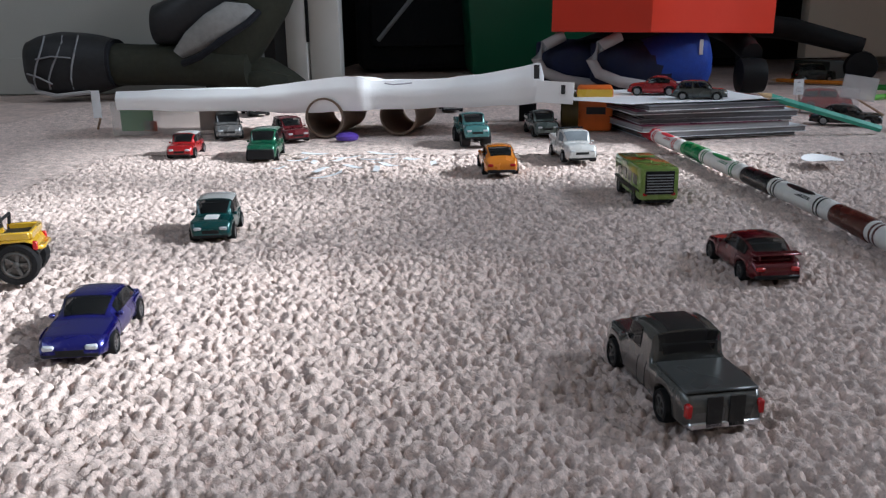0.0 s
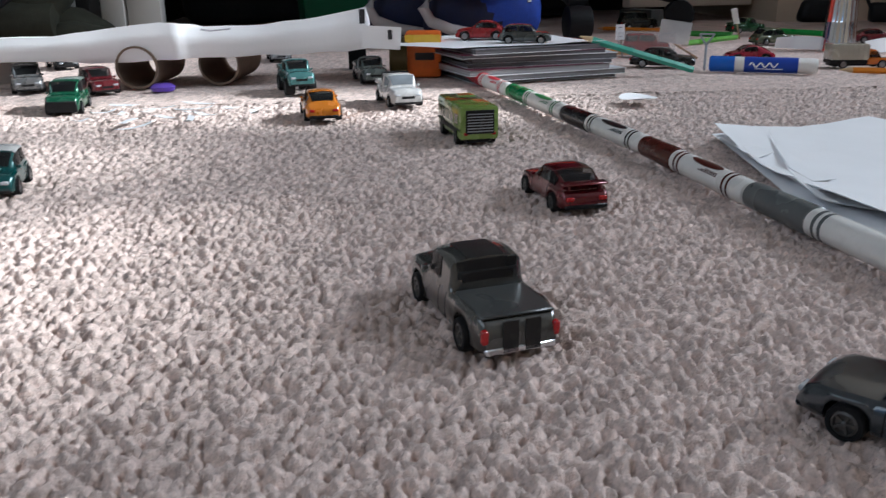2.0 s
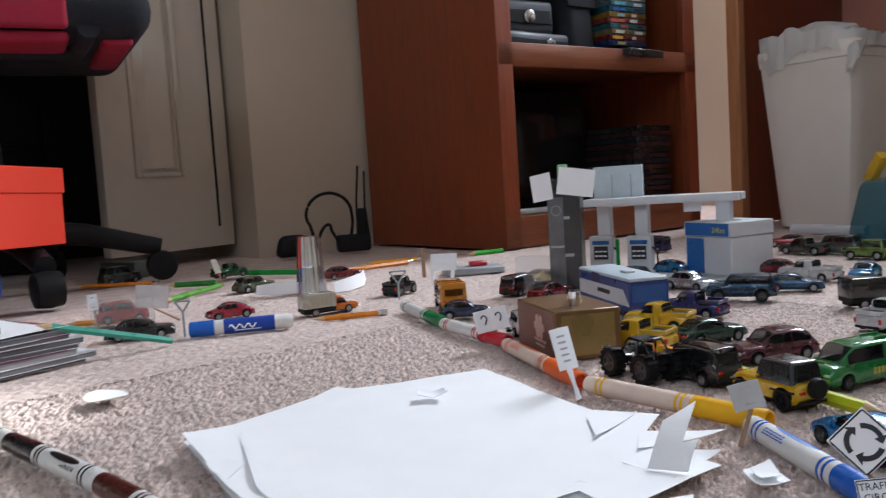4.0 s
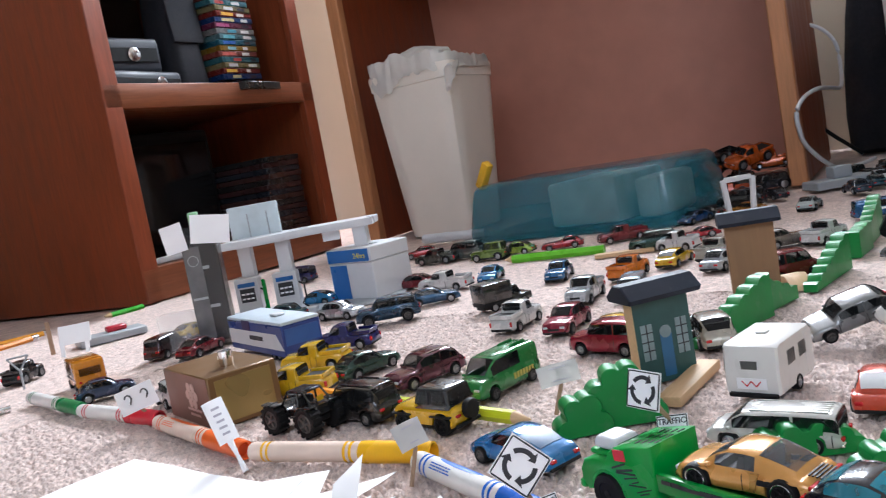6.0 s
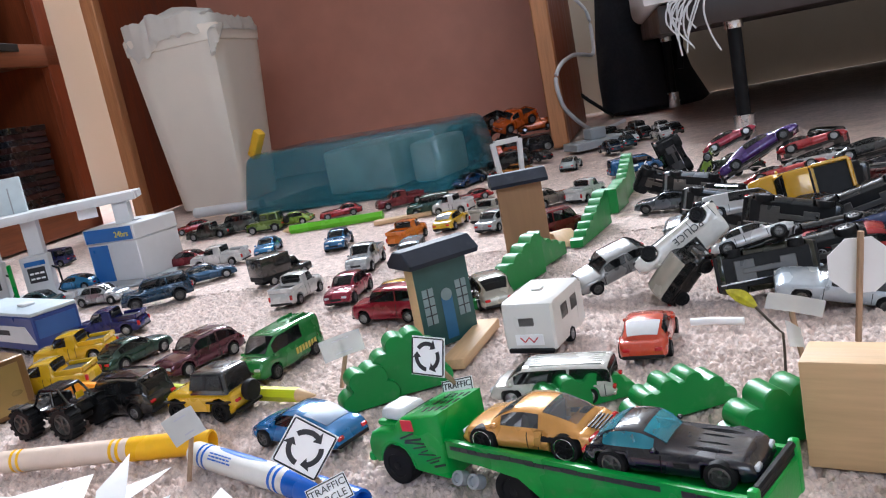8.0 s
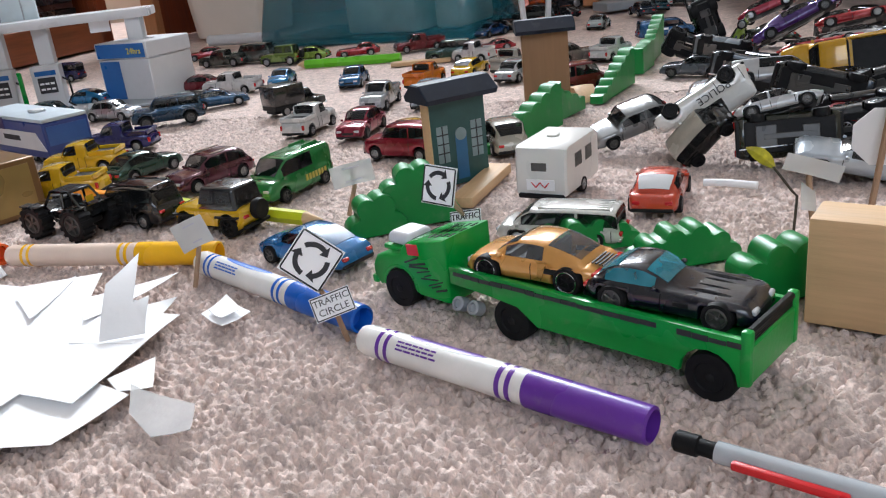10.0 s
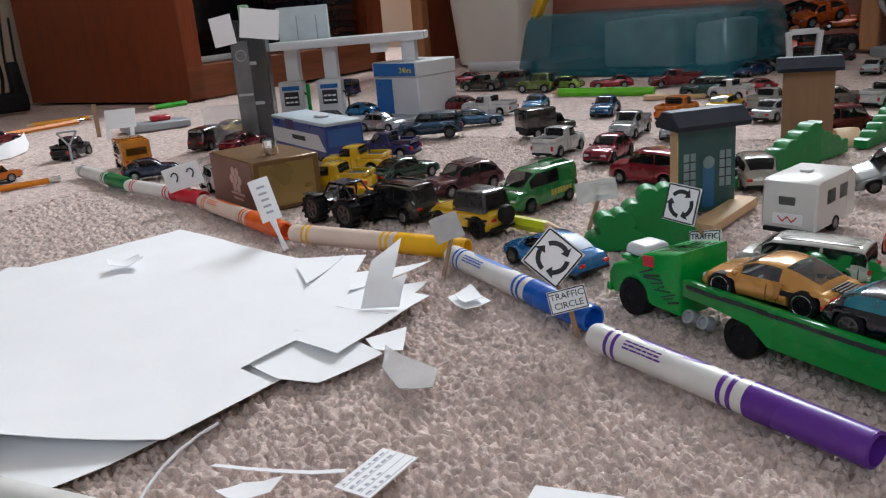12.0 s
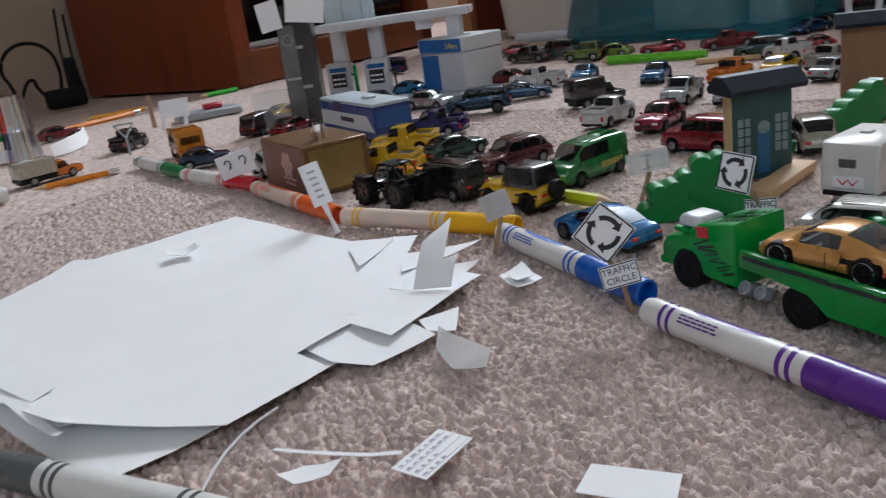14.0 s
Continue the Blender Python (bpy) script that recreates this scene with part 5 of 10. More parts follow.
def marker(a, b, color, cname, cap_first=False, body=None, oval=True, group="markers laid as a road edge", capfrac=0.36, r=0.0070, label=""):
    """A capped marker from a to b; the cap lies at b unless cap_first."""
    a, b = Vector((*a, r)), Vector((*b, r))
    if cap_first:
        a, b = b, a
    L, d = (b - a).length, (b - a).normalized()
    yaw = math.degrees(math.atan2(d.y, d.x))
    t = thing("marker", Matrix.Translation(a) @ pose(0, 0, 0, 0, 0, yaw), label or f"white felt-tip marker with a {cname} cap lying on the carpet", "marker", group)
    turn = Matrix.Rotation(radians(90), 4, "Y")
    k = L * (1 - capfrac)
    part("barrel", lathe([(0.001, 0), (r * 0.62, 0.0003), (r * 0.85, 0.0012), (r * 0.95, 0.004), (r * 0.97, 0.012), (r * 0.97, k)], 28, turn), body or M_BARREL, t)
    cm = plastic("marker_cap_" + cname.replace(" ", "_"), color, 0.28)
    part("cap", lathe([(r * 0.9, k - 0.001), (r * 1.03, k), (r * 1.04, k + 0.003), (r * 0.98, L - 0.004), (r * 0.96, L - 0.0006), (r * 0.8, L), (r * 0.78, L - 0.008), (0.001, L - 0.009)], 28, turn), cm, t, f"{cname} cap")
    for x, w in ((k - 0.012, 0.0022), (k - 0.0075, 0.0022), (0.013, 0.002), (0.0175, 0.002)):
        part("printed_band", lathe([(r * 0.985, x), (r * 0.985, x + w)], 28, turn, closed=False), cm, t)
    if oval:
        # printed oval and lines along the barrel, wrapped on its surface
        def wrapped(x0, x1, a0, a1, lift, material, round_ends=True, name="printed_oval"):
            bm, cols = bmesh.new(), []
            for i in range(13):
                u = i / 12
                half = math.sqrt(max(0.0, 1 - (2 * u - 1) ** 2)) if round_ends else 1
                mid = (a0 + a1) / 2
                col = []
                for jn in range(5):
                    ang = mid + (a1 - a0) / 2 * half * (jn / 2 - 1)
                    col.append(bm.verts.new((x0 + (x1 - x0) * u, lift * r * math.cos(ang), lift * r * math.sin(ang))))
                cols.append(col)
            for p, q in zip(cols, cols[1:]):
                for jn in range(4):
                    bm.faces.new((p[jn], p[jn + 1], q[jn + 1], q[jn]))
            bmesh.ops.remove_doubles(bm, verts=bm.verts[:], dist=1e-6)
            part(name, bm, material, t)
        wrapped(0.026, k - 0.02, 0.9, 1.75, 0.985, cm)
        for q in range(3):
            x = 0.024
            wr = random.Random(q)
            while x < 0.044:
                w = 0.0018 + 0.0022 * wr.random()
                wrapped(x, x + w, 2.05 + q * 0.24, 2.17 + q * 0.24, 0.985, cm, False, "printed_line")
                x += w + 0.0005
            wrapped(0.026, 0.046 - 0.003 * q, 0.45 + q * 0.12, 0.52 + q * 0.12, 0.985, cm, False, "printed_line")
    return t


LEFT = [((0.175, 0.925), (0.1935, 0.796), (0.6, 0.02, 0.04), "red"), ((0.195, 0.794), (0.2125, 0.657), (0.01, 0.2, 0.06), "green"),
        ((0.213, 0.655), (0.2315, 0.521), (0.012, 0.012, 0.013), "black"), ((0.231, 0.52), (0.2415, 0.395), (0.08, 0.018, 0.012), "brown"),
        ((0.242, 0.394), (0.256, 0.256), (0.12, 0.13, 0.13), "grey"), ((0.253, 0.25), (0.2605, 0.113), (0.75, 0.03, 0.2), "pink")]
for a, b, color, cname in LEFT:
    marker(a, b, color, cname, cap_first=True, oval=cname not in ("grey", "pink"))
RIGHT = [((0.713, 0.884), (0.664, 0.745), (0.02, 0.3, 0.07), "green", M_BARREL), ((0.66, 0.742), (0.631, 0.61), (0.7, 0.015, 0.02), "red", M_BARREL),
         ((0.622, 0.603), (0.558, 0.456), (0.85, 0.14, 0.02), "orange", M_BARRELP), ((0.556, 0.449), (0.553, 0.304), (0.9, 0.48, 0.01), "yellow", M_BARRELP),
         ((0.54, 0.309), (0.465, 0.19), (0.01, 0.12, 0.55), "blue", M_BARREL), ((0.447, 0.184), (0.385, 0.065), (0.12, 0.03, 0.3), "violet", M_BARREL)]
for a, b, color, cname, body in RIGHT:
    marker(a, b, color, cname, body=body, oval=cname not in ("yellow", "green", "red"))


def dry_marker():
    a, ang = Vector((0.465, 0.966, 0.009)), -27
    t = thing("marker", Matrix.Translation(a) @ pose(0, 0, 0, 0, 0, ang), "blue dry-erase marker with a white cap end", "marker")
    turn, r = Matrix.Rotation(radians(90), 4, "Y"), 0.009
    blue = plastic("marker_cap_blue", (0.01, 0.12, 0.55), 0.28)
    part("cap", lathe([(r * 0.8, 0), (r, 0.002), (r, 0.0285)], 24, turn), blue, t)
    part("barrel", lathe([(r * 0.97, 0.0285), (r * 0.97, 0.114), (r * 0.8, 0.118)], 24, turn), M_BARREL, t)
    part("label_wrap", lathe([(r * 0.99, 0.039), (r * 0.99, 0.097)], 24, turn, closed=False), mat("deep_blue_label", (0.01, 0.05, 0.36), rough=0.35, scale=80), t)
    wave = [(0.045 + 0.0019 * k, -r * 0.99, 0.0005 + 0.0026 * math.sin(k * 1.25)) for k in range(17)]
    part("printed_scribble", tube(wave, 0.0009, 6), M_PAPER, t, "white printed scribble")
    part("printed_line", box(0.03, 0.0004, 0.0008, (0.066, -r * 0.985, -0.0042)), M_PAPER, t)


dry_marker()


def pencil(a, b, color, cname, r=0.0036, ferrule=True):
    a, b = Vector(a), Vector(b)
    L = (b - a).length
    q = (b - a).to_track_quat("Z", "Y").to_matrix().to_4x4()
    t = thing("pencil", Matrix.Translation(a) @ q, f"{cname} wooden pencil lying on the carpet", "pencil")
    cm = plastic("pencil_" + cname.replace(" ", "_"), color, 0.3)
    part("shaft", lathe([(r, 0.014), (r, L - (0.012 if ferrule else 0))], 6), cm, t, smooth=20)
    part("point", lathe([(0.0006, 0.0), (r * 0.98, 0.014)], 10), M_WOOD, t)
    if ferrule:
        part("ferrule", lathe([(r * 1.02, L - 0.012), (r * 1.02, L)], 12), M_CHROME, t)
    return t


pencil((0.605, 0.926, 0.003), (0.688, 0.886, 0.003), (0.72, 0.24, 0.02), "orange")
pencil((0.2955, 0.925, 0.0462), (0.433, 0.938, 0.0055), (0.05, 0.33, 0.24), "teal green", 0.0042, ferrule=False)
pencil((0.65, 1.512, 0.004), (0.715, 1.45, 0.004), (0.03, 0.22, 0.03), "dark green", 0.0055, False)
pencil((0.81, 1.58, 0.004), (0.88, 1.44, 0.004), (0.02, 0.3, 0.05), "green", 0.0055, False)
pencil((0.91, 1.36, 0.004), (1.09, 1.36, 0.004), (0.72, 0.24, 0.02), "orange", 0.005)
pencil((1.022, 1.43, 0.004), (1.13, 1.375, 0.004), (0.7, 0.3, 0.03), "yellow orange", 0.005)
pencil((1.23, 1.35, 0.004), (1.31, 1.33, 0.004), (0.05, 0.4, 0.03), "bright green", 0.0055, False)
pencil((0.542, 1.69, 0.004), (0.66, 1.58, 0.004), (0.6, 0.22, 0.02), "dull orange", 0.004)
pencil((0.563, 1.298, 0.004), (0.70, 1.40, 0.004), (0.12, 0.36, 0.04), "mid green", 0.0045, False)
pencil((0.395, 1.205, 0.004), (0.47, 1.14, 0.004), (0.7, 0.3, 0.03), "amber", 0.004)
pencil((1.345, 0.565, 0.006), (1.34, 0.4, 0.006), (0.16, 0.55, 0.03), "lime green", 0.007, False)
pencil((0.612, 0.262, 0.005), (0.672, 0.43, 0.005), (0.55, 0.62, 0.02), "yellow-green", 0.0048, False)
pencil((0.727, 0.59, 0.005), (0.673, 0.435, 0.005), (0.85, 0.3, 0.015), "yellow-orange", 0.0048, False)


def mechanical_pencil():
    a, b = Vector((0.3815, 0.0585, 0.0045)), Vector((0.3165, -0.076, 0.0045))
    q = (b - a).to_track_quat("Z", "Y").to_matrix().to_4x4()
    t = thing("mechanical_pencil", Matrix.Translation(a) @ q, "grey mechanical pencil with black end and red clip", "pencil")
    part("end_cap", lathe([(0.0026, 0), (0.0036, 0.001), (0.0036, 0.008), (0.0028, 0.0085), (0.0028, 0.014)], 18), M_BLACK, t)
    part("barrel", lathe([(0.0036, 0.014), (0.0036, 0.13), (0.0014, 0.142)], 18), mat("grey_clear_barrel", (0.42, 0.45, 0.48), rough=0.15, scale=60, coat=0.5), t)
    part("clip", box(0.0028, 0.003, 0.034, (-0.0043, 0, 0.02), 0.001, 2), plastic("red_clip", (0.6, 0.015, 0.02)), t, "red clip")
    part("clip_bridge", box(0.003, 0.0026, 0.004, (-0.003, 0, 0.02), 0.0008, 1), plastic("red_clip", (0.6, 0.015, 0.02)), t)


mechanical_pencil()


# ---- paper ----
def sheet(name, outline, z, label, material=None, curl=0.004, seed=1, category="paper", thick=0.0003, seglen=0.012, warp=None, rot=None, at=None, group=""):
    """A cut sheet with uneven lie: a triangulated outline, gently buckled."""
    bm = bmesh.new()
    vs = []
    n = len(outline)
    for i, (x, y) in enumerate(outline):
        x2, y2 = outline[(i + 1) % n]
        k = max(1, int(math.hypot(x2 - x, y2 - y) / seglen))
        for j in range(k):
            vs.append(bm.verts.new((x + (x2 - x) * j / k, y + (y2 - y) * j / k, 0)))
    edges = [bm.edges.new((vs[i], vs[(i + 1) % len(vs)])) for i in range(len(vs))]
    bmesh.ops.triangle_fill(bm, edges=edges, use_beauty=True)
    for _ in range(2):
        long = [e for e in bm.edges if e.calc_length() > seglen * 1.6]
        if long:
            bmesh.ops.subdivide_edges(bm, edges=long, cuts=1, use_grid_fill=False)
            bmesh.ops.triangulate(bm, faces=bm.faces[:])
    cx, cy = sum(p[0] for p in outline) / n, sum(p[1] for p in outline) / n
    far = max(math.hypot(p[0] - cx, p[1] - cy) for p in outline)
    for v in bm.verts:
        k = math.hypot(v.co.x - cx, v.co.y - cy) / far
        v.co.z = curl * (k ** 3) * (0.5 + noise.noise(Vector((v.co.x * 9 + seed, v.co.y * 9, seed)))) + 0.0012 * noise.noise(Vector((v.co.x * 25, v.co.y * 25, seed * 3.1)))
        if warp:
            v.co.z += warp(v.co.x, v.co.y)
    top = bm.faces[:]
    res = bmesh.ops.extrude_face_region(bm, geom=top)
    for v in [g for g in res["geom"] if isinstance(g, bmesh.types.BMVert)]:
        v.co.z += thick
    m = at if at is not None else pose(0, 0, z)
    return solid(name, bm, material or M_PAPER, m, label, category, group)


STACK = [(0.29, 0.553), (0.361, 0.562), (0.43, 0.594), (0.45, 0.548), (0.537, 0.541), (0.507, 0.406), (0.525, 0.363), (0.478, 0.342), (0.471, 0.285),
         (0.431, 0.287), (0.39, 0.288), (0.397, 0.318), (0.361, 0.321), (0.355, 0.297), (0.3, 0.304), (0.269, 0.367), (0.277, 0.427)]


def lift_near(x, y):
    """The near left corner and edge curl up from the carpet."""
    k = max(0.0, 1 - math.hypot(x - 0.269, y - 0.367) / 0.09)
    j = max(0.0, 1 - math.hypot(x - 0.29, y - 0.553) / 0.1)
    return 0.006 * k * k + 0.006 * j * j


sheet("paper_sheet", [(0.298, 0.573), (0.254, 0.329), (0.284, 0.317), (0.364, 0.303), (0.46, 0.3), (0.53, 0.53), (0.42, 0.6)], 0.0022, "white sheet of paper at the bottom of the pile", curl=0.002, seed=2, group="pile of cut paper")
sheet("paper_sheet", [(0.275, 0.38), (0.292, 0.552), (0.43, 0.597), (0.545, 0.55), (0.515, 0.42), (0.49, 0.32), (0.407, 0.326), (0.37, 0.33), (0.33, 0.32)], 0.0044, "white sheet of paper in the pile, slightly turned", curl=0.003, seed=3, group="pile of cut paper")
sheet("paper_sheet", STACK, 0.0066, "large white cut paper sheet with ragged edges on the pile", curl=0.003, seed=5, warp=lift_near, group="pile of cut paper")
for pts, z, lab in (
    ([(0.46, 0.33), (0.52, 0.312), (0.49, 0.352)], 0.0075, "pointed white paper offcut on the pile"),
    ([(0.46, 0.36), (0.517, 0.374), (0.49, 0.392)], 0.0085, "pointed white paper offcut on the pile"),
    ([(0.44, 0.292), (0.492, 0.298), (0.474, 0.322), (0.44, 0.325)], 0.0062, "white paper offcut on the pile"),
    ([(0.407, 0.326), (0.37, 0.33), (0.364, 0.303), (0.368, 0.283), (0.401, 0.27), (0.412, 0.295)], 0.0034, "creased white paper tab beside the pile"),
    ([(0.413, 0.288), (0.432, 0.276), (0.406, 0.262), (0.404, 0.277)], 0.0045, "white paper scrap beside the pile"),
    ([(0.452, 0.52), (0.468, 0.508), (0.46, 0.494), (0.444, 0.508)], 0.0088, "small curled white paper scrap on the pile")):
    sheet("paper_scrap", pts, z, lab, curl=0.006, seed=int(pts[0][0] * 1000), thick=0.00025, seglen=0.008, group="paper scraps")


for pts, z in (
    ([(0.2906, 0.5355), (0.2987, 0.4836), (0.2802, 0.4667), (0.28, 0.4874)], 0.0082),
    ([(0.2792, 0.4856), (0.2806, 0.4646), (0.2813, 0.4289), (0.2759, 0.4154), (0.2737, 0.4322)], 0.0086),
    ([(0.3197, 0.5322), (0.291, 0.4281), (0.2979, 0.4266), (0.2944, 0.4085), (0.2811, 0.4068), (0.2848, 0.4413)], 0.0090),
    ([(0.2764, 0.4276), (0.2789, 0.408), (0.2669, 0.3612), (0.2635, 0.3615), (0.2718, 0.4034)], 0.0094),
):
    sheet("paper_scrap", pts, z, "narrow white paper sliver on the pile", curl=0.0045, seed=int(pts[0][1] * 1000), thick=0.00025, seglen=0.008, group="paper scraps")


def upright_flap():
    """A cut flap standing up from the pile, with a notched edge."""
    bm = bmesh.new()
    outline = [(0.0088, 0.0), (0.0075, 0.009), (0.0062, 0.0185), (-0.0015, 0.0225), (-0.0085, 0.0265), (-0.0078, 0.0185), (-0.0068, 0.0115), (-0.0145, 0.0135), (-0.0128, 0.006), (-0.012, 0.0005)]
    bm.faces.new([bm.verts.new((0.72 * z + 30 * z * z - 9 * y * y, y, z)) for y, z in outline])
    bmesh.ops.triangulate(bm, faces=bm.faces[:])
    r = bmesh.ops.extrude_face_region(bm, geom=bm.faces[:])
    for v in [g for g in r["geom"] if isinstance(g, bmesh.types.BMVert)]:
        v.co.x += 0.0003
    solid("paper_scrap", bm, M_PAPER, pose(0.444, 0.301, 0.008, 0, 0, 22), "thin white paper flap standing up from the pile", "paper", "paper scraps")


upright_flap()
sheet("paper_scrap", [(0.405, 0.271), (0.396, 0.238), (0.376, 0.229), (0.372, 0.243), (0.388, 0.262)], 0.004, "crumpled translucent paper scrap on the carpet", M_FILM, curl=0.016, seed=9, seglen=0.006, group="paper scraps")
sheet("paper_scrap", [(0.4768, 0.2772), (0.4948, 0.2719), (0.4782, 0.2516), (0.4617, 0.2583)], 0.0035, "white folded paper square on the carpet", curl=0.004, seed=4, seglen=0.01, group="paper scraps")
sheet("paper_scrap", [(0.4775, 0.273), (0.489, 0.269), (0.4775, 0.2555), (0.4655, 0.26)], 0.0055, "small white paper layer on the folded square", curl=0.003, seed=6, seglen=0.01, group="paper scraps")
sheet("paper_strip", [(0.2935, 0.274), (0.2955, 0.2735), (0.3105, 0.2265), (0.3085, 0.2255)], 0.005, "narrow white paper strip on the carpet", curl=0.002, seed=7, group="paper scraps")
sheet("paper_scrap", [(0.283, 0.262), (0.292, 0.2575), (0.299, 0.245), (0.291, 0.2445), (0.282, 0.253)], 0.0035, "leaf-shaped white paper offcut on the carpet", curl=0.003, seed=8, seglen=0.006, group="paper scraps")
sheet("paper_scrap", [(0.313, 0.162), (0.329, 0.163), (0.333, 0.134), (0.316, 0.131)], 0.0035, "blank white paper card on the carpet", curl=0.002, seed=11, group="paper scraps")
sheet("paper_disc", [(0.300 + 0.0165 * math.cos(k * math.pi / 10), 0.738 + 0.022 * math.sin(k * math.pi / 10)) for k in range(20)], 0.004, "white oval paper disc on the carpet", curl=0.003, seed=12, group="paper scraps")
for k in range(16):
    a, rr = k * 2.4, 0.018 + 0.004 * k
    x, y = -0.115 + rr * math.cos(a) * 1.1, 0.735 + rr * math.sin(a) * 0.8
    w, h, th = 0.008 + 0.003 * (k % 4), 0.0022 + 0.001 * (k % 3), k * 1.1
    c, s = math.cos(th), math.sin(th)
    sheet("paper_scrap", [(x + c * u * w - s * v * h, y + s * u * w + c * v * h) for u, v in ((-1, -1), (1, -0.7), (0.9, 1), (-0.8, 0.8))], 0.003 + 0.0004 * (k % 3), "small white paper snipping on the carpet", M_PAPER2, curl=0.004, seed=20 + k, seglen=0.006, group="paper snippings")


def thread():
    pts = [(0.262, 0.28, 0.003), (0.276, 0.288, 0.003), (0.288, 0.2935, 0.003), (0.3, 0.297, 0.003), (0.312, 0.2985, 0.003), (0.322, 0.298, 0.003)]
    solid("thread", tube(pts, 0.0006, 6), M_PAPER2, pose(0, 0, 0.001), "thin white curved strip on the carpet", "thread")


thread()


def note_card():
    c = thing("note_card", pose(0.316, 0.2175, 0.0035, 0, 0, -4), "white paper card with rows of faint handwriting", "card")
    part("card", box(0.028, 0.0155, 0.0005, (0, 0, 0)), M_PAPER, c)
    rng = random.Random(4)
    for row in range(4):
        part("ruled_line", box(0.026, 0.0002, 0.0001, (0, 0.0043 - 0.0036 * row, 0.00052)), M_INK2, c)
        for k in range(7 if row < 2 else 4):
            part("writing_bar", box(0.001 + 0.0016 * rng.random(), 0.0007 + 0.0006 * rng.random(), 0.00012, (-0.0115 + 0.0036 * k, 0.0054 - 0.0036 * row, 0.00052), rot=Matrix.Rotation(radians(rng.uniform(-8, 8)), 4, "Z")), M_INK2, c)


note_card()


# ---- signs on sticks ----
def arrow_ring(parent, m, R=0.0095, material=None):
    """Three curved arrows chasing round a circle."""
    for k in range(3):
        bm = bmesh.new()
        a0, a1 = radians(120 * k + 22), radians(120 * k + 100)
        cols = []
        for i in range(9):
            a = a0 + (a1 - a0) * i / 8
            cols.append([bm.verts.new((q * math.cos(a), q * math.sin(a), 0)) for q in (R * 0.78, R * 1.08)])
        for p, q in zip(cols, cols[1:]):
            bm.faces.new((p[0], p[1], q[1], q[0]))
        tip = a0 - radians(26)
        bm.faces.new([bm.verts.new(v) for v in ((R * 0.55 * math.cos(a0), R * 0.55 * math.sin(a0), 0), (R * 1.32 * math.cos(a0), R * 1.32 * math.sin(a0), 0), (R * 0.93 * math.cos(tip), R * 0.93 * math.sin(tip), 0))])
        r = bmesh.ops.extrude_face_region(bm, geom=bm.faces[:])
        for v in [g for g in r["geom"] if isinstance(g, bmesh.types.BMVert)]:
            v.co.z += 0.0002
        part("printed_arrow", bm, M_INK, parent, at=m)


def facing(x, y, z, to, roll=0, lean=0):
    """A plate pose: +z looks at the compass heading 'to' (degrees), +y is up."""
    return Matrix.Translation((x, y, z)) @ Matrix.Rotation(radians(to + 90), 4, "Z") @ Matrix.Rotation(radians(90 - lean), 4, "X") @ Matrix.Rotation(radians(roll), 4, "Z")


def circle_sign(cx, cy, cz, to, foot, size, label, text=True, tplace=(0, 0, 0), lean=14, tscale=0.66, roll=0):
    s = thing("road_sign", Matrix(), label, "sign", "paper road signs")
    m = facing(cx, cy, cz, to, roll, lean)
    back = m @ Matrix.Translation((0, 0, -0.0008))
    part("sign_border", box(size * 1.0, size * 1.0, 0.0005, bevel=size * 0.06, seg=2, rot=None), M_INK, s, at=m @ Matrix.Rotation(radians(45), 4, "Z") @ Matrix.Translation((0, 0, -0.0003)))
    part("sign_plate", box(size * 1.05, size * 1.05, 0.0004), M_PAPER, s, at=m @ Matrix.Rotation(radians(45), 4, "Z") @ Matrix.Translation((0, 0, -0.0006)))
    part("sign_face", box(size * 0.93, size * 0.93, 0.0004), M_PAPER, s, at=m @ Matrix.Rotation(radians(45), 4, "Z") @ Matrix.Translation((0, 0, 0.0)))
    arrow_ring(s, m @ Matrix.Translation((0, 0, 0.0005)), size * 0.37)
    away = m.to_3x3() @ Vector((0, 0, -0.0028))
    via = [Vector(tplace) + away] if text else []
    part("stick", tube([Vector(foot)] + via + [m @ Vector((0, -size * 0.62, -0.003)), m @ Vector((0, size * 0.2, -0.0026))], 0.0014, 6), M_STICK, s, "thin brown wooden stick")
    if text:
        k = tscale
        tm = facing(*tplace, to, 12, lean + 8)
        part("text_plate", box(0.027 * k, 0.0165 * k, 0.0005), M_PAPER, s, at=tm)
        for yy in (0.0074, -0.0074):
            part("plate_border", box(0.0255 * k, 0.0005, 0.0002), M_INK, s, at=tm @ Matrix.Translation((0, yy * k, 0.0005)))
        for xx in (0.0127, -0.0127):
            part("plate_border", box(0.0005, 0.0148 * k, 0.0002), M_INK, s, at=tm @ Matrix.Translation((xx * k, 0, 0.0005)))
        lettering("TRAFFIC", 0.0064 * k, M_INK, s, tm @ Matrix.Translation((0, 0.0033 * k, 0.0007)))
        lettering("CIRCLE", 0.0064 * k, M_INK, s, tm @ Matrix.Translation((0, -0.0033 * k, 0.0007)))
    return s


circle_sign(0.4595, 0.2075, 0.0385, 203, (0.4585, 0.196, 0.0), 0.0205, "white diamond roundabout sign with traffic circle plate on a stick", tplace=(0.4475, 0.196, 0.0228), roll=3)
circle_sign(0.525, 0.163, 0.0505, 158, (0.522, 0.153, 0.0), 0.0185, "white diamond roundabout sign standing behind the transporter cab", tplace=(0.5225, 0.1505, 0.0325), roll=41)


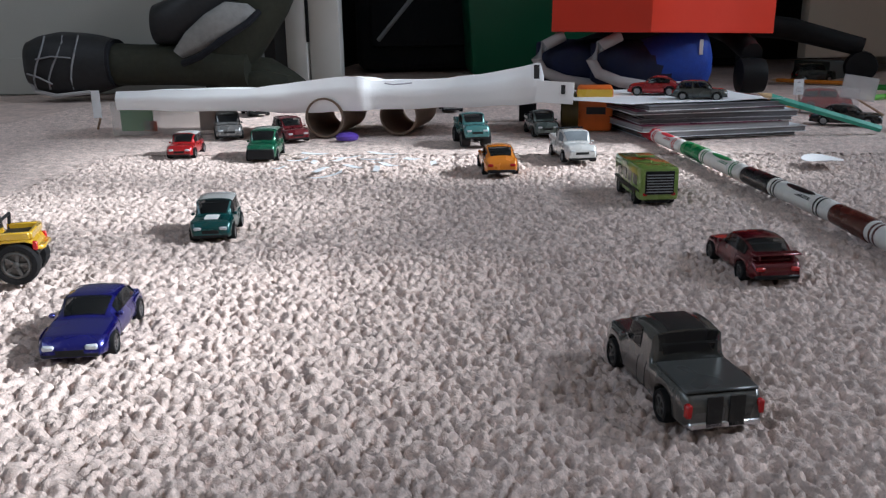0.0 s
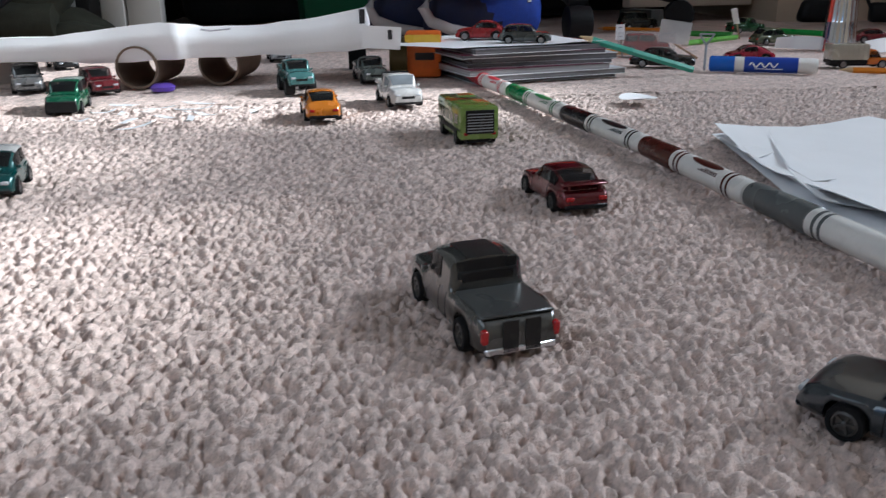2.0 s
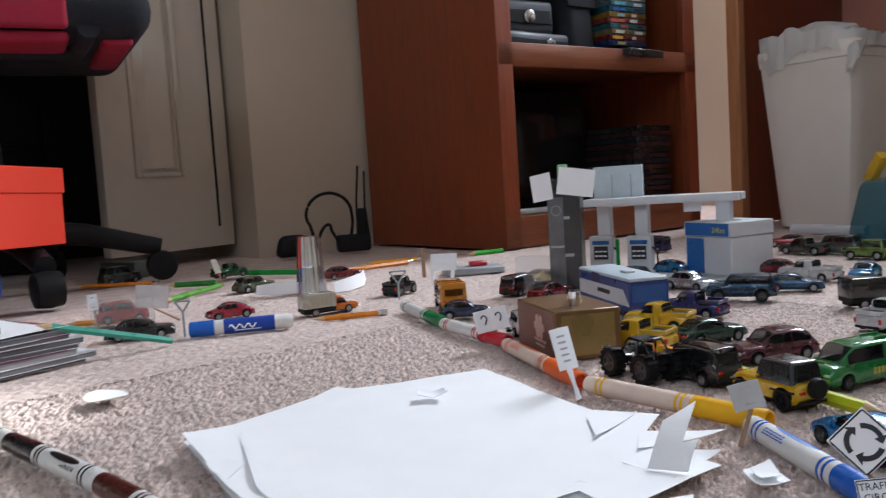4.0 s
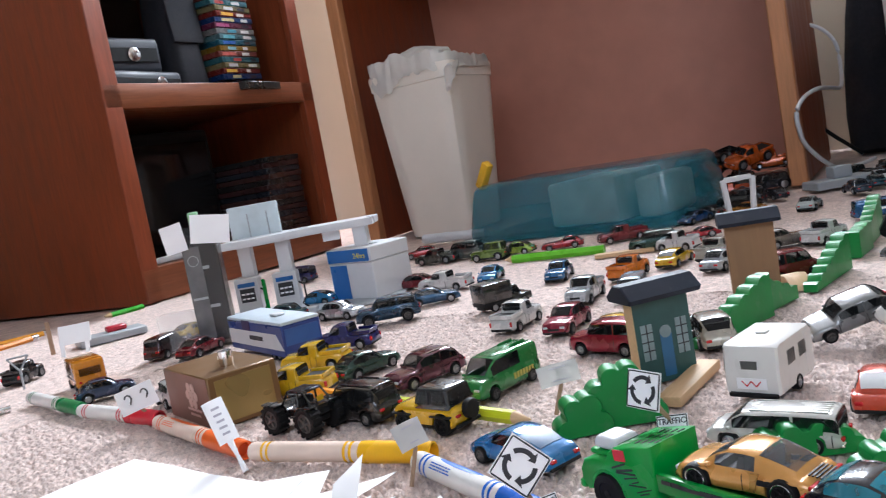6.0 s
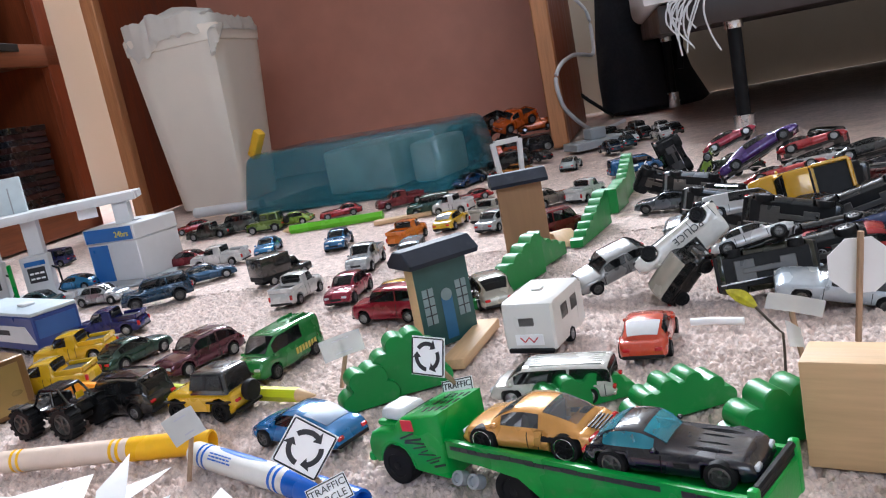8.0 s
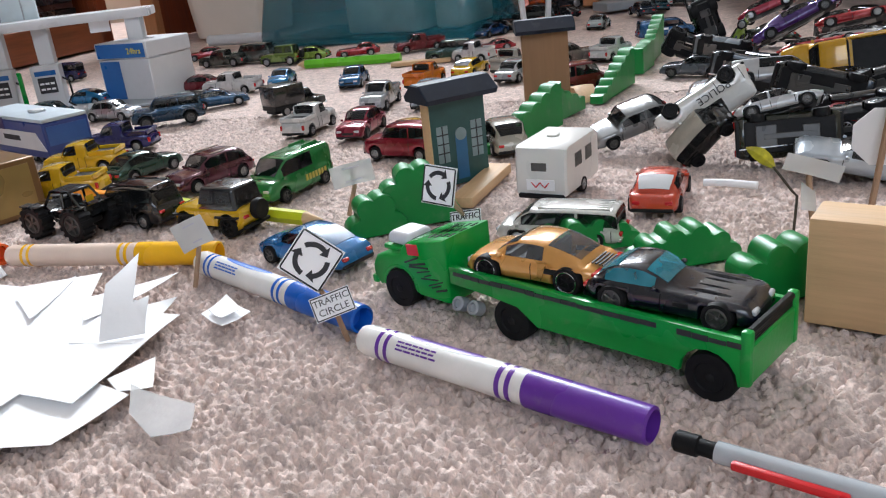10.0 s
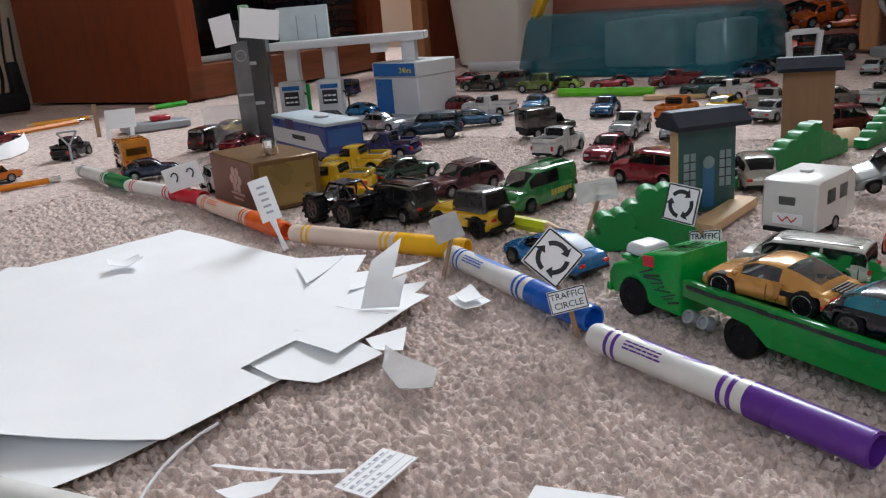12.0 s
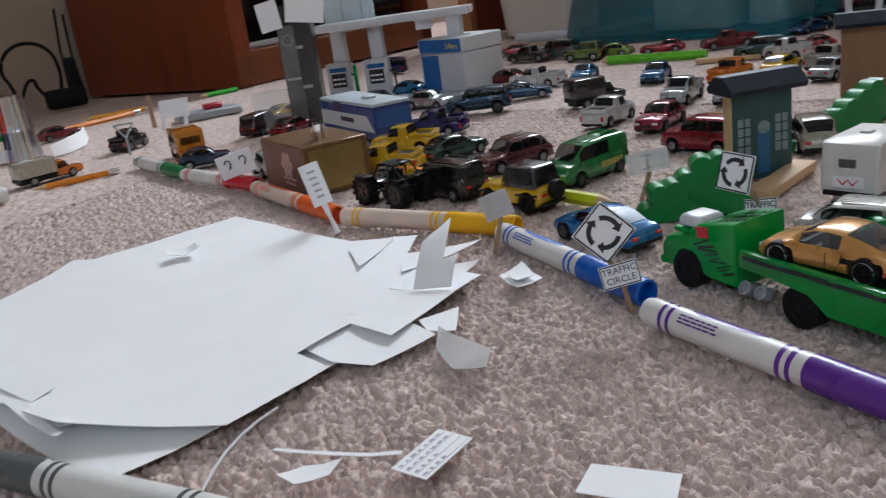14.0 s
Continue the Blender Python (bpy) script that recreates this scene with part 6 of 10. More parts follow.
def plate_sign(mid, right, up, w, h, foot, label, marks=0, material=None, hooks=0, stick=None):
    """A paper plate with its own tilt, glued to the front of a stick."""
    s = thing("paper_sign", Matrix(), label, "sign", "paper road signs")
    u = Vector(right).normalized()
    n = u.cross(Vector(up)).normalized()
    v = n.cross(u)
    m = Matrix.Translation(mid) @ Matrix((u, v, n)).transposed().to_4x4()
    bm = box(w, h, 0.0005)
    bmesh.ops.subdivide_edges(bm, edges=[e for e in bm.edges if abs(e.verts[0].co.x - e.verts[1].co.x) > w * 0.5], cuts=5)
    for p in bm.verts:
        p.co.z += 0.0016 * (2 * p.co.x / w) ** 2
    part("plate", bm, material or M_PAPER, s, at=m)
    rng = random.Random(int(w * 1e4))
    for k in range(marks):
        part("writing_bar", box(w * 0.6 * (0.5 + 0.5 * rng.random()), h * 0.05, 0.0002), M_INK2, s, at=m @ Matrix.Translation((w * 0.04, h * (0.3 - 0.6 * k / max(1, marks - 1)), 0.0006)))
    for k in range(hooks):
        pts = [(w * (-0.22 + 0.44 * k) + h * 0.13 * math.cos(a), h * 0.1 + h * 0.16 * math.sin(a), 0.0012) for a in (2.9, 2.2, 1.4, 0.6, -0.2, -0.9)]
        part("printed_arrow", tube(pts + [(pts[-1][0] - h * 0.06, -h * 0.14, 0.0012)], 0.0007, 5), M_INK, s, at=m)
    top = Vector(mid) - n * 0.0022 + v * h * 0.3
    base = Vector(foot)
    low = Vector(mid) - n * 0.0022 - v * h * 0.5
    part("stick", tube([base, low + (base - low) * 0.05, top], 0.0015 if stick is None else 0.0024, 6), stick or M_STICK, s, "thin brown wooden stick" if stick is None else "rolled white paper stick")
    return s


def flag_sign(foot, top, w, h, to, label, marks=0, roll=0):
    d = Vector(top) - Vector(foot)
    n = Vector((math.cos(radians(to)), math.sin(radians(to)), 0))
    u = d.cross(n).normalized()
    v = (d.normalized() * math.cos(radians(roll)) - u * math.sin(radians(roll)))
    return plate_sign(Vector(top) - d.normalized() * h * 0.4, v.cross(n), v, w, h, foot, label, marks)


plate_sign((0.526, 0.3025, 0.029), (0.010, -0.018, 0.006), (0, 0, 1), 0.0175, 0.0162, (0.519, 0.3035, 0), "grey-white paper sign on a brown stick", 2, mat("grey_white_paper", (0.5, 0.49, 0.47), rough=0.7, var=0.1, scale=60))
plate_sign((0.5375, 0.4535, 0.0362), (0.0095, -0.010, 0.003), (-0.0075, 0.0075, 0.028), 0.0142, 0.031, (0.5385, 0.4415, 0), "white paper strip sign with printed arrows", 5, stick=M_PAPER)
plate_sign((0.628, 0.6285, 0.027), (0.023, -0.021, 0.006), (-0.005, 0.005, 0.0205), 0.032, 0.0215, (0.6391, 0.6186, 0), "white paper sign with two black curved arrows", 0, None, 2)
plate_sign((0.6355, 0.2465, 0.028), (0.009, -0.025, 0.0035), (0, 0, 1), 0.0275, 0.0145, (0.6338, 0.2523, 0), "translucent paper sign with faint writing", 2, M_FILM)
flag_sign((0.714, 1.417, 0), (0.683, 1.38, 0.05), 0.010, 0.036, 240, "narrow white paper marker post", 0)
plate_sign((0.418, 1.16, 0.033), (0.8, -0.6, 0.1), (0.25, 0.1, 1), 0.013, 0.021, (0.424, 1.165, 0), "small cream paper sign with a black mark", 2)


def yield_frame(x, y, to, h, w, label):
    """An open triangle, point down, on a stick."""
    s = thing("road_sign", Matrix(), label, "sign", "paper road signs")
    m = facing(x, y, h, to)
    for a, b in (((-w, 0), (w, 0)), ((w, 0), (0, -1.5 * w)), ((0, -1.5 * w), (-w, 0))):
        part("frame_bar", tube([m @ Vector((*a, 0)), m @ Vector((*b, 0))], 0.0013, 6), M_GREYPL, s)
    part("stick", tube([(x, y, 0), m @ Vector((0, -1.4 * w, 0))], 0.0014, 6), M_GREYPL, s, "grey stick")


yield_frame(0.464, 0.977, 245, 0.042, 0.0085, "open grey triangle sign by the blue marker cap")
yield_frame(0.772, 0.975, 235, 0.040, 0.0115, "open grey triangle sign at the end of the marker road")


def stop_back():
    s = thing("paper_sign", Matrix(), "white octagonal paper sign seen from behind on a brown stick", "sign", "paper road signs")
    m = facing(0.611, -0.0605, 0.042, 170, 0, -6)
    o = [(0.0172 * math.cos(radians(45 * k + 22)), 0.0172 * math.sin(radians(45 * k + 22))) for k in range(8)]
    part("plate", prism(o, 0.0006, "z"), M_PAPER2, s, at=m)
    part("stick", tube([(0.609, -0.0555, 0), (0.606, -0.061, 0.062)], 0.0018, 6), M_STICK, s, "flat brown stick")


stop_back()


# ---- green toy transporter with two cars ----
def arched(outline, x, r, z, up):
    """Points of a wheel arch to splice into a lower edge, running toward larger or smaller x."""
    k = [math.pi * q / 8 for q in range(9)]
    pts = [(x + r * math.cos(a), z + r * math.sin(a)) for a in k]
    return outline + [(px, max(pz, up)) for px, pz in (pts[::-1])]


def plain_wheel(parent, x, y, r, w, side):
    turn = Matrix.Rotation(radians(90), 4, "X")
    t = part("wheel", lathe([(r * 0.5, -w / 2), (r * 0.95, -w / 2), (r, -w * 0.35), (r, w * 0.35), (r * 0.95, w / 2), (r * 0.62, w / 2), (r * 0.58, w * 0.42), (r * 0.2, w * 0.46)], 26, turn),
             M_TYRE, parent, at=Matrix.Translation((x, y, r)) @ (pose(0, 0, 0) if side < 0 else pose(0, 0, 0, 0, 0, 180)))
    part("hub", lathe([(r * 0.2, w * 0.4), (r * 0.2, w * 0.5), (r * 0.12, w * 0.54)], 14, turn), M_BASE, t)


def transporter():
    t = thing("toy_transporter", pose(0.4735, 0.106, -0.0022, 0, 0, 59), "bright green plastic toy car transporter truck", "toy truck")
    g = M_GREENPL
    # cab: hood with a wheel arch, sloped screen, roof rising to the back
    low = arched([(0.045, 0.008), (0.063, 0.008)], 0.077, 0.0112, 0.0098, 0.008)
    hood = low + [(0.0925, 0.008), (0.0965, 0.0125), (0.0965, 0.0185), (0.0935, 0.0235), (0.087, 0.026), (0.0775, 0.0272), (0.0745, 0.0312), (0.0705, 0.0342), (0.062, 0.036), (0.0455, 0.0395)]
    part("cab", prism(hood[::-1], 0.033, "y", 0.0016), g, t, smooth=60)
    part("hood_top", box(0.02, 0.022, 0.003, (0.083, 0, 0.0252), 0.0014, 2), g, t)
    part("roof_fairing", box(0.017, 0.019, 0.0062, (0.082, 0.002, 0.029), 0.0026, 3, top=(0.85, 0.85)), M_WHITEPL, t, "white plastic hood scoop")
    part("front_bumper", box(0.004, 0.034, 0.0045, (0.0955, 0, 0.0085), 0.0012, 2), g, t)
    for s in (1, -1):
        part("side_window", box(0.0075, 0.0008, 0.0055, (0.066, s * 0.0165, 0.0285), 0.0002, 1, rot=Matrix.Rotation(radians(6), 4, "Y")), plastic("red_print", (0.6, 0.02, 0.03)), t, "red printed side window")
        rng = random.Random(5)
        for k in range(9):
            part("printed_slash", box(0.012 * rng.uniform(0.4, 1.1), 0.0005, 0.0005 + 0.0005 * rng.random(), (0.066 - 0.0022 * k + 0.002 * rng.random(), s * 0.0166, 0.0255 - 0.0015 * k), rot=Matrix.Rotation(radians(rng.uniform(4, 24)), 4, "Y")), M_INK, t)
        part("headlight", box(0.002, 0.006, 0.003, (0.0955, s * 0.0105, 0.0195), 0.0006, 1), M_HEAD, t)
        part("fender", tube([(0.077 + 0.0116 * math.cos(a), s * 0.0155, 0.0098 + 0.0116 * math.sin(a)) for a in [math.pi * q / 10 for q in range(11)]], 0.0013, 8), g, t)
    for k in range(4):
        for sy in (-0.008, 0.0, 0.008):
            part("roof_slot", box(0.0014, 0.0046, 0.0005, (0.0605 - 0.0042 * k, sy, 0.0361 + 0.00089 * k), rot=Matrix.Rotation(radians(12), 4, "Y")), M_BASE, t)
    part("windscreen", pane([(0.0772, -0.0135, 0.0285), (0.0772, 0.0135, 0.0285), (0.0714, 0.012, 0.0342), (0.0714, -0.012, 0.0342)]), M_GLASS, t)
    # trailer: a wide tray with deep sides and arches over the rear wheels
    prof = [(0.042, 0.0285), (0.042, 0.0205), (0.022, 0.0195), (0.004, 0.0175), (-0.006, 0.0105), (-0.068, 0.0105)][::-1]
    rear = [(-0.082 + 0.0115 * math.cos(math.pi * q / 8), 0.0098 + 0.0115 * math.sin(math.pi * q / 8)) for q in range(9)]
    prof = [(-0.0955, 0.0285), (-0.0955, 0.0105)] + rear[::-1] + prof
    wide = -0.0022
    half = 0.0194
    part("trailer_floor", box(0.134, 0.037, 0.003, (-0.026, wide, 0.0205), 0.0005, 1), g, t)
    for s in (1, -1):
        y = wide + s * half
        sw = prism(prof, 0.0028, "y", 0.0005)
        sw.transform(Matrix.Translation((0, y, 0)))
        part("trailer_side", sw, g, t, smooth=50)
        rng = random.Random(7)
        x = 0.039
        while x > -0.092:
            w = 0.004 + 0.005 * rng.random()
            if not -0.071 < x - w / 2 < -0.062:
                part("printed_stripe", box(w, 0.0005, 0.0016 + 0.0007 * rng.random(), (x - w / 2, y + s * 0.0015, 0.0245 + 0.0004 * rng.random())), M_INK, t)
            x -= w + 0.0003
        for x in (0.038, 0.029):
            part("silver_tank", lathe([(0.0016, 0), (0.0034, 0.0008), (0.0034, 0.006), (0.0022, 0.0065), (0.002, 0.005)], 16, Matrix.Translation((x, s * 0.0125 + 0.001, 0.0085)) @ Matrix.Rotation(radians(-62 * s), 4, "X")), M_GREYPL, t)
    part("tail_ramp", box(0.003, 0.041, 0.0155, (-0.0955, wide, 0.0105), 0.0008, 1), g, t)
    for s in (1, -1):
        part("tail_post", box(0.004, 0.004, 0.0215, (-0.0955, wide + s * half, 0.0105), 0.0012, 2), g, t)
    part("tail_rail", box(0.003, 0.036, 0.0026, (-0.0955, wide, 0.0292), 0.0008, 1), M_BASE, t)
    for k in range(3):
        part("tail_slat", box(0.0016, 0.036, 0.001, (-0.0955, wide, 0.0262 + 0.001 * k), 0.0003, 1), M_BASE, t)
    for s in (1, -1):
        plain_wheel(t, 0.077, s * 0.0135, 0.0098, 0.009, s)
        for x in (0.008, -0.082):
            plain_wheel(t, x, wide + s * (half - 0.0037), 0.0098, 0.009, s)
    return t


transporter()
tm = pose(0.4735, 0.106, 0.0214, 0, 0, 59)
toy_car("super", (0.9, 0.44, 0.11), 0, 0, 0, "gold metallic toy supercar riding on the transporter", m=tm @ pose(0.0045, -0.002, 0, 0, 0, 7), L=0.064, W=0.03, H=0.0205, rim="black", metal=0.2, r=0.0064, glass=M_CLEARGLASS, extras=("blade", "lip"))
toy_car("long", (0.006, 0.008, 0.018), 0, 0, 0, "glossy blue-black toy sports car with blue glass on the transporter", m=tm @ pose(-0.0585, -0.0025, 0, 0, 0, 186), L=0.067, W=0.03, H=0.0195, rim="dark", glass=M_BLUEGLASS, metal=0.0, r=0.006, extras=("hoodribs",))


# ---- wooden toy town pieces ----
def cloud_outline(w, h, bumps, seed=1):
    """A bush's outline: round lobes along an arch, on a flat foot."""
    rng = random.Random(seed)
    r = 0.5 * (w * 0.5 + h) * 1.25 / bumps
    arch = []
    for k in range(bumps):
        a = math.pi * (0.06 + 0.88 * k / (bumps - 1))
        q = r * rng.uniform(0.92, 1.12)
        arch.append(((w / 2 - r) * math.cos(a), max(q * 0.75, (h - r) * math.sin(a)), q))
    out = []
    for i in range(97):
        a = math.pi * i / 96
        dx, dy = math.cos(a), math.sin(a)
        best = 1 / math.hypot(dx / (w / 2 - r * 0.75), dy / (h - r * 0.75))
        for x, y, q in arch:
            b = x * dx + y * dy
            disc = b * b - (x * x + y * y - q * q)
            if disc > 0:
                best = max(best, b + math.sqrt(disc))
        out.append((best * dx, max(0, best * dy)))
    return out


def wooden_bush(x, y, head, w, h, d, bumps, label, seed=1):
    solid("toy_bush", prism(cloud_outline(w, h, bumps, seed), d, "y", 0.0006), M_GREENWOOD, pose(x, y, 0, 0, 0, head), label, "toy bush", "green wooden bushes")


wooden_bush(0.617, 0.201, -66, 0.054, 0.039, 0.016, 6, "green painted wooden toy bush beside the house", 1)
wooden_bush(0.6, 0.224, -58, 0.036, 0.026, 0.016, 4, "small green wooden toy bush", 2)
wooden_bush(0.567, 0.096, -70, 0.06, 0.018, 0.016, 6, "green wooden toy bush behind the transporter", 3)
wooden_bush(0.545, 0.047, -68, 0.058, 0.021, 0.016, 6, "green wooden toy bush behind the transporter", 4)
wooden_bush(0.505, 0.006, -66, 0.06, 0.027, 0.016, 6, "green wooden toy bush behind the transporter", 5)


def step_tree(x, y, head, L, h0, h1, label, n=7):
    """A wooden tree lying on its edge: a wedge with a scalloped slope."""
    top = []
    for k in range(n):
        for j in range(4):
            u = (k + j / 4) / n
            top.append((u * L, h0 + (h1 - h0) * (k + 0.5) / n + 0.0026 * math.sin(math.pi * (j + 0.5) / 4)))
    solid("toy_tree", prism([(0, 0)] + top + [(L, h1), (L, 0)], 0.013, "y", 0.001), M_GREENWOOD, pose(x, y, 0, 0, 0, head), label, "toy tree", "green scalloped wooden trees")


step_tree(0.775, 0.182, -27, 0.105, 0.004, 0.038, "green scalloped wooden tree standing as a rising ramp")
step_tree(0.93, 0.118, 157, 0.06, 0.008, 0.03, "green scalloped wooden tree sloping down", 4)
step_tree(0.945, 0.103, -17, 0.105, 0.004, 0.038, "green scalloped wooden tree standing as a rising ramp")
step_tree(1.095, 0.063, -14, 0.055, 0.026, 0.03, "green scalloped wooden tree laid flat", 3)
step_tree(1.16, 0.052, -10, 0.1, 0.018, 0.046, "green scalloped wooden tree standing as a rising ramp")


def toy_house(x, y, head, front, label, w=0.06, h=0.062, base=True):
    t = thing("toy_house", pose(x, y, 0, 0, 0, head), label, "toy house", "wooden toy houses")
    part("board", box(w, 0.0115, h, (0, 0, 0), 0.0008, 1), M_WOODX if front else mat("plain_brown_board", (0.27, 0.15, 0.075), rough=0.65, var=0.1, scale=40, stretch=(6, 6, 0.6)), t)
    roof = [(-0.015, 0.0), (0.015, 0.0), (0.017, 0.0035), (0.006, 0.0125), (-0.006, 0.0125), (-0.017, 0.0035)]
    bm = prism(roof, w + 0.012, "x", 0.001)
    bm.transform(Matrix.Translation((0, 0, h - 0.003)))
    part("roof", bm, M_NAVYROOF, t, "navy painted roof block", smooth=20)
    if front:
        f = -0.0059
        part("printed_front", box(w * 0.97, 0.0006, h * 0.97, (0, f, 0.0005)), mat("dark_green_printed_front", (0.025, 0.075, 0.07), rough=0.4, var=0.25, scale=90), t, "dark green printed house front")
        blue, pale = mat("printed_blue_door", (0.03, 0.12, 0.24), rough=0.4, scale=90), mat("printed_pale_window", (0.2, 0.26, 0.27), rough=0.4, scale=90, var=0.3)
        part("door", box(w * 0.2, 0.0005, h * 0.5, (0.001, f - 0.0004, 0.004)), blue, t, "blue printed door")
        part("door_arch", lathe([(w * 0.1, 0), (w * 0.1, 0.0005)], 16, Matrix.Translation((0.001, f - 0.0004, 0.004 + h * 0.5)) @ Matrix.Rotation(radians(90), 4, "X")), pale, t)
        for sx in (-0.3, 0.31):
            part("window_pane", box(w * 0.2, 0.0005, h * 0.4, (w * sx, f - 0.0004, h * 0.28)), pale, t, "pale printed window")
            part("glazing_bar", box(0.0008, 0.0003, h * 0.4, (w * sx, f - 0.0008, h * 0.28)), M_INK, t)
            for q in (0.38, 0.48, 0.58):
                part("glazing_bar", box(w * 0.2, 0.0003, 0.0008, (w * sx, f - 0.0008, h * q)), M_INK, t)
    if base:
        part("base_plank", box(w * 0.98, 0.034, 0.006, (0.004, -0.018, 0.0), 0.0008, 1), M_WOODX, t, "pale wooden base plank")
    return t


toy_house(0.702, 0.191, -48, True, "wooden toy house with printed green front and navy roof", w=0.045, h=0.064, base=False)
solid("wooden_plank", box(0.082, 0.016, 0.007, bevel=0.0008), M_WOODX, pose(0.682, 0.171, 0, 0, 0, -10), "pale wooden plank lying before the toy house", "wooden block")
toy_house(0.952, 0.15, -78, False, "plain brown wooden toy house board with navy roof", w=0.044, h=0.074, base=False)
solid("wooden_ramp", prism([(-0.02, 0), (0.02, 0), (0.012, 0.012), (-0.004, 0.014)], 0.022, "y", 0.001), M_WOODX, pose(0.975, 0.118, 0, 0, 0, 30), "small pale wooden ramp block", "wooden block")
solid("wooden_block", box(0.13, 0.024, 0.046, bevel=0.0012), M_WOODX, pose(0.461, -0.062, 0, 0, 0, 67), "plain pale pine wooden block standing on edge", "wooden block")
solid("wooden_ruler", box(0.085, 0.018, 0.006, bevel=0.0008), M_WOODX, pose(1.3, 0.36, 0, 0, 0, -80), "flat pale wooden piece on the carpet", "wooden block")


def caravan():
    c = thing("toy_caravan", pose(0.674, 0.118, 0, 0, 0, -18), "white plastic toy caravan with red logo panel", "toy caravan")
    wht = mat("ivory_toy_plastic", (0.74, 0.73, 0.7), rough=0.35, var=0.04, scale=60, grime=0.08)
    prof = [(-0.028, 0.005), (-0.029, 0.016), (-0.027, 0.035), (-0.024, 0.0365), (0.024, 0.0365), (0.028, 0.033), (0.029, 0.014), (0.026, 0.005)]
    part("body", prism(prof, 0.035, "y", 0.0014), wht, c)
    part("rear_window", box(0.0006, 0.0105, 0.0065, (-0.0282, 0.001, 0.0195), 0.0002, 1), M_GLASS, c, "black rear window")
    part("logo_panel", box(0.0005, 0.019, 0.007, (-0.0292, 0, 0.0085)), M_PAPER, c)
    for y0, y1, z0, z1 in ((0.006, 0.003, 0.0138, 0.0105), (0.003, 0.0, 0.0105, 0.0138), (0.0, -0.003, 0.0138, 0.0105), (-0.003, -0.006, 0.0105, 0.0138)):
        part("logo_stroke", tube([(-0.0298, y0, z0), (-0.0298, y1, z1)], 0.0004, 5), plastic("red_print", (0.6, 0.02, 0.03)), c)
    part("rear_bumper", box(0.003, 0.031, 0.003, (-0.0285, 0, 0.003), 0.0006, 1), M_BASE, c)
    for x in (-0.008, 0.01):
        part("side_window", box(0.011, 0.0006, 0.009, (x, -0.0176, 0.02), 0.0002, 1), M_GLASS, c)
    part("door_line", box(0.012, 0.0005, 0.026, (0.021, -0.0176, 0.007), 0.0002, 1), wht, c)
    part("roof_vent", box(0.007, 0.007, 0.0016, (0, 0.002, 0.0364), 0.0006, 1), wht, c)
    ty, hub = wheel_mesh(0.0052, 0.005, "chrome")
    for s in (1, -1):
        w = part("wheel", ty, None, c, at=Matrix.Translation((0.0, s * 0.0155, 0.0052)) @ (pose(0, 0, 0) if s < 0 else pose(0, 0, 0, 0, 0, 180)))
        part("rim", hub, None, w)
    part("tow_bar", tube([(0.028, 0, 0.005), (0.042, 0, 0.0055)], 0.0012, 6), M_BASE, c)


caravan()


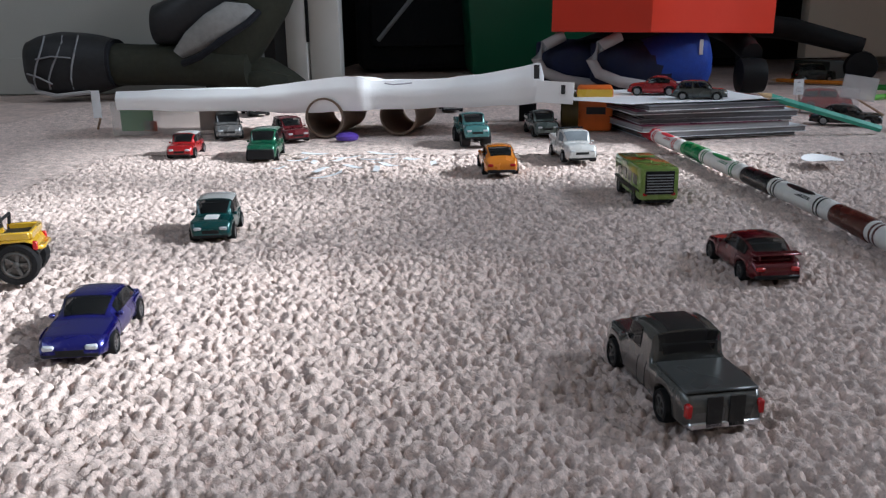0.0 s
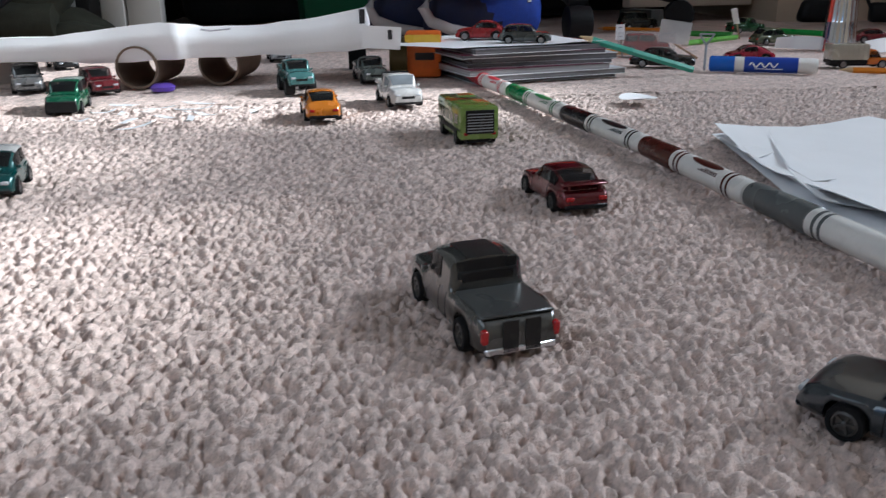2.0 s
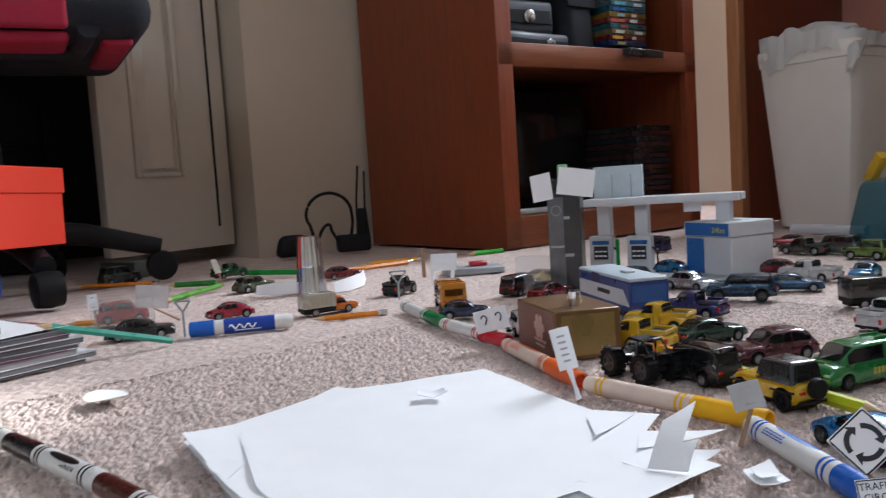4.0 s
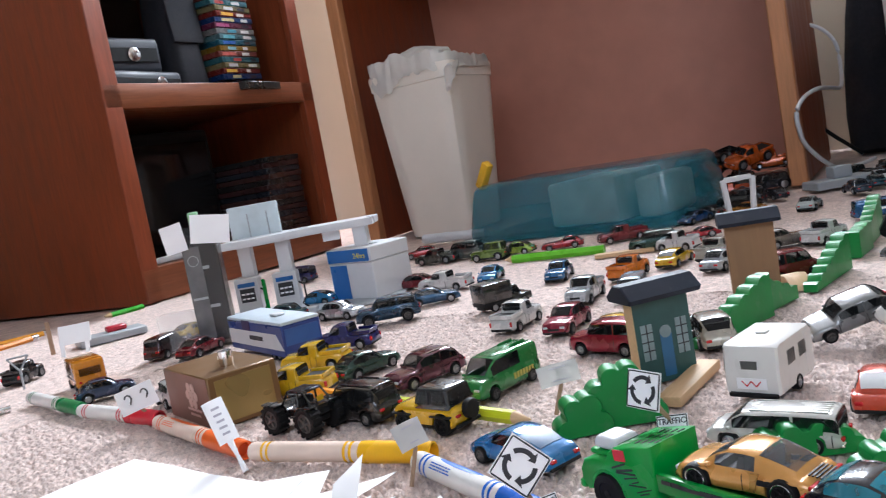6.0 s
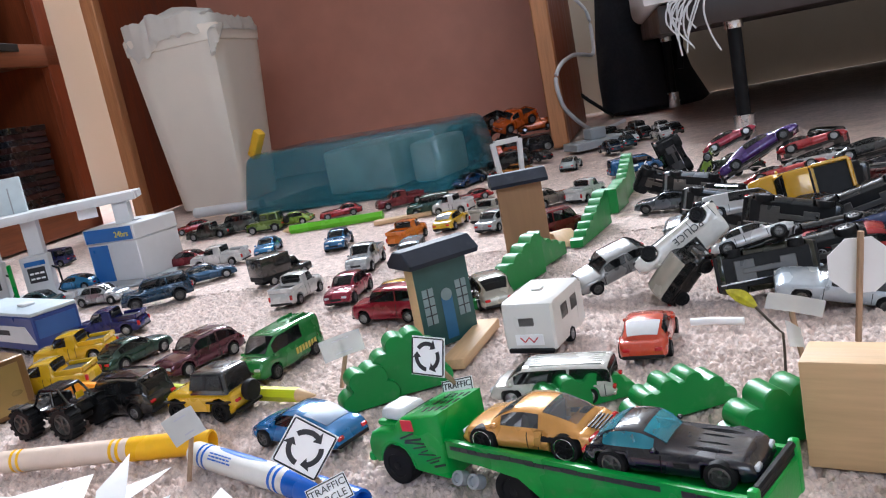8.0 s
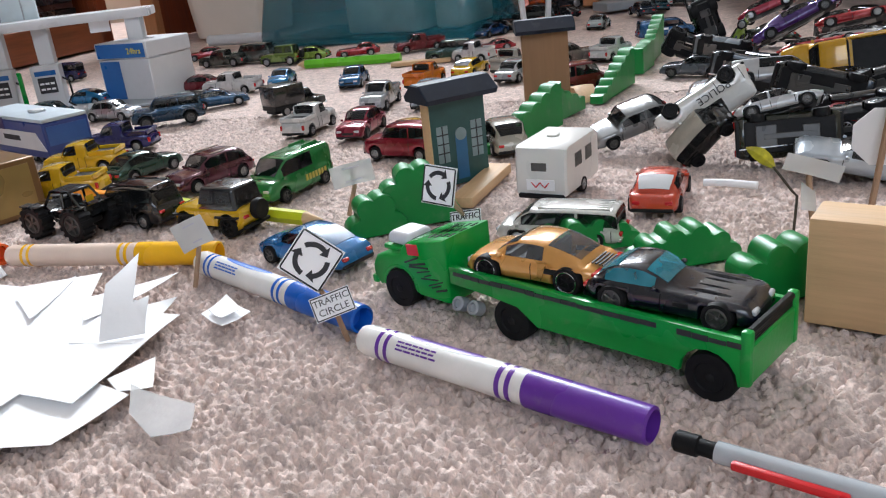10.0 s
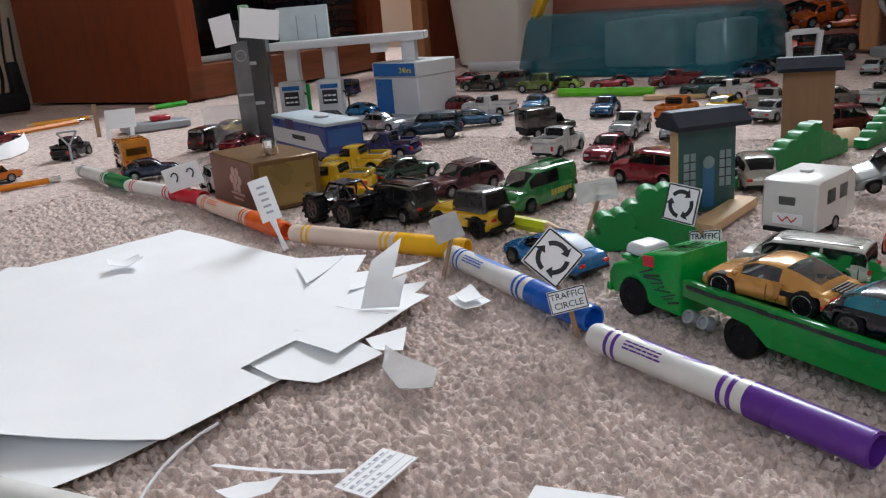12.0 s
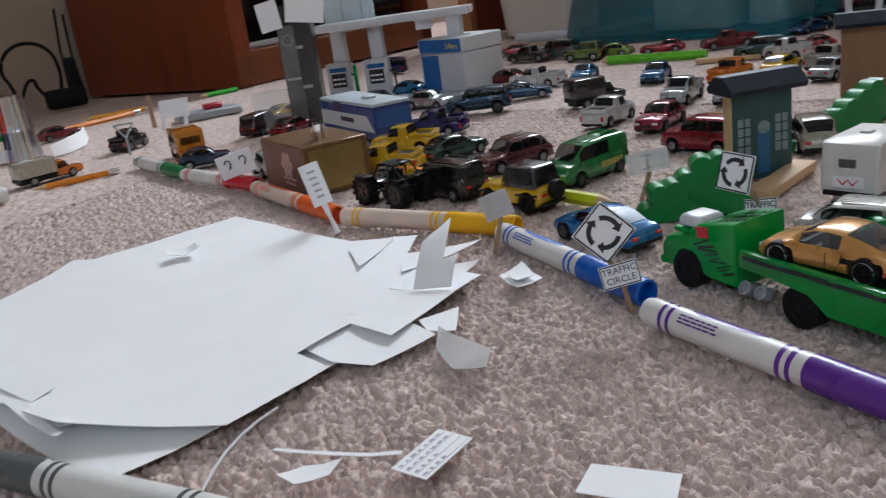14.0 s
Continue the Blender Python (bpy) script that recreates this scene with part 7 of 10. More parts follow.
def gas_station():
    s = thing("toy_gas_station", pose(1.13, 0.80, 0, 0, 0, -68), "white and blue plastic toy gas station with pumps and canopy", "toy building")
    # local x runs from the pumps to the shop block, y away
    part("base", box(0.30, 0.12, 0.004, (0.0, -0.01, 0), 0.0015, 1), M_GREYPL, s, "grey base plate")
    sm = pose(1.13, 0.80, 0, 0, 0, -68).inverted() @ pose(1.182, 0.715, 0, 0, 0, -103)
    part("shop_block", box(0.09, 0.082, 0.054, (0, 0, 0.003), 0.0015, 1), M_WHITEPL, s, at=sm)
    part("shop_top", box(0.092, 0.084, 0.021, (0, 0, 0.0575), 0.0015, 1), M_WHITEPL, s, at=sm)
    part("fascia", box(0.084, 0.0012, 0.018, (0, -0.0424, 0.059)), M_BLUEPL, s, "blue fascia band", at=sm)
    part("door", box(0.034, 0.0014, 0.05, (-0.024, -0.0414, 0.0045)), M_BLUEPL, s, "blue door panel", at=sm)
    part("roof_slot", box(0.014, 0.01, 0.0008, (0.012, 0, 0.0785)), M_GREYPL, s, at=sm)
    lettering("24hrs", 0.011, mat("yellow_print", (0.75, 0.6, 0.03), rough=0.4, scale=90), s, sm @ Matrix.Translation((0.024, -0.0432, 0.067)) @ Matrix.Rotation(radians(90), 4, "X"))
    canopy = [(-0.105, -0.036), (-0.045, -0.04), (0.02, -0.012), (0.118, -0.008), (0.118, 0.055), (0.03, 0.052), (-0.03, 0.046), (-0.105, 0.05)]
    bm = prism(canopy, 0.011, "z", 0.001)
    bm.transform(Matrix.Translation((0, 0, 0.113)))
    part("canopy", bm, M_WHITEPL, s, "white canopy roof")
    part("canopy_post", box(0.02, 0.03, 0.032, (0.095, 0.012, 0.0775), 0.001, 1), M_WHITEPL, s)
    for x in (-0.08, -0.022):
        part("column", box(0.02, 0.017, 0.105, (x, 0.0, 0.004), 0.001, 1), M_WHITEPL, s)
        pump = part("pump", box(0.036, 0.02, 0.058, (x, -0.018, 0.004), 0.0012, 1), M_WHITEPL, s)
        part("pump_display", box(0.022, 0.0008, 0.02, (x, -0.0284, 0.027)), M_INK, pump)
        part("pump_label", box(0.026, 0.0008, 0.006, (x, -0.0284, 0.0495)), M_BLUEPL, pump)
        for k in range(6):
            part("display_mark", box(0.005, 0.0004, 0.0025, (x - 0.0065 + 0.0065 * (k % 3), -0.029, 0.031 + 0.007 * (k // 3))), M_PAPER, pump)
        part("hose", tube([(x + 0.016, -0.02, 0.045), (x + 0.026, -0.024, 0.04), (x + 0.027, -0.026, 0.022), (x + 0.02, -0.026, 0.012), (x + 0.028, -0.026, 0.006)], 0.0014, 6), M_BLACK, pump)
    part("sign_board", box(0.078, 0.006, 0.055, (-0.066, 0.03, 0.112), 0.001, 1), mat("pale_blue_grey_plastic", (0.55, 0.63, 0.66), rough=0.4, scale=60), s, "pale blue-grey upright board")
    for x in (-0.075, -0.045):
        part("board_rib", box(0.0015, 0.001, 0.04, (x, 0.0265, 0.114)), M_GREYPL, s)
    part("green_post", box(0.005, 0.005, 0.055, (-0.052, -0.034, 0.003), 0.001, 1), M_GREENPL, s, "green plastic post")
    part("price_card", box(0.026, 0.001, 0.018, (0.05, 0.01, 0.093)), M_PAPER, s)
    part("kerb", box(0.05, 0.02, 0.006, (0.0, -0.055, 0.003), 0.001, 1), M_WHITEPL, s)
    return s


gas_station()


def tower():
    t = thing("toy_tower", pose(0.935, 0.805, 0, 0, 0, -60), "tall smoky clear plastic packet standing as a tower with paper flags", "package")
    part("packet", box(0.044, 0.028, 0.155, (0, 0, 0), 0.0015, 1), M_SMOKE, t)
    part("lining", box(0.036, 0.006, 0.14, (0, 0.004, 0.004), 0.001, 1), mat("grey_striped_card", (0.03, 0.03, 0.034), rough=0.5, scale=60, var=0.4), t)
    part("clear_end", box(0.045, 0.03, 0.05, (-0.045, -0.01, 0.001), 0.001, 1), M_CLEAR, t, "clear plastic skirt")
    part("front_film", box(0.021, 0.0006, 0.118, (-0.0105, -0.0143, 0.012)), mat("grey_printed_film", (0.16, 0.16, 0.165), rough=0.2, var=0.5, scale=45, alpha=0.8, coat=0.4), t, "paler grey printed film")
    ring = [(-0.01 + 0.0065 * math.cos(a), -0.0149, 0.112 + 0.0065 * math.sin(a)) for a in [2 * math.pi * q / 20 for q in range(21)]]
    part("printed_ring", tube(ring, 0.0005, 5), M_GREYPL, t)
    part("printed_mark", box(0.018, 0.0004, 0.003, (-0.01, -0.0149, 0.062)), M_GREYPL, t)
    part("cap", box(0.012, 0.012, 0.018, (-0.002, 0, 0.155), 0.002, 2), plastic("pale_green_cap", (0.25, 0.45, 0.25)), t)
    for k in range(2):
        part("printed_mark", box(0.02 - 0.008 * k, 0.0004, 0.004, (0.002, -0.0143, 0.05 + 0.05 * k)), M_GREYPL, t)
    for x, z, rz, ry, w in ((0.016, 0.131, 12, 9, 0.048), (-0.026, 0.126, -25, -8, 0.034)):
        part("paper_flag", box(w, 0.0006, 0.036, (0, 0, 0)), M_PAPER, t, "white paper flag", at=Matrix.Translation((x, -0.016, z)) @ Matrix.Rotation(radians(rz), 4, "Z") @ Matrix.Rotation(radians(ry), 4, "Y"))


tower()


def trailer():
    t = thing("toy_trailer", pose(0.866, 0.662, 0, 0, 0, 62), "blue and white toy semi-trailer with pale roof", "toy trailer")
    blue = mat("blue_trailer_paint", (0.02, 0.045, 0.2), rough=0.35, scale=90, var=0.1)
    part("body", box(0.15, 0.046, 0.034, (0, 0, 0.006), 0.0012, 1), blue, t)
    part("roof", box(0.15, 0.046, 0.004, (0, 0, 0.04), 0.0015, 2), mat("pale_blue_roof", (0.5, 0.57, 0.62), rough=0.4, scale=60), t, "pale blue roof")
    for s in (1, -1):
        part("side_panel", prism([(-0.074, 0.007), (0.072, 0.007), (0.072, 0.024), (-0.058, 0.024)], 0.0008, "y"), M_WHITEPL, t, "white side panel", at=Matrix.Translation((0, s * 0.0233, 0.0065)))
        part("printed_bar", box(0.036, 0.0004, 0.005, (-0.005, s * 0.0239, 0.021)), M_INK, t)
        part("hatch", box(0.022, 0.0006, 0.016, (0.02, s * 0.0232, 0.026)), mat("dark_violet_print", (0.05, 0.03, 0.1), rough=0.4, scale=90), t)
    part("end_panel", box(0.0008, 0.04, 0.018, (-0.0752, 0, 0.018)), mat("blue_print", (0.03, 0.1, 0.32), rough=0.4, scale=90), t)
    part("roof_vent", box(0.016, 0.012, 0.003, (-0.02, 0, 0.044), 0.001, 1), M_WHITEPL, t)
    ty, hub = wheel_mesh(0.006, 0.005, "chrome")
    for x in (-0.05, -0.036):
        for s in (1, -1):
            w = part("wheel", ty, None, t, at=Matrix.Translation((x, s * 0.018, 0.006)) @ (pose(0, 0, 0) if s < 0 else pose(0, 0, 0, 0, 0, 180)))
            part("rim", hub, None, w)


trailer()


def gold_box():
    t = thing("gold_box", pose(0.6685, 0.569, -0.0015, 0, 0, 64), "dull gold and red-brown card box with small foil cup", "box")
    part("carton", box(0.1, 0.062, 0.044, (0, 0, 0), 0.001, 1), M_GOLDBOX, t)
    part("red_side", box(0.097, 0.0006, 0.042, (0, 0.0311, 0.001)), M_REDPRINT, t, "red-brown printed side")
    pale = mat("pale_pink_print", (0.62, 0.4, 0.34), rough=0.5, scale=60)
    for k in range(7):
        a = 2 * math.pi * k / 6
        c = (-0.012 + (0.009 * math.cos(a) if k < 6 else 0), 0.0317, 0.026 + (0.008 * math.sin(a) if k < 6 else 0))
        part("printed_shape", lathe([(0, 0.0004), (0.0042, 0.0004), (0.0042, 0)], 10, Matrix.Translation(c) @ Matrix.Rotation(radians(-90), 4, "X")), pale, t)
    for w, z in ((0.03, 0.0125), (0.022, 0.008)):
        part("printed_bar", box(w, 0.0004, 0.002, (-0.012, 0.0315, z)), pale, t)
    part("end_frame", box(0.0006, 0.05, 0.036, (-0.0502, 0, 0.004)), mat("gold_line", (0.33, 0.23, 0.08), rough=0.35, metal=0.4, scale=50), t)
    part("foil_roll", lathe([(0.0055, 0), (0.006, 0.002), (0.006, 0.013)], 14, Matrix.Translation((-0.022, 0.0, 0.044))), M_SILVERFOIL, t, "small silver foil cup")
    part("paper_roll", tube([(-0.018, -0.004, 0.0475), (0.004, -0.006, 0.0475)], 0.0034, 10), M_PAPER, t)


gold_box()


def fluted(bottom, top, z0, z1, ribs, depth):
    """An open cup wall with vertical flutes, a little thickness and a rolled foot."""
    bm = bmesh.new()
    n = ribs * 6
    rings = []
    for r, z in ((bottom * 1.04, z0), (bottom, z0 + 0.003), (top, z1), (top * 0.93, z1), (top * 0.9, z1 - 0.02)):
        rings.append([bm.verts.new(((r + depth * math.cos(ribs * a)) * math.cos(a), (r + depth * math.cos(ribs * a)) * math.sin(a), z)) for a in [2 * math.pi * k / n for k in range(n)]])
    for lo, hi in zip(rings, rings[1:]):
        for k in range(n):
            bm.faces.new((lo[k], lo[(k + 1) % n], hi[(k + 1) % n], hi[k]))
    return bm


def silver_cup():
    t = thing("silver_cup", pose(0.752, 1.178, 0), "stack of fluted shiny silver foil cups standing on the carpet", "cup")
    part("cup", fluted(0.0235, 0.0205, 0, 0.041, 16, 0.0005), M_SILVERFOIL, t, smooth=40)
    part("cup", fluted(0.0205, 0.0175, 0.041, 0.088, 16, 0.0005), M_SILVERFOIL, t, smooth=40)


silver_cup()


# ---- the paper bridge, tubes and packaging ----
def paper_bridge():
    """A long strip of white paper lying over the tubes and packaging, folded and kinked."""
    pts = [(-0.424, 0.952, 0.053, 0.033), (-0.354, 0.952, 0.055, 0.031), (-0.272, 0.952, 0.0545, 0.031), (-0.226, 0.952, 0.06, 0.028), (-0.182, 0.95, 0.066, 0.029), (-0.155, 0.948, 0.068, 0.03),
           (-0.138, 0.945, 0.067, 0.03), (-0.125, 0.95, 0.063, 0.031), (-0.068, 0.953, 0.063, 0.032), (-0.005, 0.957, 0.068, 0.033), (0.035, 0.962, 0.075, 0.034), (0.062, 0.964, 0.081, 0.036), (0.066, 0.965, 0.066, 0.037)]
    bm, rows = bmesh.new(), []
    for x, y, zt, zb in pts:
        rows.append([bm.verts.new((x, y - 0.022, zb)), bm.verts.new((x, y - 0.024, (zb * 0.4 + zt * 0.6))), bm.verts.new((x, y - 0.018, zt)), bm.verts.new((x, y + 0.035, zt - 0.004)), bm.verts.new((x, y + 0.08, zt - 0.006))])
    for a, b in zip(rows, rows[1:]):
        for q in range(4):
            bm.faces.new((a[q], b[q], b[q + 1], a[q + 1]))
    bmesh.ops.subdivide_edges(bm, edges=bm.edges[:], cuts=2, use_grid_fill=True)
    for v in bm.verts:
        v.co.z += 0.0016 * noise.noise(v.co * 30)
        v.co.y += 0.002 * noise.noise(v.co * 22 + Vector((5, 0, 0)))
    r = bmesh.ops.extrude_face_region(bm, geom=bm.faces[:])
    for v in [g for g in r["geom"] if isinstance(g, bmesh.types.BMVert)]:
        v.co += Vector((0, 0.0003, -0.0004))
    t = thing("paper_bridge", Matrix(), "long white folded paper strip laid as a bridge over cardboard tubes", "paper bridge")
    part("paper_strip", bm, M_PAPER, t, smooth=50)
    for x, y, z, w, h in ((0.0575, 0.9375, 0.063, 0.006, 0.015), (0.087, 0.935, 0.046, 0.0045, 0.01)):
        part("dark_tab", box(w, 0.001, h, (x, y, z)), M_INK, t, "black printed tab")
    part("end_card", box(0.042, 0.001, 0.024, (0.077, 0.936, 0.036), rot=Matrix.Rotation(radians(4), 4, "Y")), M_PAPER, t)
    part("crease", tube([(-0.11, 0.918, 0.061), (-0.1, 0.917, 0.0595), (-0.08, 0.92, 0.061)], 0.0008, 5), M_INK2, t)
    return t


paper_bridge()


def card_tube(x, y, head, L=0.1, r=0.0225):
    turn = Matrix.Rotation(radians(90), 4, "Y")
    bm = lathe([(r, 0), (r, L), (r * 0.9, L), (r * 0.9, 0), (r, 0)], 32, turn, closed=False)
    solid("cardboard_tube", bm, M_KRAFT, pose(x, y, r, 0, 0, head), "brown cardboard tube lying under the paper bridge", "cardboard tube", "tubes under the bridge")


card_tube(-0.181, 0.925, 84)
card_tube(-0.099, 0.945, 82)
solid("black_block", box(0.022, 0.02, 0.042, bevel=0.001), M_BLACK, pose(0.052, 1.08, 0), "small black block holding up the paper bridge", "block")


def clear_package(x, y, head, w, d, h, label, inside=None):
    t = thing("plastic_package", pose(x, y, 0, 0, 0, head), label, "package")
    part("blister", box(w, d, h, (0, 0, 0), 0.003, 2), M_CLEAR, t)
    if inside:
        for k, (c, bx, bw, bh) in enumerate(inside):
            part("printed_card", box(bw, 0.001, bh, (bx, d * 0.3, 0.003)), plastic(f"package_print_{k}_{int(x * 100)}", c, 0.4), t)
    return t


clear_package(-0.415, 0.96, 0, 0.05, 0.03, 0.04, "clear plastic package with green and red print", [((0.03, 0.17, 0.03), -0.004, 0.04, 0.034), ((0.5, 0.08, 0.02), 0.012, 0.016, 0.012)])
clear_package(-0.345, 0.965, 4, 0.075, 0.03, 0.036, "empty clear plastic blister package", [((0.16, 0.1, 0.07), 0.012, 0.02, 0.026)])
clear_package(0.452, 1.15, -20, 0.078, 0.035, 0.034, "clear plastic package holding a red toy car", None)
toy_car("suv", (0.5, 0.015, 0.02), 0.452, 1.15, -20, "red toy car inside a clear package", z=0.003, L=0.064)
plate_sign((0.484, 1.128, 0.034), (0.8, -0.5, -0.12), (-0.2, 0.1, 1), 0.042, 0.03, (0.512, 1.112, 0), "clear plastic flap leaning over the packaged car", 0, M_FILM)
flag_sign((-0.49, 1.01, 0), (-0.485, 1.01, 0.045), 0.014, 0.034, 250, "folded white paper foot of the bridge", 0, roll=8)
solid("purple_cap", lathe([(0.001, 0), (0.012, 0.001), (0.013, 0.005), (0.009, 0.008)], 18), plastic("purple_plastic", (0.12, 0.06, 0.42)), pose(-0.152, 0.905, 0.0), "small purple plastic cap on the carpet", "bottle cap")


def orange_can():
    t = thing("orange_container", pose(0.111, 0.985, 0, 0, 0, -6), "orange and black printed container lying on its side", "container")
    turn = Matrix.Rotation(radians(90), 4, "Y")
    part("body", box(0.042, 0.05, 0.05, (0.016, 0.01, 0), 0.004, 2), mat("orange_printed_card", (0.75, 0.16, 0.02), rough=0.4, var=0.25, scale=60), t)
    part("end_cap", lathe([(0.02, 0), (0.022, 0.002), (0.022, 0.02)], 24, Matrix.Translation((-0.022, -0.002, 0.023)) @ turn), mat("dark_mottled_print", (0.09, 0.07, 0.02), rough=0.4, var=0.5, scale=70), t)
    part("printed_bar", box(0.022, 0.0006, 0.008, (0.018, -0.0155, 0.02)), M_INK, t)
    part("yellow_band", box(0.04, 0.0005, 0.012, (0.016, -0.0153, 0.036)), plastic("yellow_band", (0.8, 0.5, 0.05)), t)


orange_can()


def magazine(x, y, z, head, w, d, h, cover, label):
    t = thing("magazine", pose(x, y, z, 0, 0, head), label, "magazine", "stack of magazines")
    part("page_block", box(w * 0.99, d * 0.99, h, (0, 0, 0), 0.0006, 1), mat("magazine_page_edges_" + str(int(h * 1e4)), {60: (0.3, 0.3, 0.31), 75: (0.05, 0.05, 0.055), 50: (0.2, 0.2, 0.21)}.get(int(h * 1e4 + 0.5), (0.12, 0.12, 0.13)), rough=0.6, var=0.5, scale=60, stretch=(0.4, 0.4, 12), bump=0.2, bscale=60), t)
    part("cover", box(w, d, 0.0008, (0, 0, h - 0.0001)), cover, t)
    part("back_cover", box(w, d, 0.0006, (0, 0, -0.0006)), M_PAPER2, t)
    return t


COVERS = [mat("grey_magazine_cover", (0.2, 0.2, 0.22), rough=0.25, var=0.4, scale=30), M_PAPER2, mat("wine_magazine_cover", (0.12, 0.02, 0.05), rough=0.25, var=0.4, scale=30), M_PAPER]
zz = 0.001
for k in range(7):
    hh = (0.003, 0.005, 0.006, 0.0035, 0.0055, 0.0035, 0.0045)[k]
    magazine(0.239 + 0.010 * math.sin(k * 2.1) - 0.0016 * k, 0.990 + 0.006 * math.cos(k * 1.7), zz, 13 + 4.0 * math.sin(k * 1.3), 0.172, 0.17, hh, COVERS[k % 3], "thin glossy magazine in a stack on the carpet")
    zz += hh + 0.0009
sheet("paper_sheet", [(0.155, 0.885), (0.325, 0.925), (0.285, 1.07), (0.12, 1.07), (0.04, 1.02), (0.1, 0.93)], 0.0, "white paper sheet lying on the magazine stack", at=pose(0.0, 0.0, zz + 0.0006), curl=0.004, seed=33)


# ---- shoes, shoe box, chair ----
def loft(stations, seg=16, power=0.85):
    """A closed skin through elliptical sections: (centre, across, up, half width, half height)."""
    bm, rings = bmesh.new(), []
    for c, u, v, a, b in stations:
        c, u, v = Vector(c), Vector(u).normalized(), Vector(v).normalized()
        ring = []
        for k in range(seg):
            w = 2 * math.pi * k / seg
            p, q = math.cos(w), math.sin(w)
            ring.append(bm.verts.new(c + u * a * math.copysign(abs(p) ** power, p) + v * b * math.copysign(abs(q) ** power, q)))
        rings.append(ring)
    for a, b in zip(rings, rings[1:]):
        for k in range(seg):
            bm.faces.new((a[k], a[(k + 1) % seg], b[(k + 1) % seg], b[k]))
    bm.faces.new(rings[0][::-1])
    bm.faces.new(rings[-1])
    bmesh.ops.recalc_face_normals(bm, faces=bm.faces[:])
    return bm


Y1, Z1 = (0, 1, 0), (0, 0, 1)
M_FELT = mat("grey_felt_lining", (0.3, 0.295, 0.285), rough=0.95, scale=90, var=0.2, bump=0.5, bscale=260)


def lying_boot():
    """A black boot lying down, its rounded toe to one side and the cloth shaft to the other."""
    t = thing("boot", pose(-0.76, 1.47, 0), "black boot with pale tread lines and olive shaft lying down", "boot", "black boots by the wall")
    toe = [((-0.078, 0, 0.062), Y1, Z1, 0.01, 0.02), ((-0.07, 0, 0.06), Y1, Z1, 0.03, 0.04), ((-0.045, 0, 0.057), Y1, Z1, 0.044, 0.053), ((-0.01, 0, 0.058), Y1, Z1, 0.05, 0.058),
           ((0.03, 0, 0.058), Y1, Z1, 0.05, 0.056), ((0.06, 0, 0.06), Y1, Z1, 0.046, 0.05), ((0.085, 0, 0.06), Y1, Z1, 0.043, 0.043)]
    part("foot", loft(toe, 20), M_SHOEBLK, t, smooth=70)
    shaft = [((0.075, 0.005, 0.058), Y1, Z1, 0.04, 0.038), ((0.13, 0.01, 0.056), Y1, Z1, 0.042, 0.036), ((0.2, 0.01, 0.056), Y1, Z1, 0.044, 0.036), ((0.27, 0.012, 0.05), Y1, Z1, 0.046, 0.034), ((0.33, 0.012, 0.045), Y1, Z1, 0.046, 0.03)]
    part("shaft", loft(shaft, 18), M_OLIVE, t, "dark olive cloth shaft", smooth=70)
    part("cuff", loft([((0.078, 0.003, 0.06), Y1, Z1, 0.046, 0.044), ((0.09, 0.003, 0.06), Y1, Z1, 0.045, 0.042)], 18), M_BLACKCLOTH, t, smooth=70)
    pale = mat("pale_tread_line", (0.28, 0.28, 0.29), rough=0.6, scale=90)
    for x0, bow in ((-0.035, 0.012), (-0.005, 0.016), (0.03, 0.008)):
        part("tread_line", tube([(x0 + bow * math.sin(a * 2), -0.0505 * math.cos(a * 0.9), 0.058 + 0.056 * math.sin(a)) for a in (-0.8, -0.4, 0, 0.4, 0.8, 1.15)], 0.0017, 6), pale, t)
    part("tread_line", tube([(-0.06, -0.038, 0.045), (-0.035, -0.05, 0.04), (-0.01, -0.05, 0.028)], 0.0017, 6), pale, t)
    part("tread_line", tube([(-0.035, -0.049, 0.07), (-0.005, -0.0515, 0.075), (0.03, -0.051, 0.072)], 0.0015, 6), pale, t)
    part("sole_edge", tube([(-0.074, -0.01, 0.035), (-0.05, -0.034, 0.014), (-0.01, -0.04, 0.006), (0.05, -0.036, 0.012)], 0.004, 8), M_SOLE, t)


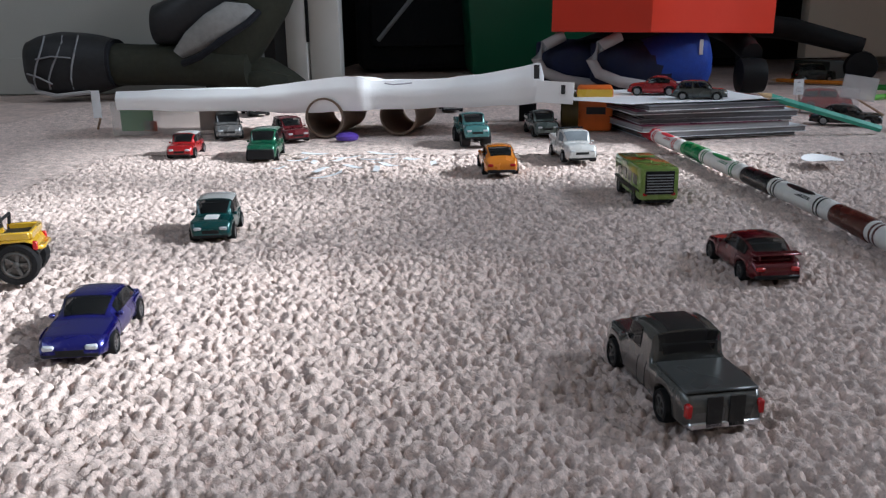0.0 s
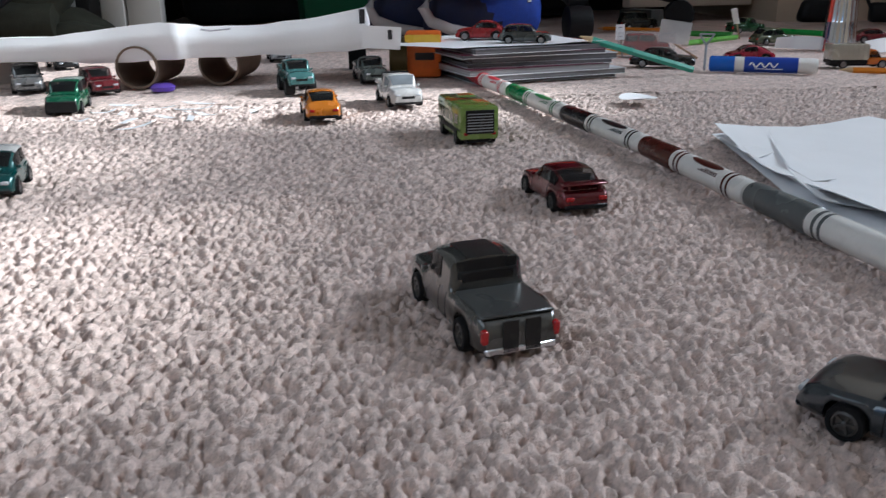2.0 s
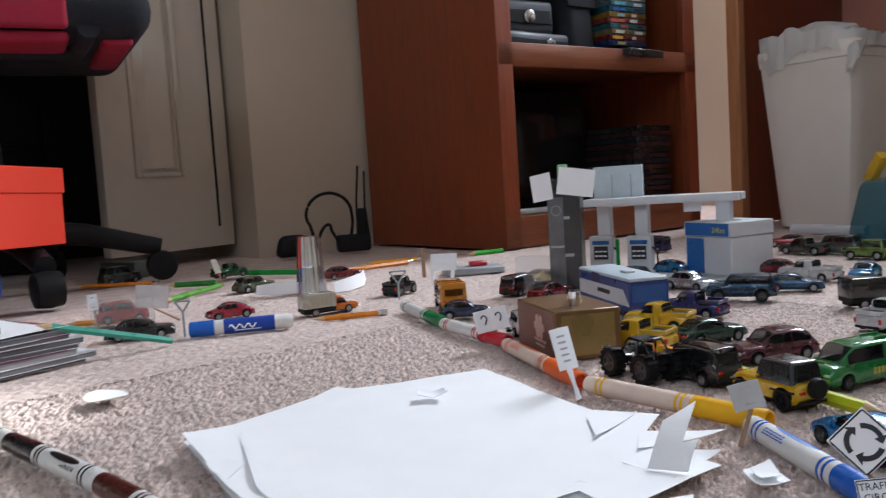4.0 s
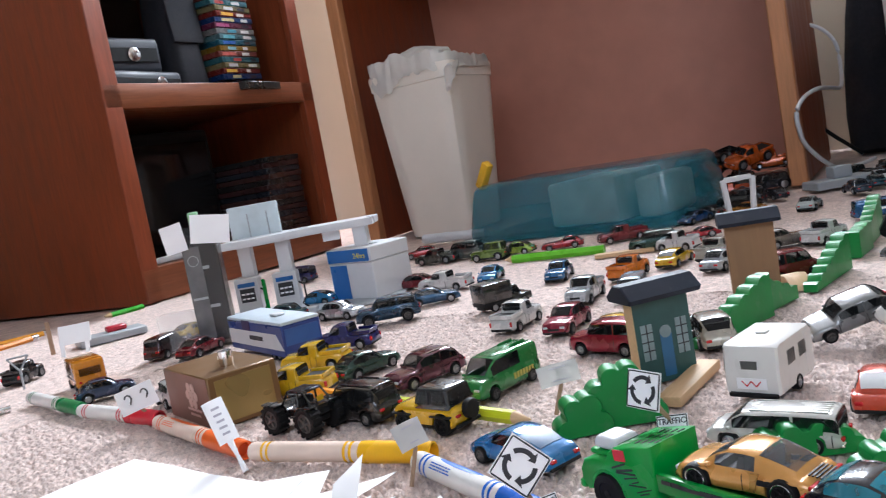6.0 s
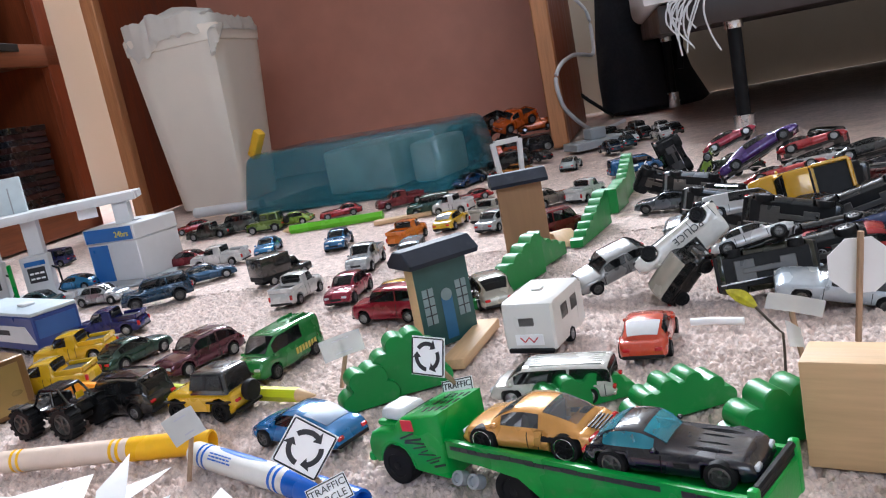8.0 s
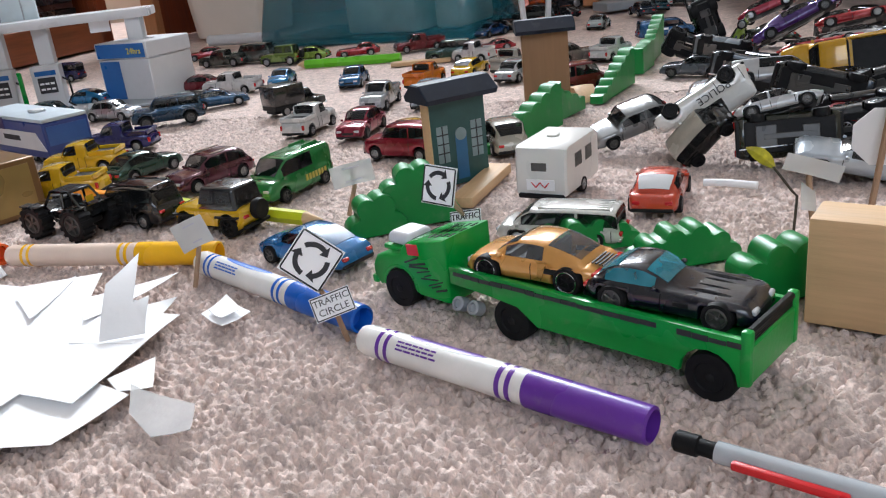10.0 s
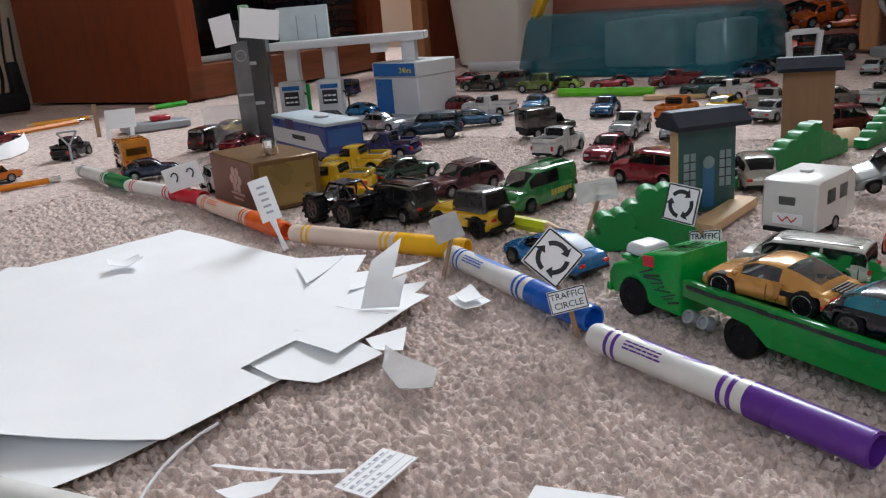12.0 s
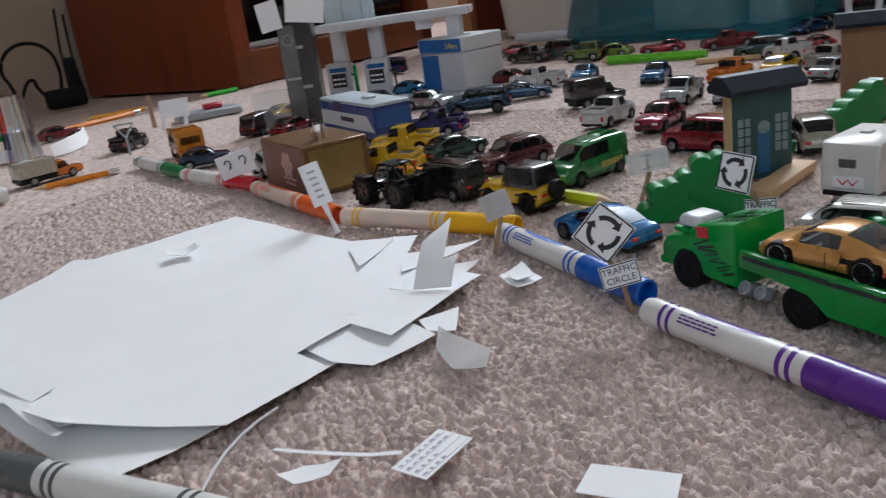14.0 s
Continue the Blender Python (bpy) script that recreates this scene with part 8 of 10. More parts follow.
def standing_boot():
    """The other boot, tipped over the first, with its felt-lined mouth to the room."""
    t = thing("boot", pose(-0.5, 1.5, 0), "black boot with grey felt lining tipped over the other", "boot", "black boots by the wall")
    part("foot", loft([((-0.1, -0.03, 0.125), Y1, Z1, 0.012, 0.018), ((-0.09, -0.03, 0.126), Y1, Z1, 0.034, 0.034), ((-0.06, -0.03, 0.13), Y1, Z1, 0.042, 0.04), ((-0.02, -0.02, 0.15), Y1, Z1, 0.045, 0.048), ((0.03, -0.01, 0.18), Y1, Z1, 0.045, 0.055), ((0.08, 0, 0.23), Y1, Z1, 0.042, 0.06)], 18), M_SHOEBLK, t, smooth=70)
    axis = Vector((0.62, 0, 0.78))
    across = Vector((-0.78, 0, 0.62))
    part("shaft", loft([((0.0, 0, 0.05), Y1, across, 0.05, 0.055), ((0.05, 0, 0.11), Y1, across, 0.05, 0.052), ((0.1, 0.005, 0.17), Y1, across, 0.046, 0.045), ((0.14, 0.01, 0.24), Y1, across, 0.042, 0.04), ((0.18, 0.01, 0.33), Y1, across, 0.035, 0.032)], 18), M_OLIVE, t, "dark olive cloth shaft", smooth=70)
    part("lining", loft([((-0.045, -0.055, 0.075), Y1, across, 0.01, 0.012), ((-0.01, -0.06, 0.1), Y1, across, 0.018, 0.022), ((0.03, -0.06, 0.125), Y1, across, 0.022, 0.028), ((0.065, -0.055, 0.145), Y1, across, 0.018, 0.028), ((0.09, -0.05, 0.15), Y1, across, 0.008, 0.014)], 16), M_FELT, t, "grey-white felt lining", smooth=70)
    part("mouth_edge", tube([(-0.035, -0.07, 0.06), (0.0, -0.08, 0.072), (0.04, -0.08, 0.098), (0.085, -0.07, 0.126), (0.1, -0.05, 0.145)], 0.006, 8), M_BLACKCLOTH, t)


lying_boot()
standing_boot()


def jacket():
    t = thing("jacket", pose(-0.43, 1.53, 0), "dark olive jacket heaped beside the boots", "jacket")
    part("body_cloth", loft([((-0.09, 0, 0.02), Y1, Z1, 0.04, 0.02), ((-0.04, 0, 0.035), Y1, Z1, 0.06, 0.036), ((0.02, 0, 0.032), Y1, Z1, 0.05, 0.032), ((0.06, 0, 0.02), Y1, Z1, 0.04, 0.02), ((0.085, 0, 0.012), Y1, Z1, 0.02, 0.01)], 16), M_OLIVE, t, smooth=70)
    part("sleeve_fold", loft([((-0.03, -0.05, 0.02), Y1, Z1, 0.02, 0.018), ((0.02, -0.055, 0.024), Y1, Z1, 0.022, 0.022), ((0.07, -0.05, 0.018), Y1, Z1, 0.02, 0.016)], 14), M_OLIVE, t, smooth=70)


jacket()


M_NAVY2 = mat("dark_navy_shoe_knit", (0.006, 0.01, 0.04), rough=0.7, var=0.3, scale=160, bump=0.3, bscale=500)


def running_shoe(m, label, bright):
    """A low running shoe on its side: pale curved sole toward one end, heel tab at the other."""
    t = thing("shoe", m, label, "shoe", "running shoes under the box")
    up = [((-0.085, 0, 0.05), Y1, Z1, 0.03, 0.032), ((-0.06, 0, 0.047), Y1, Z1, 0.05, 0.042), ((0.0, 0, 0.044), Y1, Z1, 0.055, 0.042), ((0.04, 0, 0.046), Y1, Z1, 0.055, 0.044)]
    part("upper", loft(up, 18), M_NAVY2, t, "dark navy knit upper", smooth=70)
    if bright:
        heel = [((-0.01, 0, 0.045), Y1, Z1, 0.052, 0.04), ((0.03, 0, 0.05), Y1, Z1, 0.056, 0.046), ((0.06, 0, 0.056), Y1, Z1, 0.056, 0.052), ((0.088, 0, 0.06), Y1, Z1, 0.053, 0.054), ((0.104, 0, 0.05), Y1, Z1, 0.044, 0.044), ((0.112, 0, 0.045), Y1, Z1, 0.026, 0.026)]
        part("heel_counter", loft(heel, 20), M_NAVYSHOE, t, "bright blue heel counter", smooth=70)
        part("heel_peak", loft([((0.045, -0.01, 0.085), Y1, Z1, 0.03, 0.008), ((0.07, -0.012, 0.1), Y1, Z1, 0.026, 0.009), ((0.086, -0.012, 0.113), Y1, Z1, 0.014, 0.007)], 14), M_NAVYSHOE, t, smooth=70)
        part("white_label", box(0.006, 0.001, 0.024, (0.085, -0.0535, 0.062), 0.0003, 1), M_PAPER2, t, "small white printed label")
    part("sole", tube([(-0.045, -0.048, 0.094), (-0.078, -0.05, 0.078), (-0.092, -0.052, 0.055), (-0.08, -0.054, 0.034), (-0.045, -0.056, 0.02), (0.0, -0.054, 0.012), (0.06, -0.05, 0.01)], 0.0095, 10), M_SOLE, t, "pale curved foam sole")
    return t


running_shoe(pose(0.255, 1.46, 0.004, 0, 0, 2), "blue running shoe with bright heel and pale sole", True)
running_shoe(pose(0.165, 1.52, 0.004, 0, 0, 4), "navy running shoe with pale sole beside its pair", False)


def shoe_box():
    t = thing("shoe_box", pose(0.294, 1.49, 0.1, 0, 1.5, 41), "bright orange-red cardboard shoe box with a lid", "box")
    # one corner points into the room
    part("carton", box(0.326, 0.214, 0.1, (0, 0, 0), 0.001, 1), M_ORANGE, t)
    lid = part("lid", box(0.333, 0.22, 0.042, (0, 0, 0.084), 0.0015, 1), M_ORANGE, t, "orange-red lid")
    part("thumb_hole", lathe([(0.009, 0), (0.009, 0.001)], 16, Matrix.Translation((-0.168, 0.0, 0.122)) @ Matrix.Rotation(radians(-90), 4, "Y")), M_BLACK, lid)
    part("side_notch", box(0.004, 0.001, 0.016, (-0.15, -0.1106, 0.09)), M_BLACK, lid)
    part("logo_mark", prism([(-0.013, 0.003), (-0.006, -0.003), (0.018, 0.008), (-0.005, 0.001)], 0.0006, "x"), mat("pale_gold_print", (0.6, 0.45, 0.3), rough=0.4), lid, at=Matrix.Translation((-0.1669, -0.06, 0.11)))
    return t


shoe_box()


def office_chair():
    t = thing("office_chair", pose(0.42, 1.74, 0, 0, 0, -12), "black office chair with a red and black seat", "chair")
    for k in range(5):
        a = radians(72 * k - 75)
        leg = tube([(0, 0, 0.12), (0.16 * math.cos(a), 0.16 * math.sin(a), 0.1), (0.29 * math.cos(a), 0.29 * math.sin(a), 0.065)], 0.022, 10, taper=(1.2, 1, 0.8))
        part("base_leg", leg, M_BLACK, t)
        c = part("caster", lathe([(0.012, -0.022), (0.028, -0.02), (0.03, 0), (0.028, 0.02), (0.012, 0.022)], 18, Matrix.Translation((0.29 * math.cos(a), 0.29 * math.sin(a), 0.029)) @ Matrix.Rotation(radians(90), 4, "X") @ Matrix.Rotation(a, 4, "Y")), M_BLACK, t)
    part("gas_column", lathe([(0.03, 0.1), (0.03, 0.28), (0.02, 0.28), (0.02, 0.42)], 18), M_BLACK, t)
    seat = box(0.56, 0.52, 0.1, (0, 0, 0.43), 0.048, 6)
    part("seat", seat, M_BLACKCLOTH, t)
    red = mat("dark_red_fabric", (0.3, 0.01, 0.035), rough=0.85, scale=150, bump=0.3, bscale=500)
    part("seat_trim", box(0.4, 0.02, 0.085, (-0.055, -0.255, 0.44), 0.009, 3), red, t, "dark red seat panel")
    part("seat_trim", box(0.4, 0.125, 0.02, (-0.055, -0.187, 0.42), 0.009, 4), red, t, "dark red seat panel")
    part("seat_trim", box(0.05, 0.28, 0.02, (0.222, -0.08, 0.42), 0.009, 4), red, t, "dark red seat panel")
    part("seat_rim", tube([(-0.26, -0.115, 0.432), (0.12, -0.115, 0.43), (0.165, -0.14, 0.43), (0.175, -0.25, 0.445)], 0.018, 10), M_BLACKCLOTH, t)
    part("backrest", box(0.46, 0.07, 0.55, (0, 0.27, 0.5), 0.03, 3), M_BLACKCLOTH, t)
    return t


office_chair()


# ---- closet contents ----
def tote(x, y, head, w, d, h, color, label, z=0.0):
    t = thing("storage_tote", pose(x, y, z, 0, 0, head), label, "storage box")
    m = mat("tote_" + label.split()[0], color, rough=0.4, var=0.1, scale=12)
    part("bin", box(w * 0.92, d * 0.92, h * 0.86, (0, 0, 0), 0.012, 2, top=(1.07, 1.07)), m, t)
    part("lid", box(w, d, h * 0.14, (0, 0, h * 0.86), 0.008, 2), m, t)
    return t


tote(0.12, 2.15, 6, 0.42, 0.4, 0.245, (0.008, 0.11, 0.05), "green plastic storage tote in the closet")
tote(0.06, 2.2, -4, 0.4, 0.35, 0.2, (0.09, 0.095, 0.1), "grey clear storage tote stacked in the closet", 0.247)
case = thing("black_suitcase", pose(-0.2, 2.3, 0, 0, 0, 5), "black cloth suitcase standing in the closet", "suitcase")
part("shell", box(0.34, 0.25, 0.5, bevel=0.03, seg=3), M_BLACKCLOTH, case)
part("front_pocket", box(0.26, 0.03, 0.3, (0, -0.135, 0.06), 0.012, 2), M_BLACKCLOTH, case)
part("zip", tube([(-0.12, -0.152, 0.33), (0.12, -0.152, 0.33)], 0.003, 6), M_GREYPL, case, "grey zip")
unit = thing("storage_unit", pose(0.46, 2.42, 0, 0, 0, 0), "black storage unit in the closet", "storage unit")
part("body", box(0.4, 0.3, 0.9, bevel=0.004), M_BLACK, unit)
for k in range(3):
    drawer = part("drawer_front", box(0.38, 0.012, 0.28, (0, -0.156, 0.02 + 0.293 * k), 0.003), M_BLACK, unit)
    part("handle", box(0.1, 0.012, 0.012, (0, -0.167, 0.19 + 0.293 * k), 0.003), M_BLACK, drawer)
solid("metal_rod", tube([(-0.28, 2.02, 0.08), (0.02, 2.0, 0.42)], 0.005, 8), M_GREYPL, pose(0, 0, 0), "thin grey metal rod leaning in the closet", "rod")
solid("grey_box", box(0.09, 0.05, 0.035, bevel=0.003), mat("dark_grey_metal_box", (0.07, 0.075, 0.07), rough=0.5, scale=40), pose(0.67, 1.79, 0, 0, 0, -60), "small dark grey metal box on the carpet", "box")


# ---- wooden cabinet with shelves ----
def cabinet():
    t = thing("bookcase_cabinet", pose(1.7, 1.62, 0, 0, 0, -3), "cherry wood cabinet with open shelves of games and discs", "cabinet")
    W, D, H, th = 0.68, 0.54, 1.15, 0.022
    part("side_panel", box(th, D, H, (-W / 2 + th / 2, 0, 0), 0.001, 1), M_CHERRY, t)
    part("side_panel", box(th, D, H, (W / 2 - th / 2, 0, 0), 0.001, 1), M_CHERRY, t)
    # back painted near black: shade inside the shelves is in the colour
    part("back_panel", box(W - 2 * th, 0.008, H, (0, D / 2 - 0.006, 0)), mat("cabinet_back_shade", (0.025, 0.013, 0.01), rough=0.6, scale=20), t)
    for z, front in ((0.05, 0), (0.41, 1), (0.8, 1), (1.13, 1)):
        part("shelf", box(W - 2 * th, D - 0.02, 0.02, (0, -0.002, z), 0.001, 1), M_CHERRYH, t)
        if front:
            part("shelf_rail", box(W - 0.002, 0.022, 0.052, (0, -D / 2 - 0.008, z - 0.012), 0.003, 2), M_CHERRYH, t)
    for x in (-1, 1):
        part("stile", box(0.045, 0.02, H, (x * (W / 2 - 0.021), -D / 2 - 0.009, 0), 0.002, 1), M_CHERRY, t)
    part("plinth", box(W, 0.022, 0.07, (0, -D / 2 - 0.008, 0), 0.002, 1), M_CHERRYH, t)


cabinet()
CM = pose(1.7, 1.62, 0, 0, 0, -3)


def media_case(m, w, d, h, color, label, name="media_case", category="disc case", group="disc cases on the shelf", prints=()):
    t = thing(name, m, label, category, group)
    part("case", box(w, d, h, bevel=0.0015, seg=1), plastic("case_" + "_".join(str(int(c * 100)) for c in color), color, 0.3), t)
    for x, pw, c in prints:
        part("spine_print", box(w * pw, 0.0006, h * 0.55, (w * x, -d / 2 - 0.0001, h * 0.2)), plastic("spine_" + "_".join(str(int(q * 100)) for q in c), c, 0.35), t)


rngc = random.Random(7)
PAL = [(0.03, 0.1, 0.35), (0.4, 0.05, 0.04), (0.5, 0.42, 0.2), (0.1, 0.35, 0.42), (0.45, 0.1, 0.08), (0.6, 0.35, 0.05), (0.05, 0.25, 0.35), (0.2, 0.4, 0.45), (0.5, 0.5, 0.5), (0.3, 0.06, 0.15)]
# case colours cut to 0.28: the shelf's shade is in the plastic
z = 0.471
for k in range(15):
    media_case(CM @ pose(0.16 + rngc.uniform(-0.004, 0.004), -0.13, z, 0, 0, rngc.uniform(-3, 3)), 0.135, 0.19, 0.0135, tuple(0.28 * c for c in PAL[k % 10]), "coloured disc case in a stack on the shelf, shade in its colour",
               prints=((rngc.uniform(-0.3, -0.1), rngc.uniform(0.2, 0.4), PAL[(3 * k + 2) % 10]), (rngc.uniform(0.15, 0.35), rngc.uniform(0.1, 0.25), (0.6, 0.6, 0.58) if k % 3 else (0.02, 0.02, 0.03))))
    z += 0.0141
# lower cases near black, with the compartment's darkness put in their colour
z = 0.071
for k in range(14):
    media_case(CM @ pose(0.2 + rngc.uniform(-0.005, 0.005), -0.16, z, 0, 0, rngc.uniform(-4, 4)), 0.135, 0.19, 0.0135, [(0.03, 0.012, 0.012), (0.014, 0.012, 0.012), (0.04, 0.016, 0.014), (0.012, 0.014, 0.02)][k % 4], "disc case in a stack on the lower shelf, shade in its dark colour")
    z += 0.0141
media_case(CM @ pose(0.13, -0.25, 0.4325, 0, 0, 6), 0.15, 0.1, 0.018, (0.02, 0.022, 0.02), "black plastic case with a pale rim on the shelf edge", group="")


def console(m, w, d, h, label):
    t = thing("game_console", m, label, "game console")
    part("shell", box(w, d, h, (0, 0, 0), 0.012, 3), mat("dark_blue_grey_plastic", (0.008, 0.010, 0.018), rough=0.5, scale=40), t)
    part("front_panel", box(w * 0.9, 0.004, h * 0.4, (0, -d / 2 - 0.001, h * 0.3), 0.001, 1), M_BLACK, t)
    part("disc_badge", lathe([(0.014, 0), (0.016, 0.002), (0.012, 0.003)], 18, Matrix.Translation((w * 0.2, -d / 2 - 0.003, h * 0.5)) @ Matrix.Rotation(radians(90), 4, "X")), M_CHROME, t)


console(CM @ pose(-0.17, -0.12, 0.4325, 0, 0, 5), 0.25, 0.2, 0.06, "dark blue-grey game console on the shelf")
console(CM @ pose(-0.19, -0.08, 0.4935, 0, 0, -4), 0.26, 0.2, 0.08, "dark game console stacked on another")
pouch = thing("black_bag", CM @ pose(0.02, -0.14, 0.4325), "black cloth bag standing on the shelf", "bag")
part("body", box(0.12, 0.12, 0.28, bevel=0.03, seg=3, top=(0.7, 0.8)), M_BLACKCLOTH, pouch)
part("flap", box(0.1, 0.012, 0.13, (0, -0.056, 0.13), 0.005, 2, rot=Matrix.Rotation(radians(-5), 4, "X")), M_BLACKCLOTH, pouch)
part("handle", tube([(-0.03, 0, 0.275), (-0.02, 0, 0.305), (0.02, 0, 0.305), (0.03, 0, 0.275)], 0.006, 8), M_BLACK, pouch)
machine = thing("black_machine", CM @ pose(-0.08, 0.06, 0.071), "large black electronic unit on the lower shelf", "electronics")
part("body", box(0.44, 0.28, 0.3, bevel=0.01, seg=2), M_BLACK, machine)
part("front_panel", box(0.4, 0.006, 0.24, (0, -0.142, 0.03), 0.002), mat("glossy_black_panel", (0.01, 0.01, 0.011), rough=0.12, scale=30), machine)
part("button", lathe([(0.0, 0.006), (0.01, 0.006), (0.012, 0)], 16, Matrix.Translation((-0.16, -0.145, 0.24)) @ Matrix.Rotation(radians(90), 4, "X")), M_GREYPL, machine)
solid("white_case", box(0.2, 0.03, 0.012, bevel=0.002), M_WHITEPL, CM @ pose(-0.2, -0.225, 0.071), "white plastic case on the lower shelf", "case")


def power_strip():
    t = thing("power_adapter", pose(1.082, 1.80, 0, 0, 0, -20) @ Matrix.Scale(0.7, 4), "black power adapters and looped cables by the wall", "cable")
    lump = box(0.13, 0.06, 0.075, (-0.015, 0, 0), 0.024, 4, top=(0.72, 0.8))
    part("adapter", lump, M_BLACK, t)
    part("adapter", box(0.12, 0.05, 0.06, (0.2, 0.02, 0), 0.012, 3), M_BLACK, t)
    part("adapter", box(0.035, 0.04, 0.1, (0.235, 0.02, 0.05), 0.008, 2), M_BLACK, t)
    loop = [(0.06, 0.0, 0.05), (0.048, 0.0, 0.1)] + [(0.118 + 0.08 * math.cos(a), 0.01, 0.135 + 0.075 * math.sin(a)) for a in [radians(190 - 19 * k) for k in range(11)]] + [(0.2, 0.015, 0.1), (0.19, 0.02, 0.04)]
    part("cable", tube(eased(loop, 3), 0.0055, 8), M_BLACK, t)
    part("cable", tube(eased([(0.06, 0, 0.03), (0.09, -0.01, 0.09), (0.115, 0.0, 0.1), (0.125, 0.01, 0.075), (0.15, 0.01, 0.03)]), 0.0055, 8), M_BLACK, t)
    part("cable", tube([(0.22, 0.03, 0.05), (0.225, 0.04, 0.18), (0.24, 0.05, 0.3)], 0.004, 8), M_BLACK, t)
    part("cable", tube([(0.26, 0.03, 0.05), (0.255, 0.045, 0.16), (0.262, 0.05, 0.28)], 0.004, 8), M_BLACK, t)


power_strip()


# ---- desk, bin, teal box ----
DM = pose(2.0115, 0.707, 0, 0, 0, -4)


def desk():
    t = thing("desk", DM, "cherry wood desk with an open kneehole and brown back panel", "desk")
    D, H, ends = 0.58, 0.74, (-0.56, 0.495)
    for y in ends:
        part("side_panel", box(D, 0.024, H, (D / 2, y, 0), 0.001, 1), M_CHERRY, t)
        part("edge_post", box(0.03, 0.036, H, (-0.012, y, 0), 0.003, 1), mat("orange_oak_edge", (0.46, 0.2, 0.085), rough=0.4, var=0.2, scale=40, stretch=(8, 8, 0.6)), t, "orange wooden edge post")
    part("back_panel", box(0.016, 1.03, H - 0.01, (D - 0.1, -0.0325, 0)), M_BACKPANEL, t)
    # unseen top, deepened to the wall so that it blocks window light
    part("top", box(0.97, 1.135, 0.03, (0.445, -0.0325, H), 0.003, 2), M_CHERRYH, t)


desk()


def waste_bin():
    t = thing("waste_bin", pose(2.05, 0.97, 0, 0, 0, -5), "tall off-white plastic waste bin with a crumpled bag liner", "waste bin")

    def square(k, z, n=48, power=0.1, jitter=None, j=0):
        """A rounded square ring of points."""
        out = []
        for i in range(n):
            a = 2 * math.pi * i / n + math.pi / 4
            c, sn = math.cos(a), math.sin(a)
            soft = (abs(c) ** (1 / power) + abs(sn) ** (1 / power)) ** power
            d = jitter(c, sn, j) if jitter else (0, 0)
            q = 0.12 * k / soft + d[0]
            out.append(Vector((c * q, sn * q, z + d[1])))
        return out

    def skinned(rings, closed=True):
        bm = bmesh.new()
        rows = [[bm.verts.new(p) for p in ring] for ring in rings]
        n = len(rows[0])
        for a, b in zip(rows, rows[1:]):
            for i in range(n):
                bm.faces.new((a[i], a[(i + 1) % n], b[(i + 1) % n], b[i]))
        if closed:
            bm.faces.new(rows[-1])
            bm.faces.new(rows[0][::-1])
        return bm

    part("bucket", skinned([square(k, z) for z, k in ((0, 0.72), (0.006, 0.74), (0.2, 0.865), (0.372, 0.975), (0.374, 1.0), (0.405, 1.02), (0.41, 1.0), (0.41, 0.97), (0.38, 0.95), (0.02, 0.7))]), M_BIN, t, smooth=50)

    def crease(c, sn, j):
        near = max(0.0, -c * 0.9 + sn * 0.35)
        d = 0.004 * noise.noise(Vector((c * 7, sn * 7, j * 0.5))) + 0.0025 * noise.noise(Vector((c * 21, sn * 21, j * 0.9)))
        dz = 0.0
        if j in (2, 3):
            dz = 0.03 * near * (0.7 + 0.6 * noise.noise(Vector((c * 3, sn * 3, 1.0)))) + 0.008 * noise.noise(Vector((c * 9, sn * 9, j * 0.7)))
        elif j > 4:
            drop = max(0.0, noise.noise(Vector((c * 2.3 + 4, sn * 2.3, 0.4)))) + 0.3 * noise.noise(Vector((c * 8, sn * 8, 3)))
            dz = -(0.002 + 0.06 * drop * near) * (j - 4) / 2
        return d * (1.6 if j > 1 else 0.5), dz

    part("bag_liner", skinned([square(k, z, 120, 0.2, crease, j) for j, (z, k) in enumerate(((0.37, 0.93), (0.4, 0.95), (0.42, 0.98), (0.424, 1.03), (0.412, 1.05), (0.404, 1.052), (0.396, 1.052)))], False), M_BAG, t, "crumpled translucent white bag liner", smooth=40)
    knot = loft([((-0.1, 0.07, 0.4), (0, 1, 0), (0, 0, 1), 0.012, 0.01), ((-0.08, 0.04, 0.432), (0, 1, 0), (0, 0, 1), 0.03, 0.02), ((-0.03, 0.01, 0.448), (0, 1, 0), (0, 0, 1), 0.036, 0.022), ((0.0, -0.04, 0.436), (0, 1, 0), (0, 0, 1), 0.03, 0.02), ((-0.06, -0.1, 0.41), (0, 1, 0), (0, 0, 1), 0.02, 0.016), ((-0.118, -0.118, 0.375), (0, 1, 0), (0, 0, 1), 0.014, 0.022), ((-0.122, -0.112, 0.34), (0, 1, 0), (0, 0, 1), 0.008, 0.006)], 20)
    bmesh.ops.subdivide_edges(knot, edges=knot.edges[:], cuts=2, use_grid_fill=True)
    for v in knot.verts:
        v.co += Vector((noise.noise(v.co * 60), noise.noise(v.co * 60 + Vector((9, 0, 0))), noise.noise(v.co * 55 + Vector((0, 7, 0))))) * 0.007
    part("bag_gather", knot, M_BAG, t, "gathered top of the white bag", smooth=40)


waste_bin()


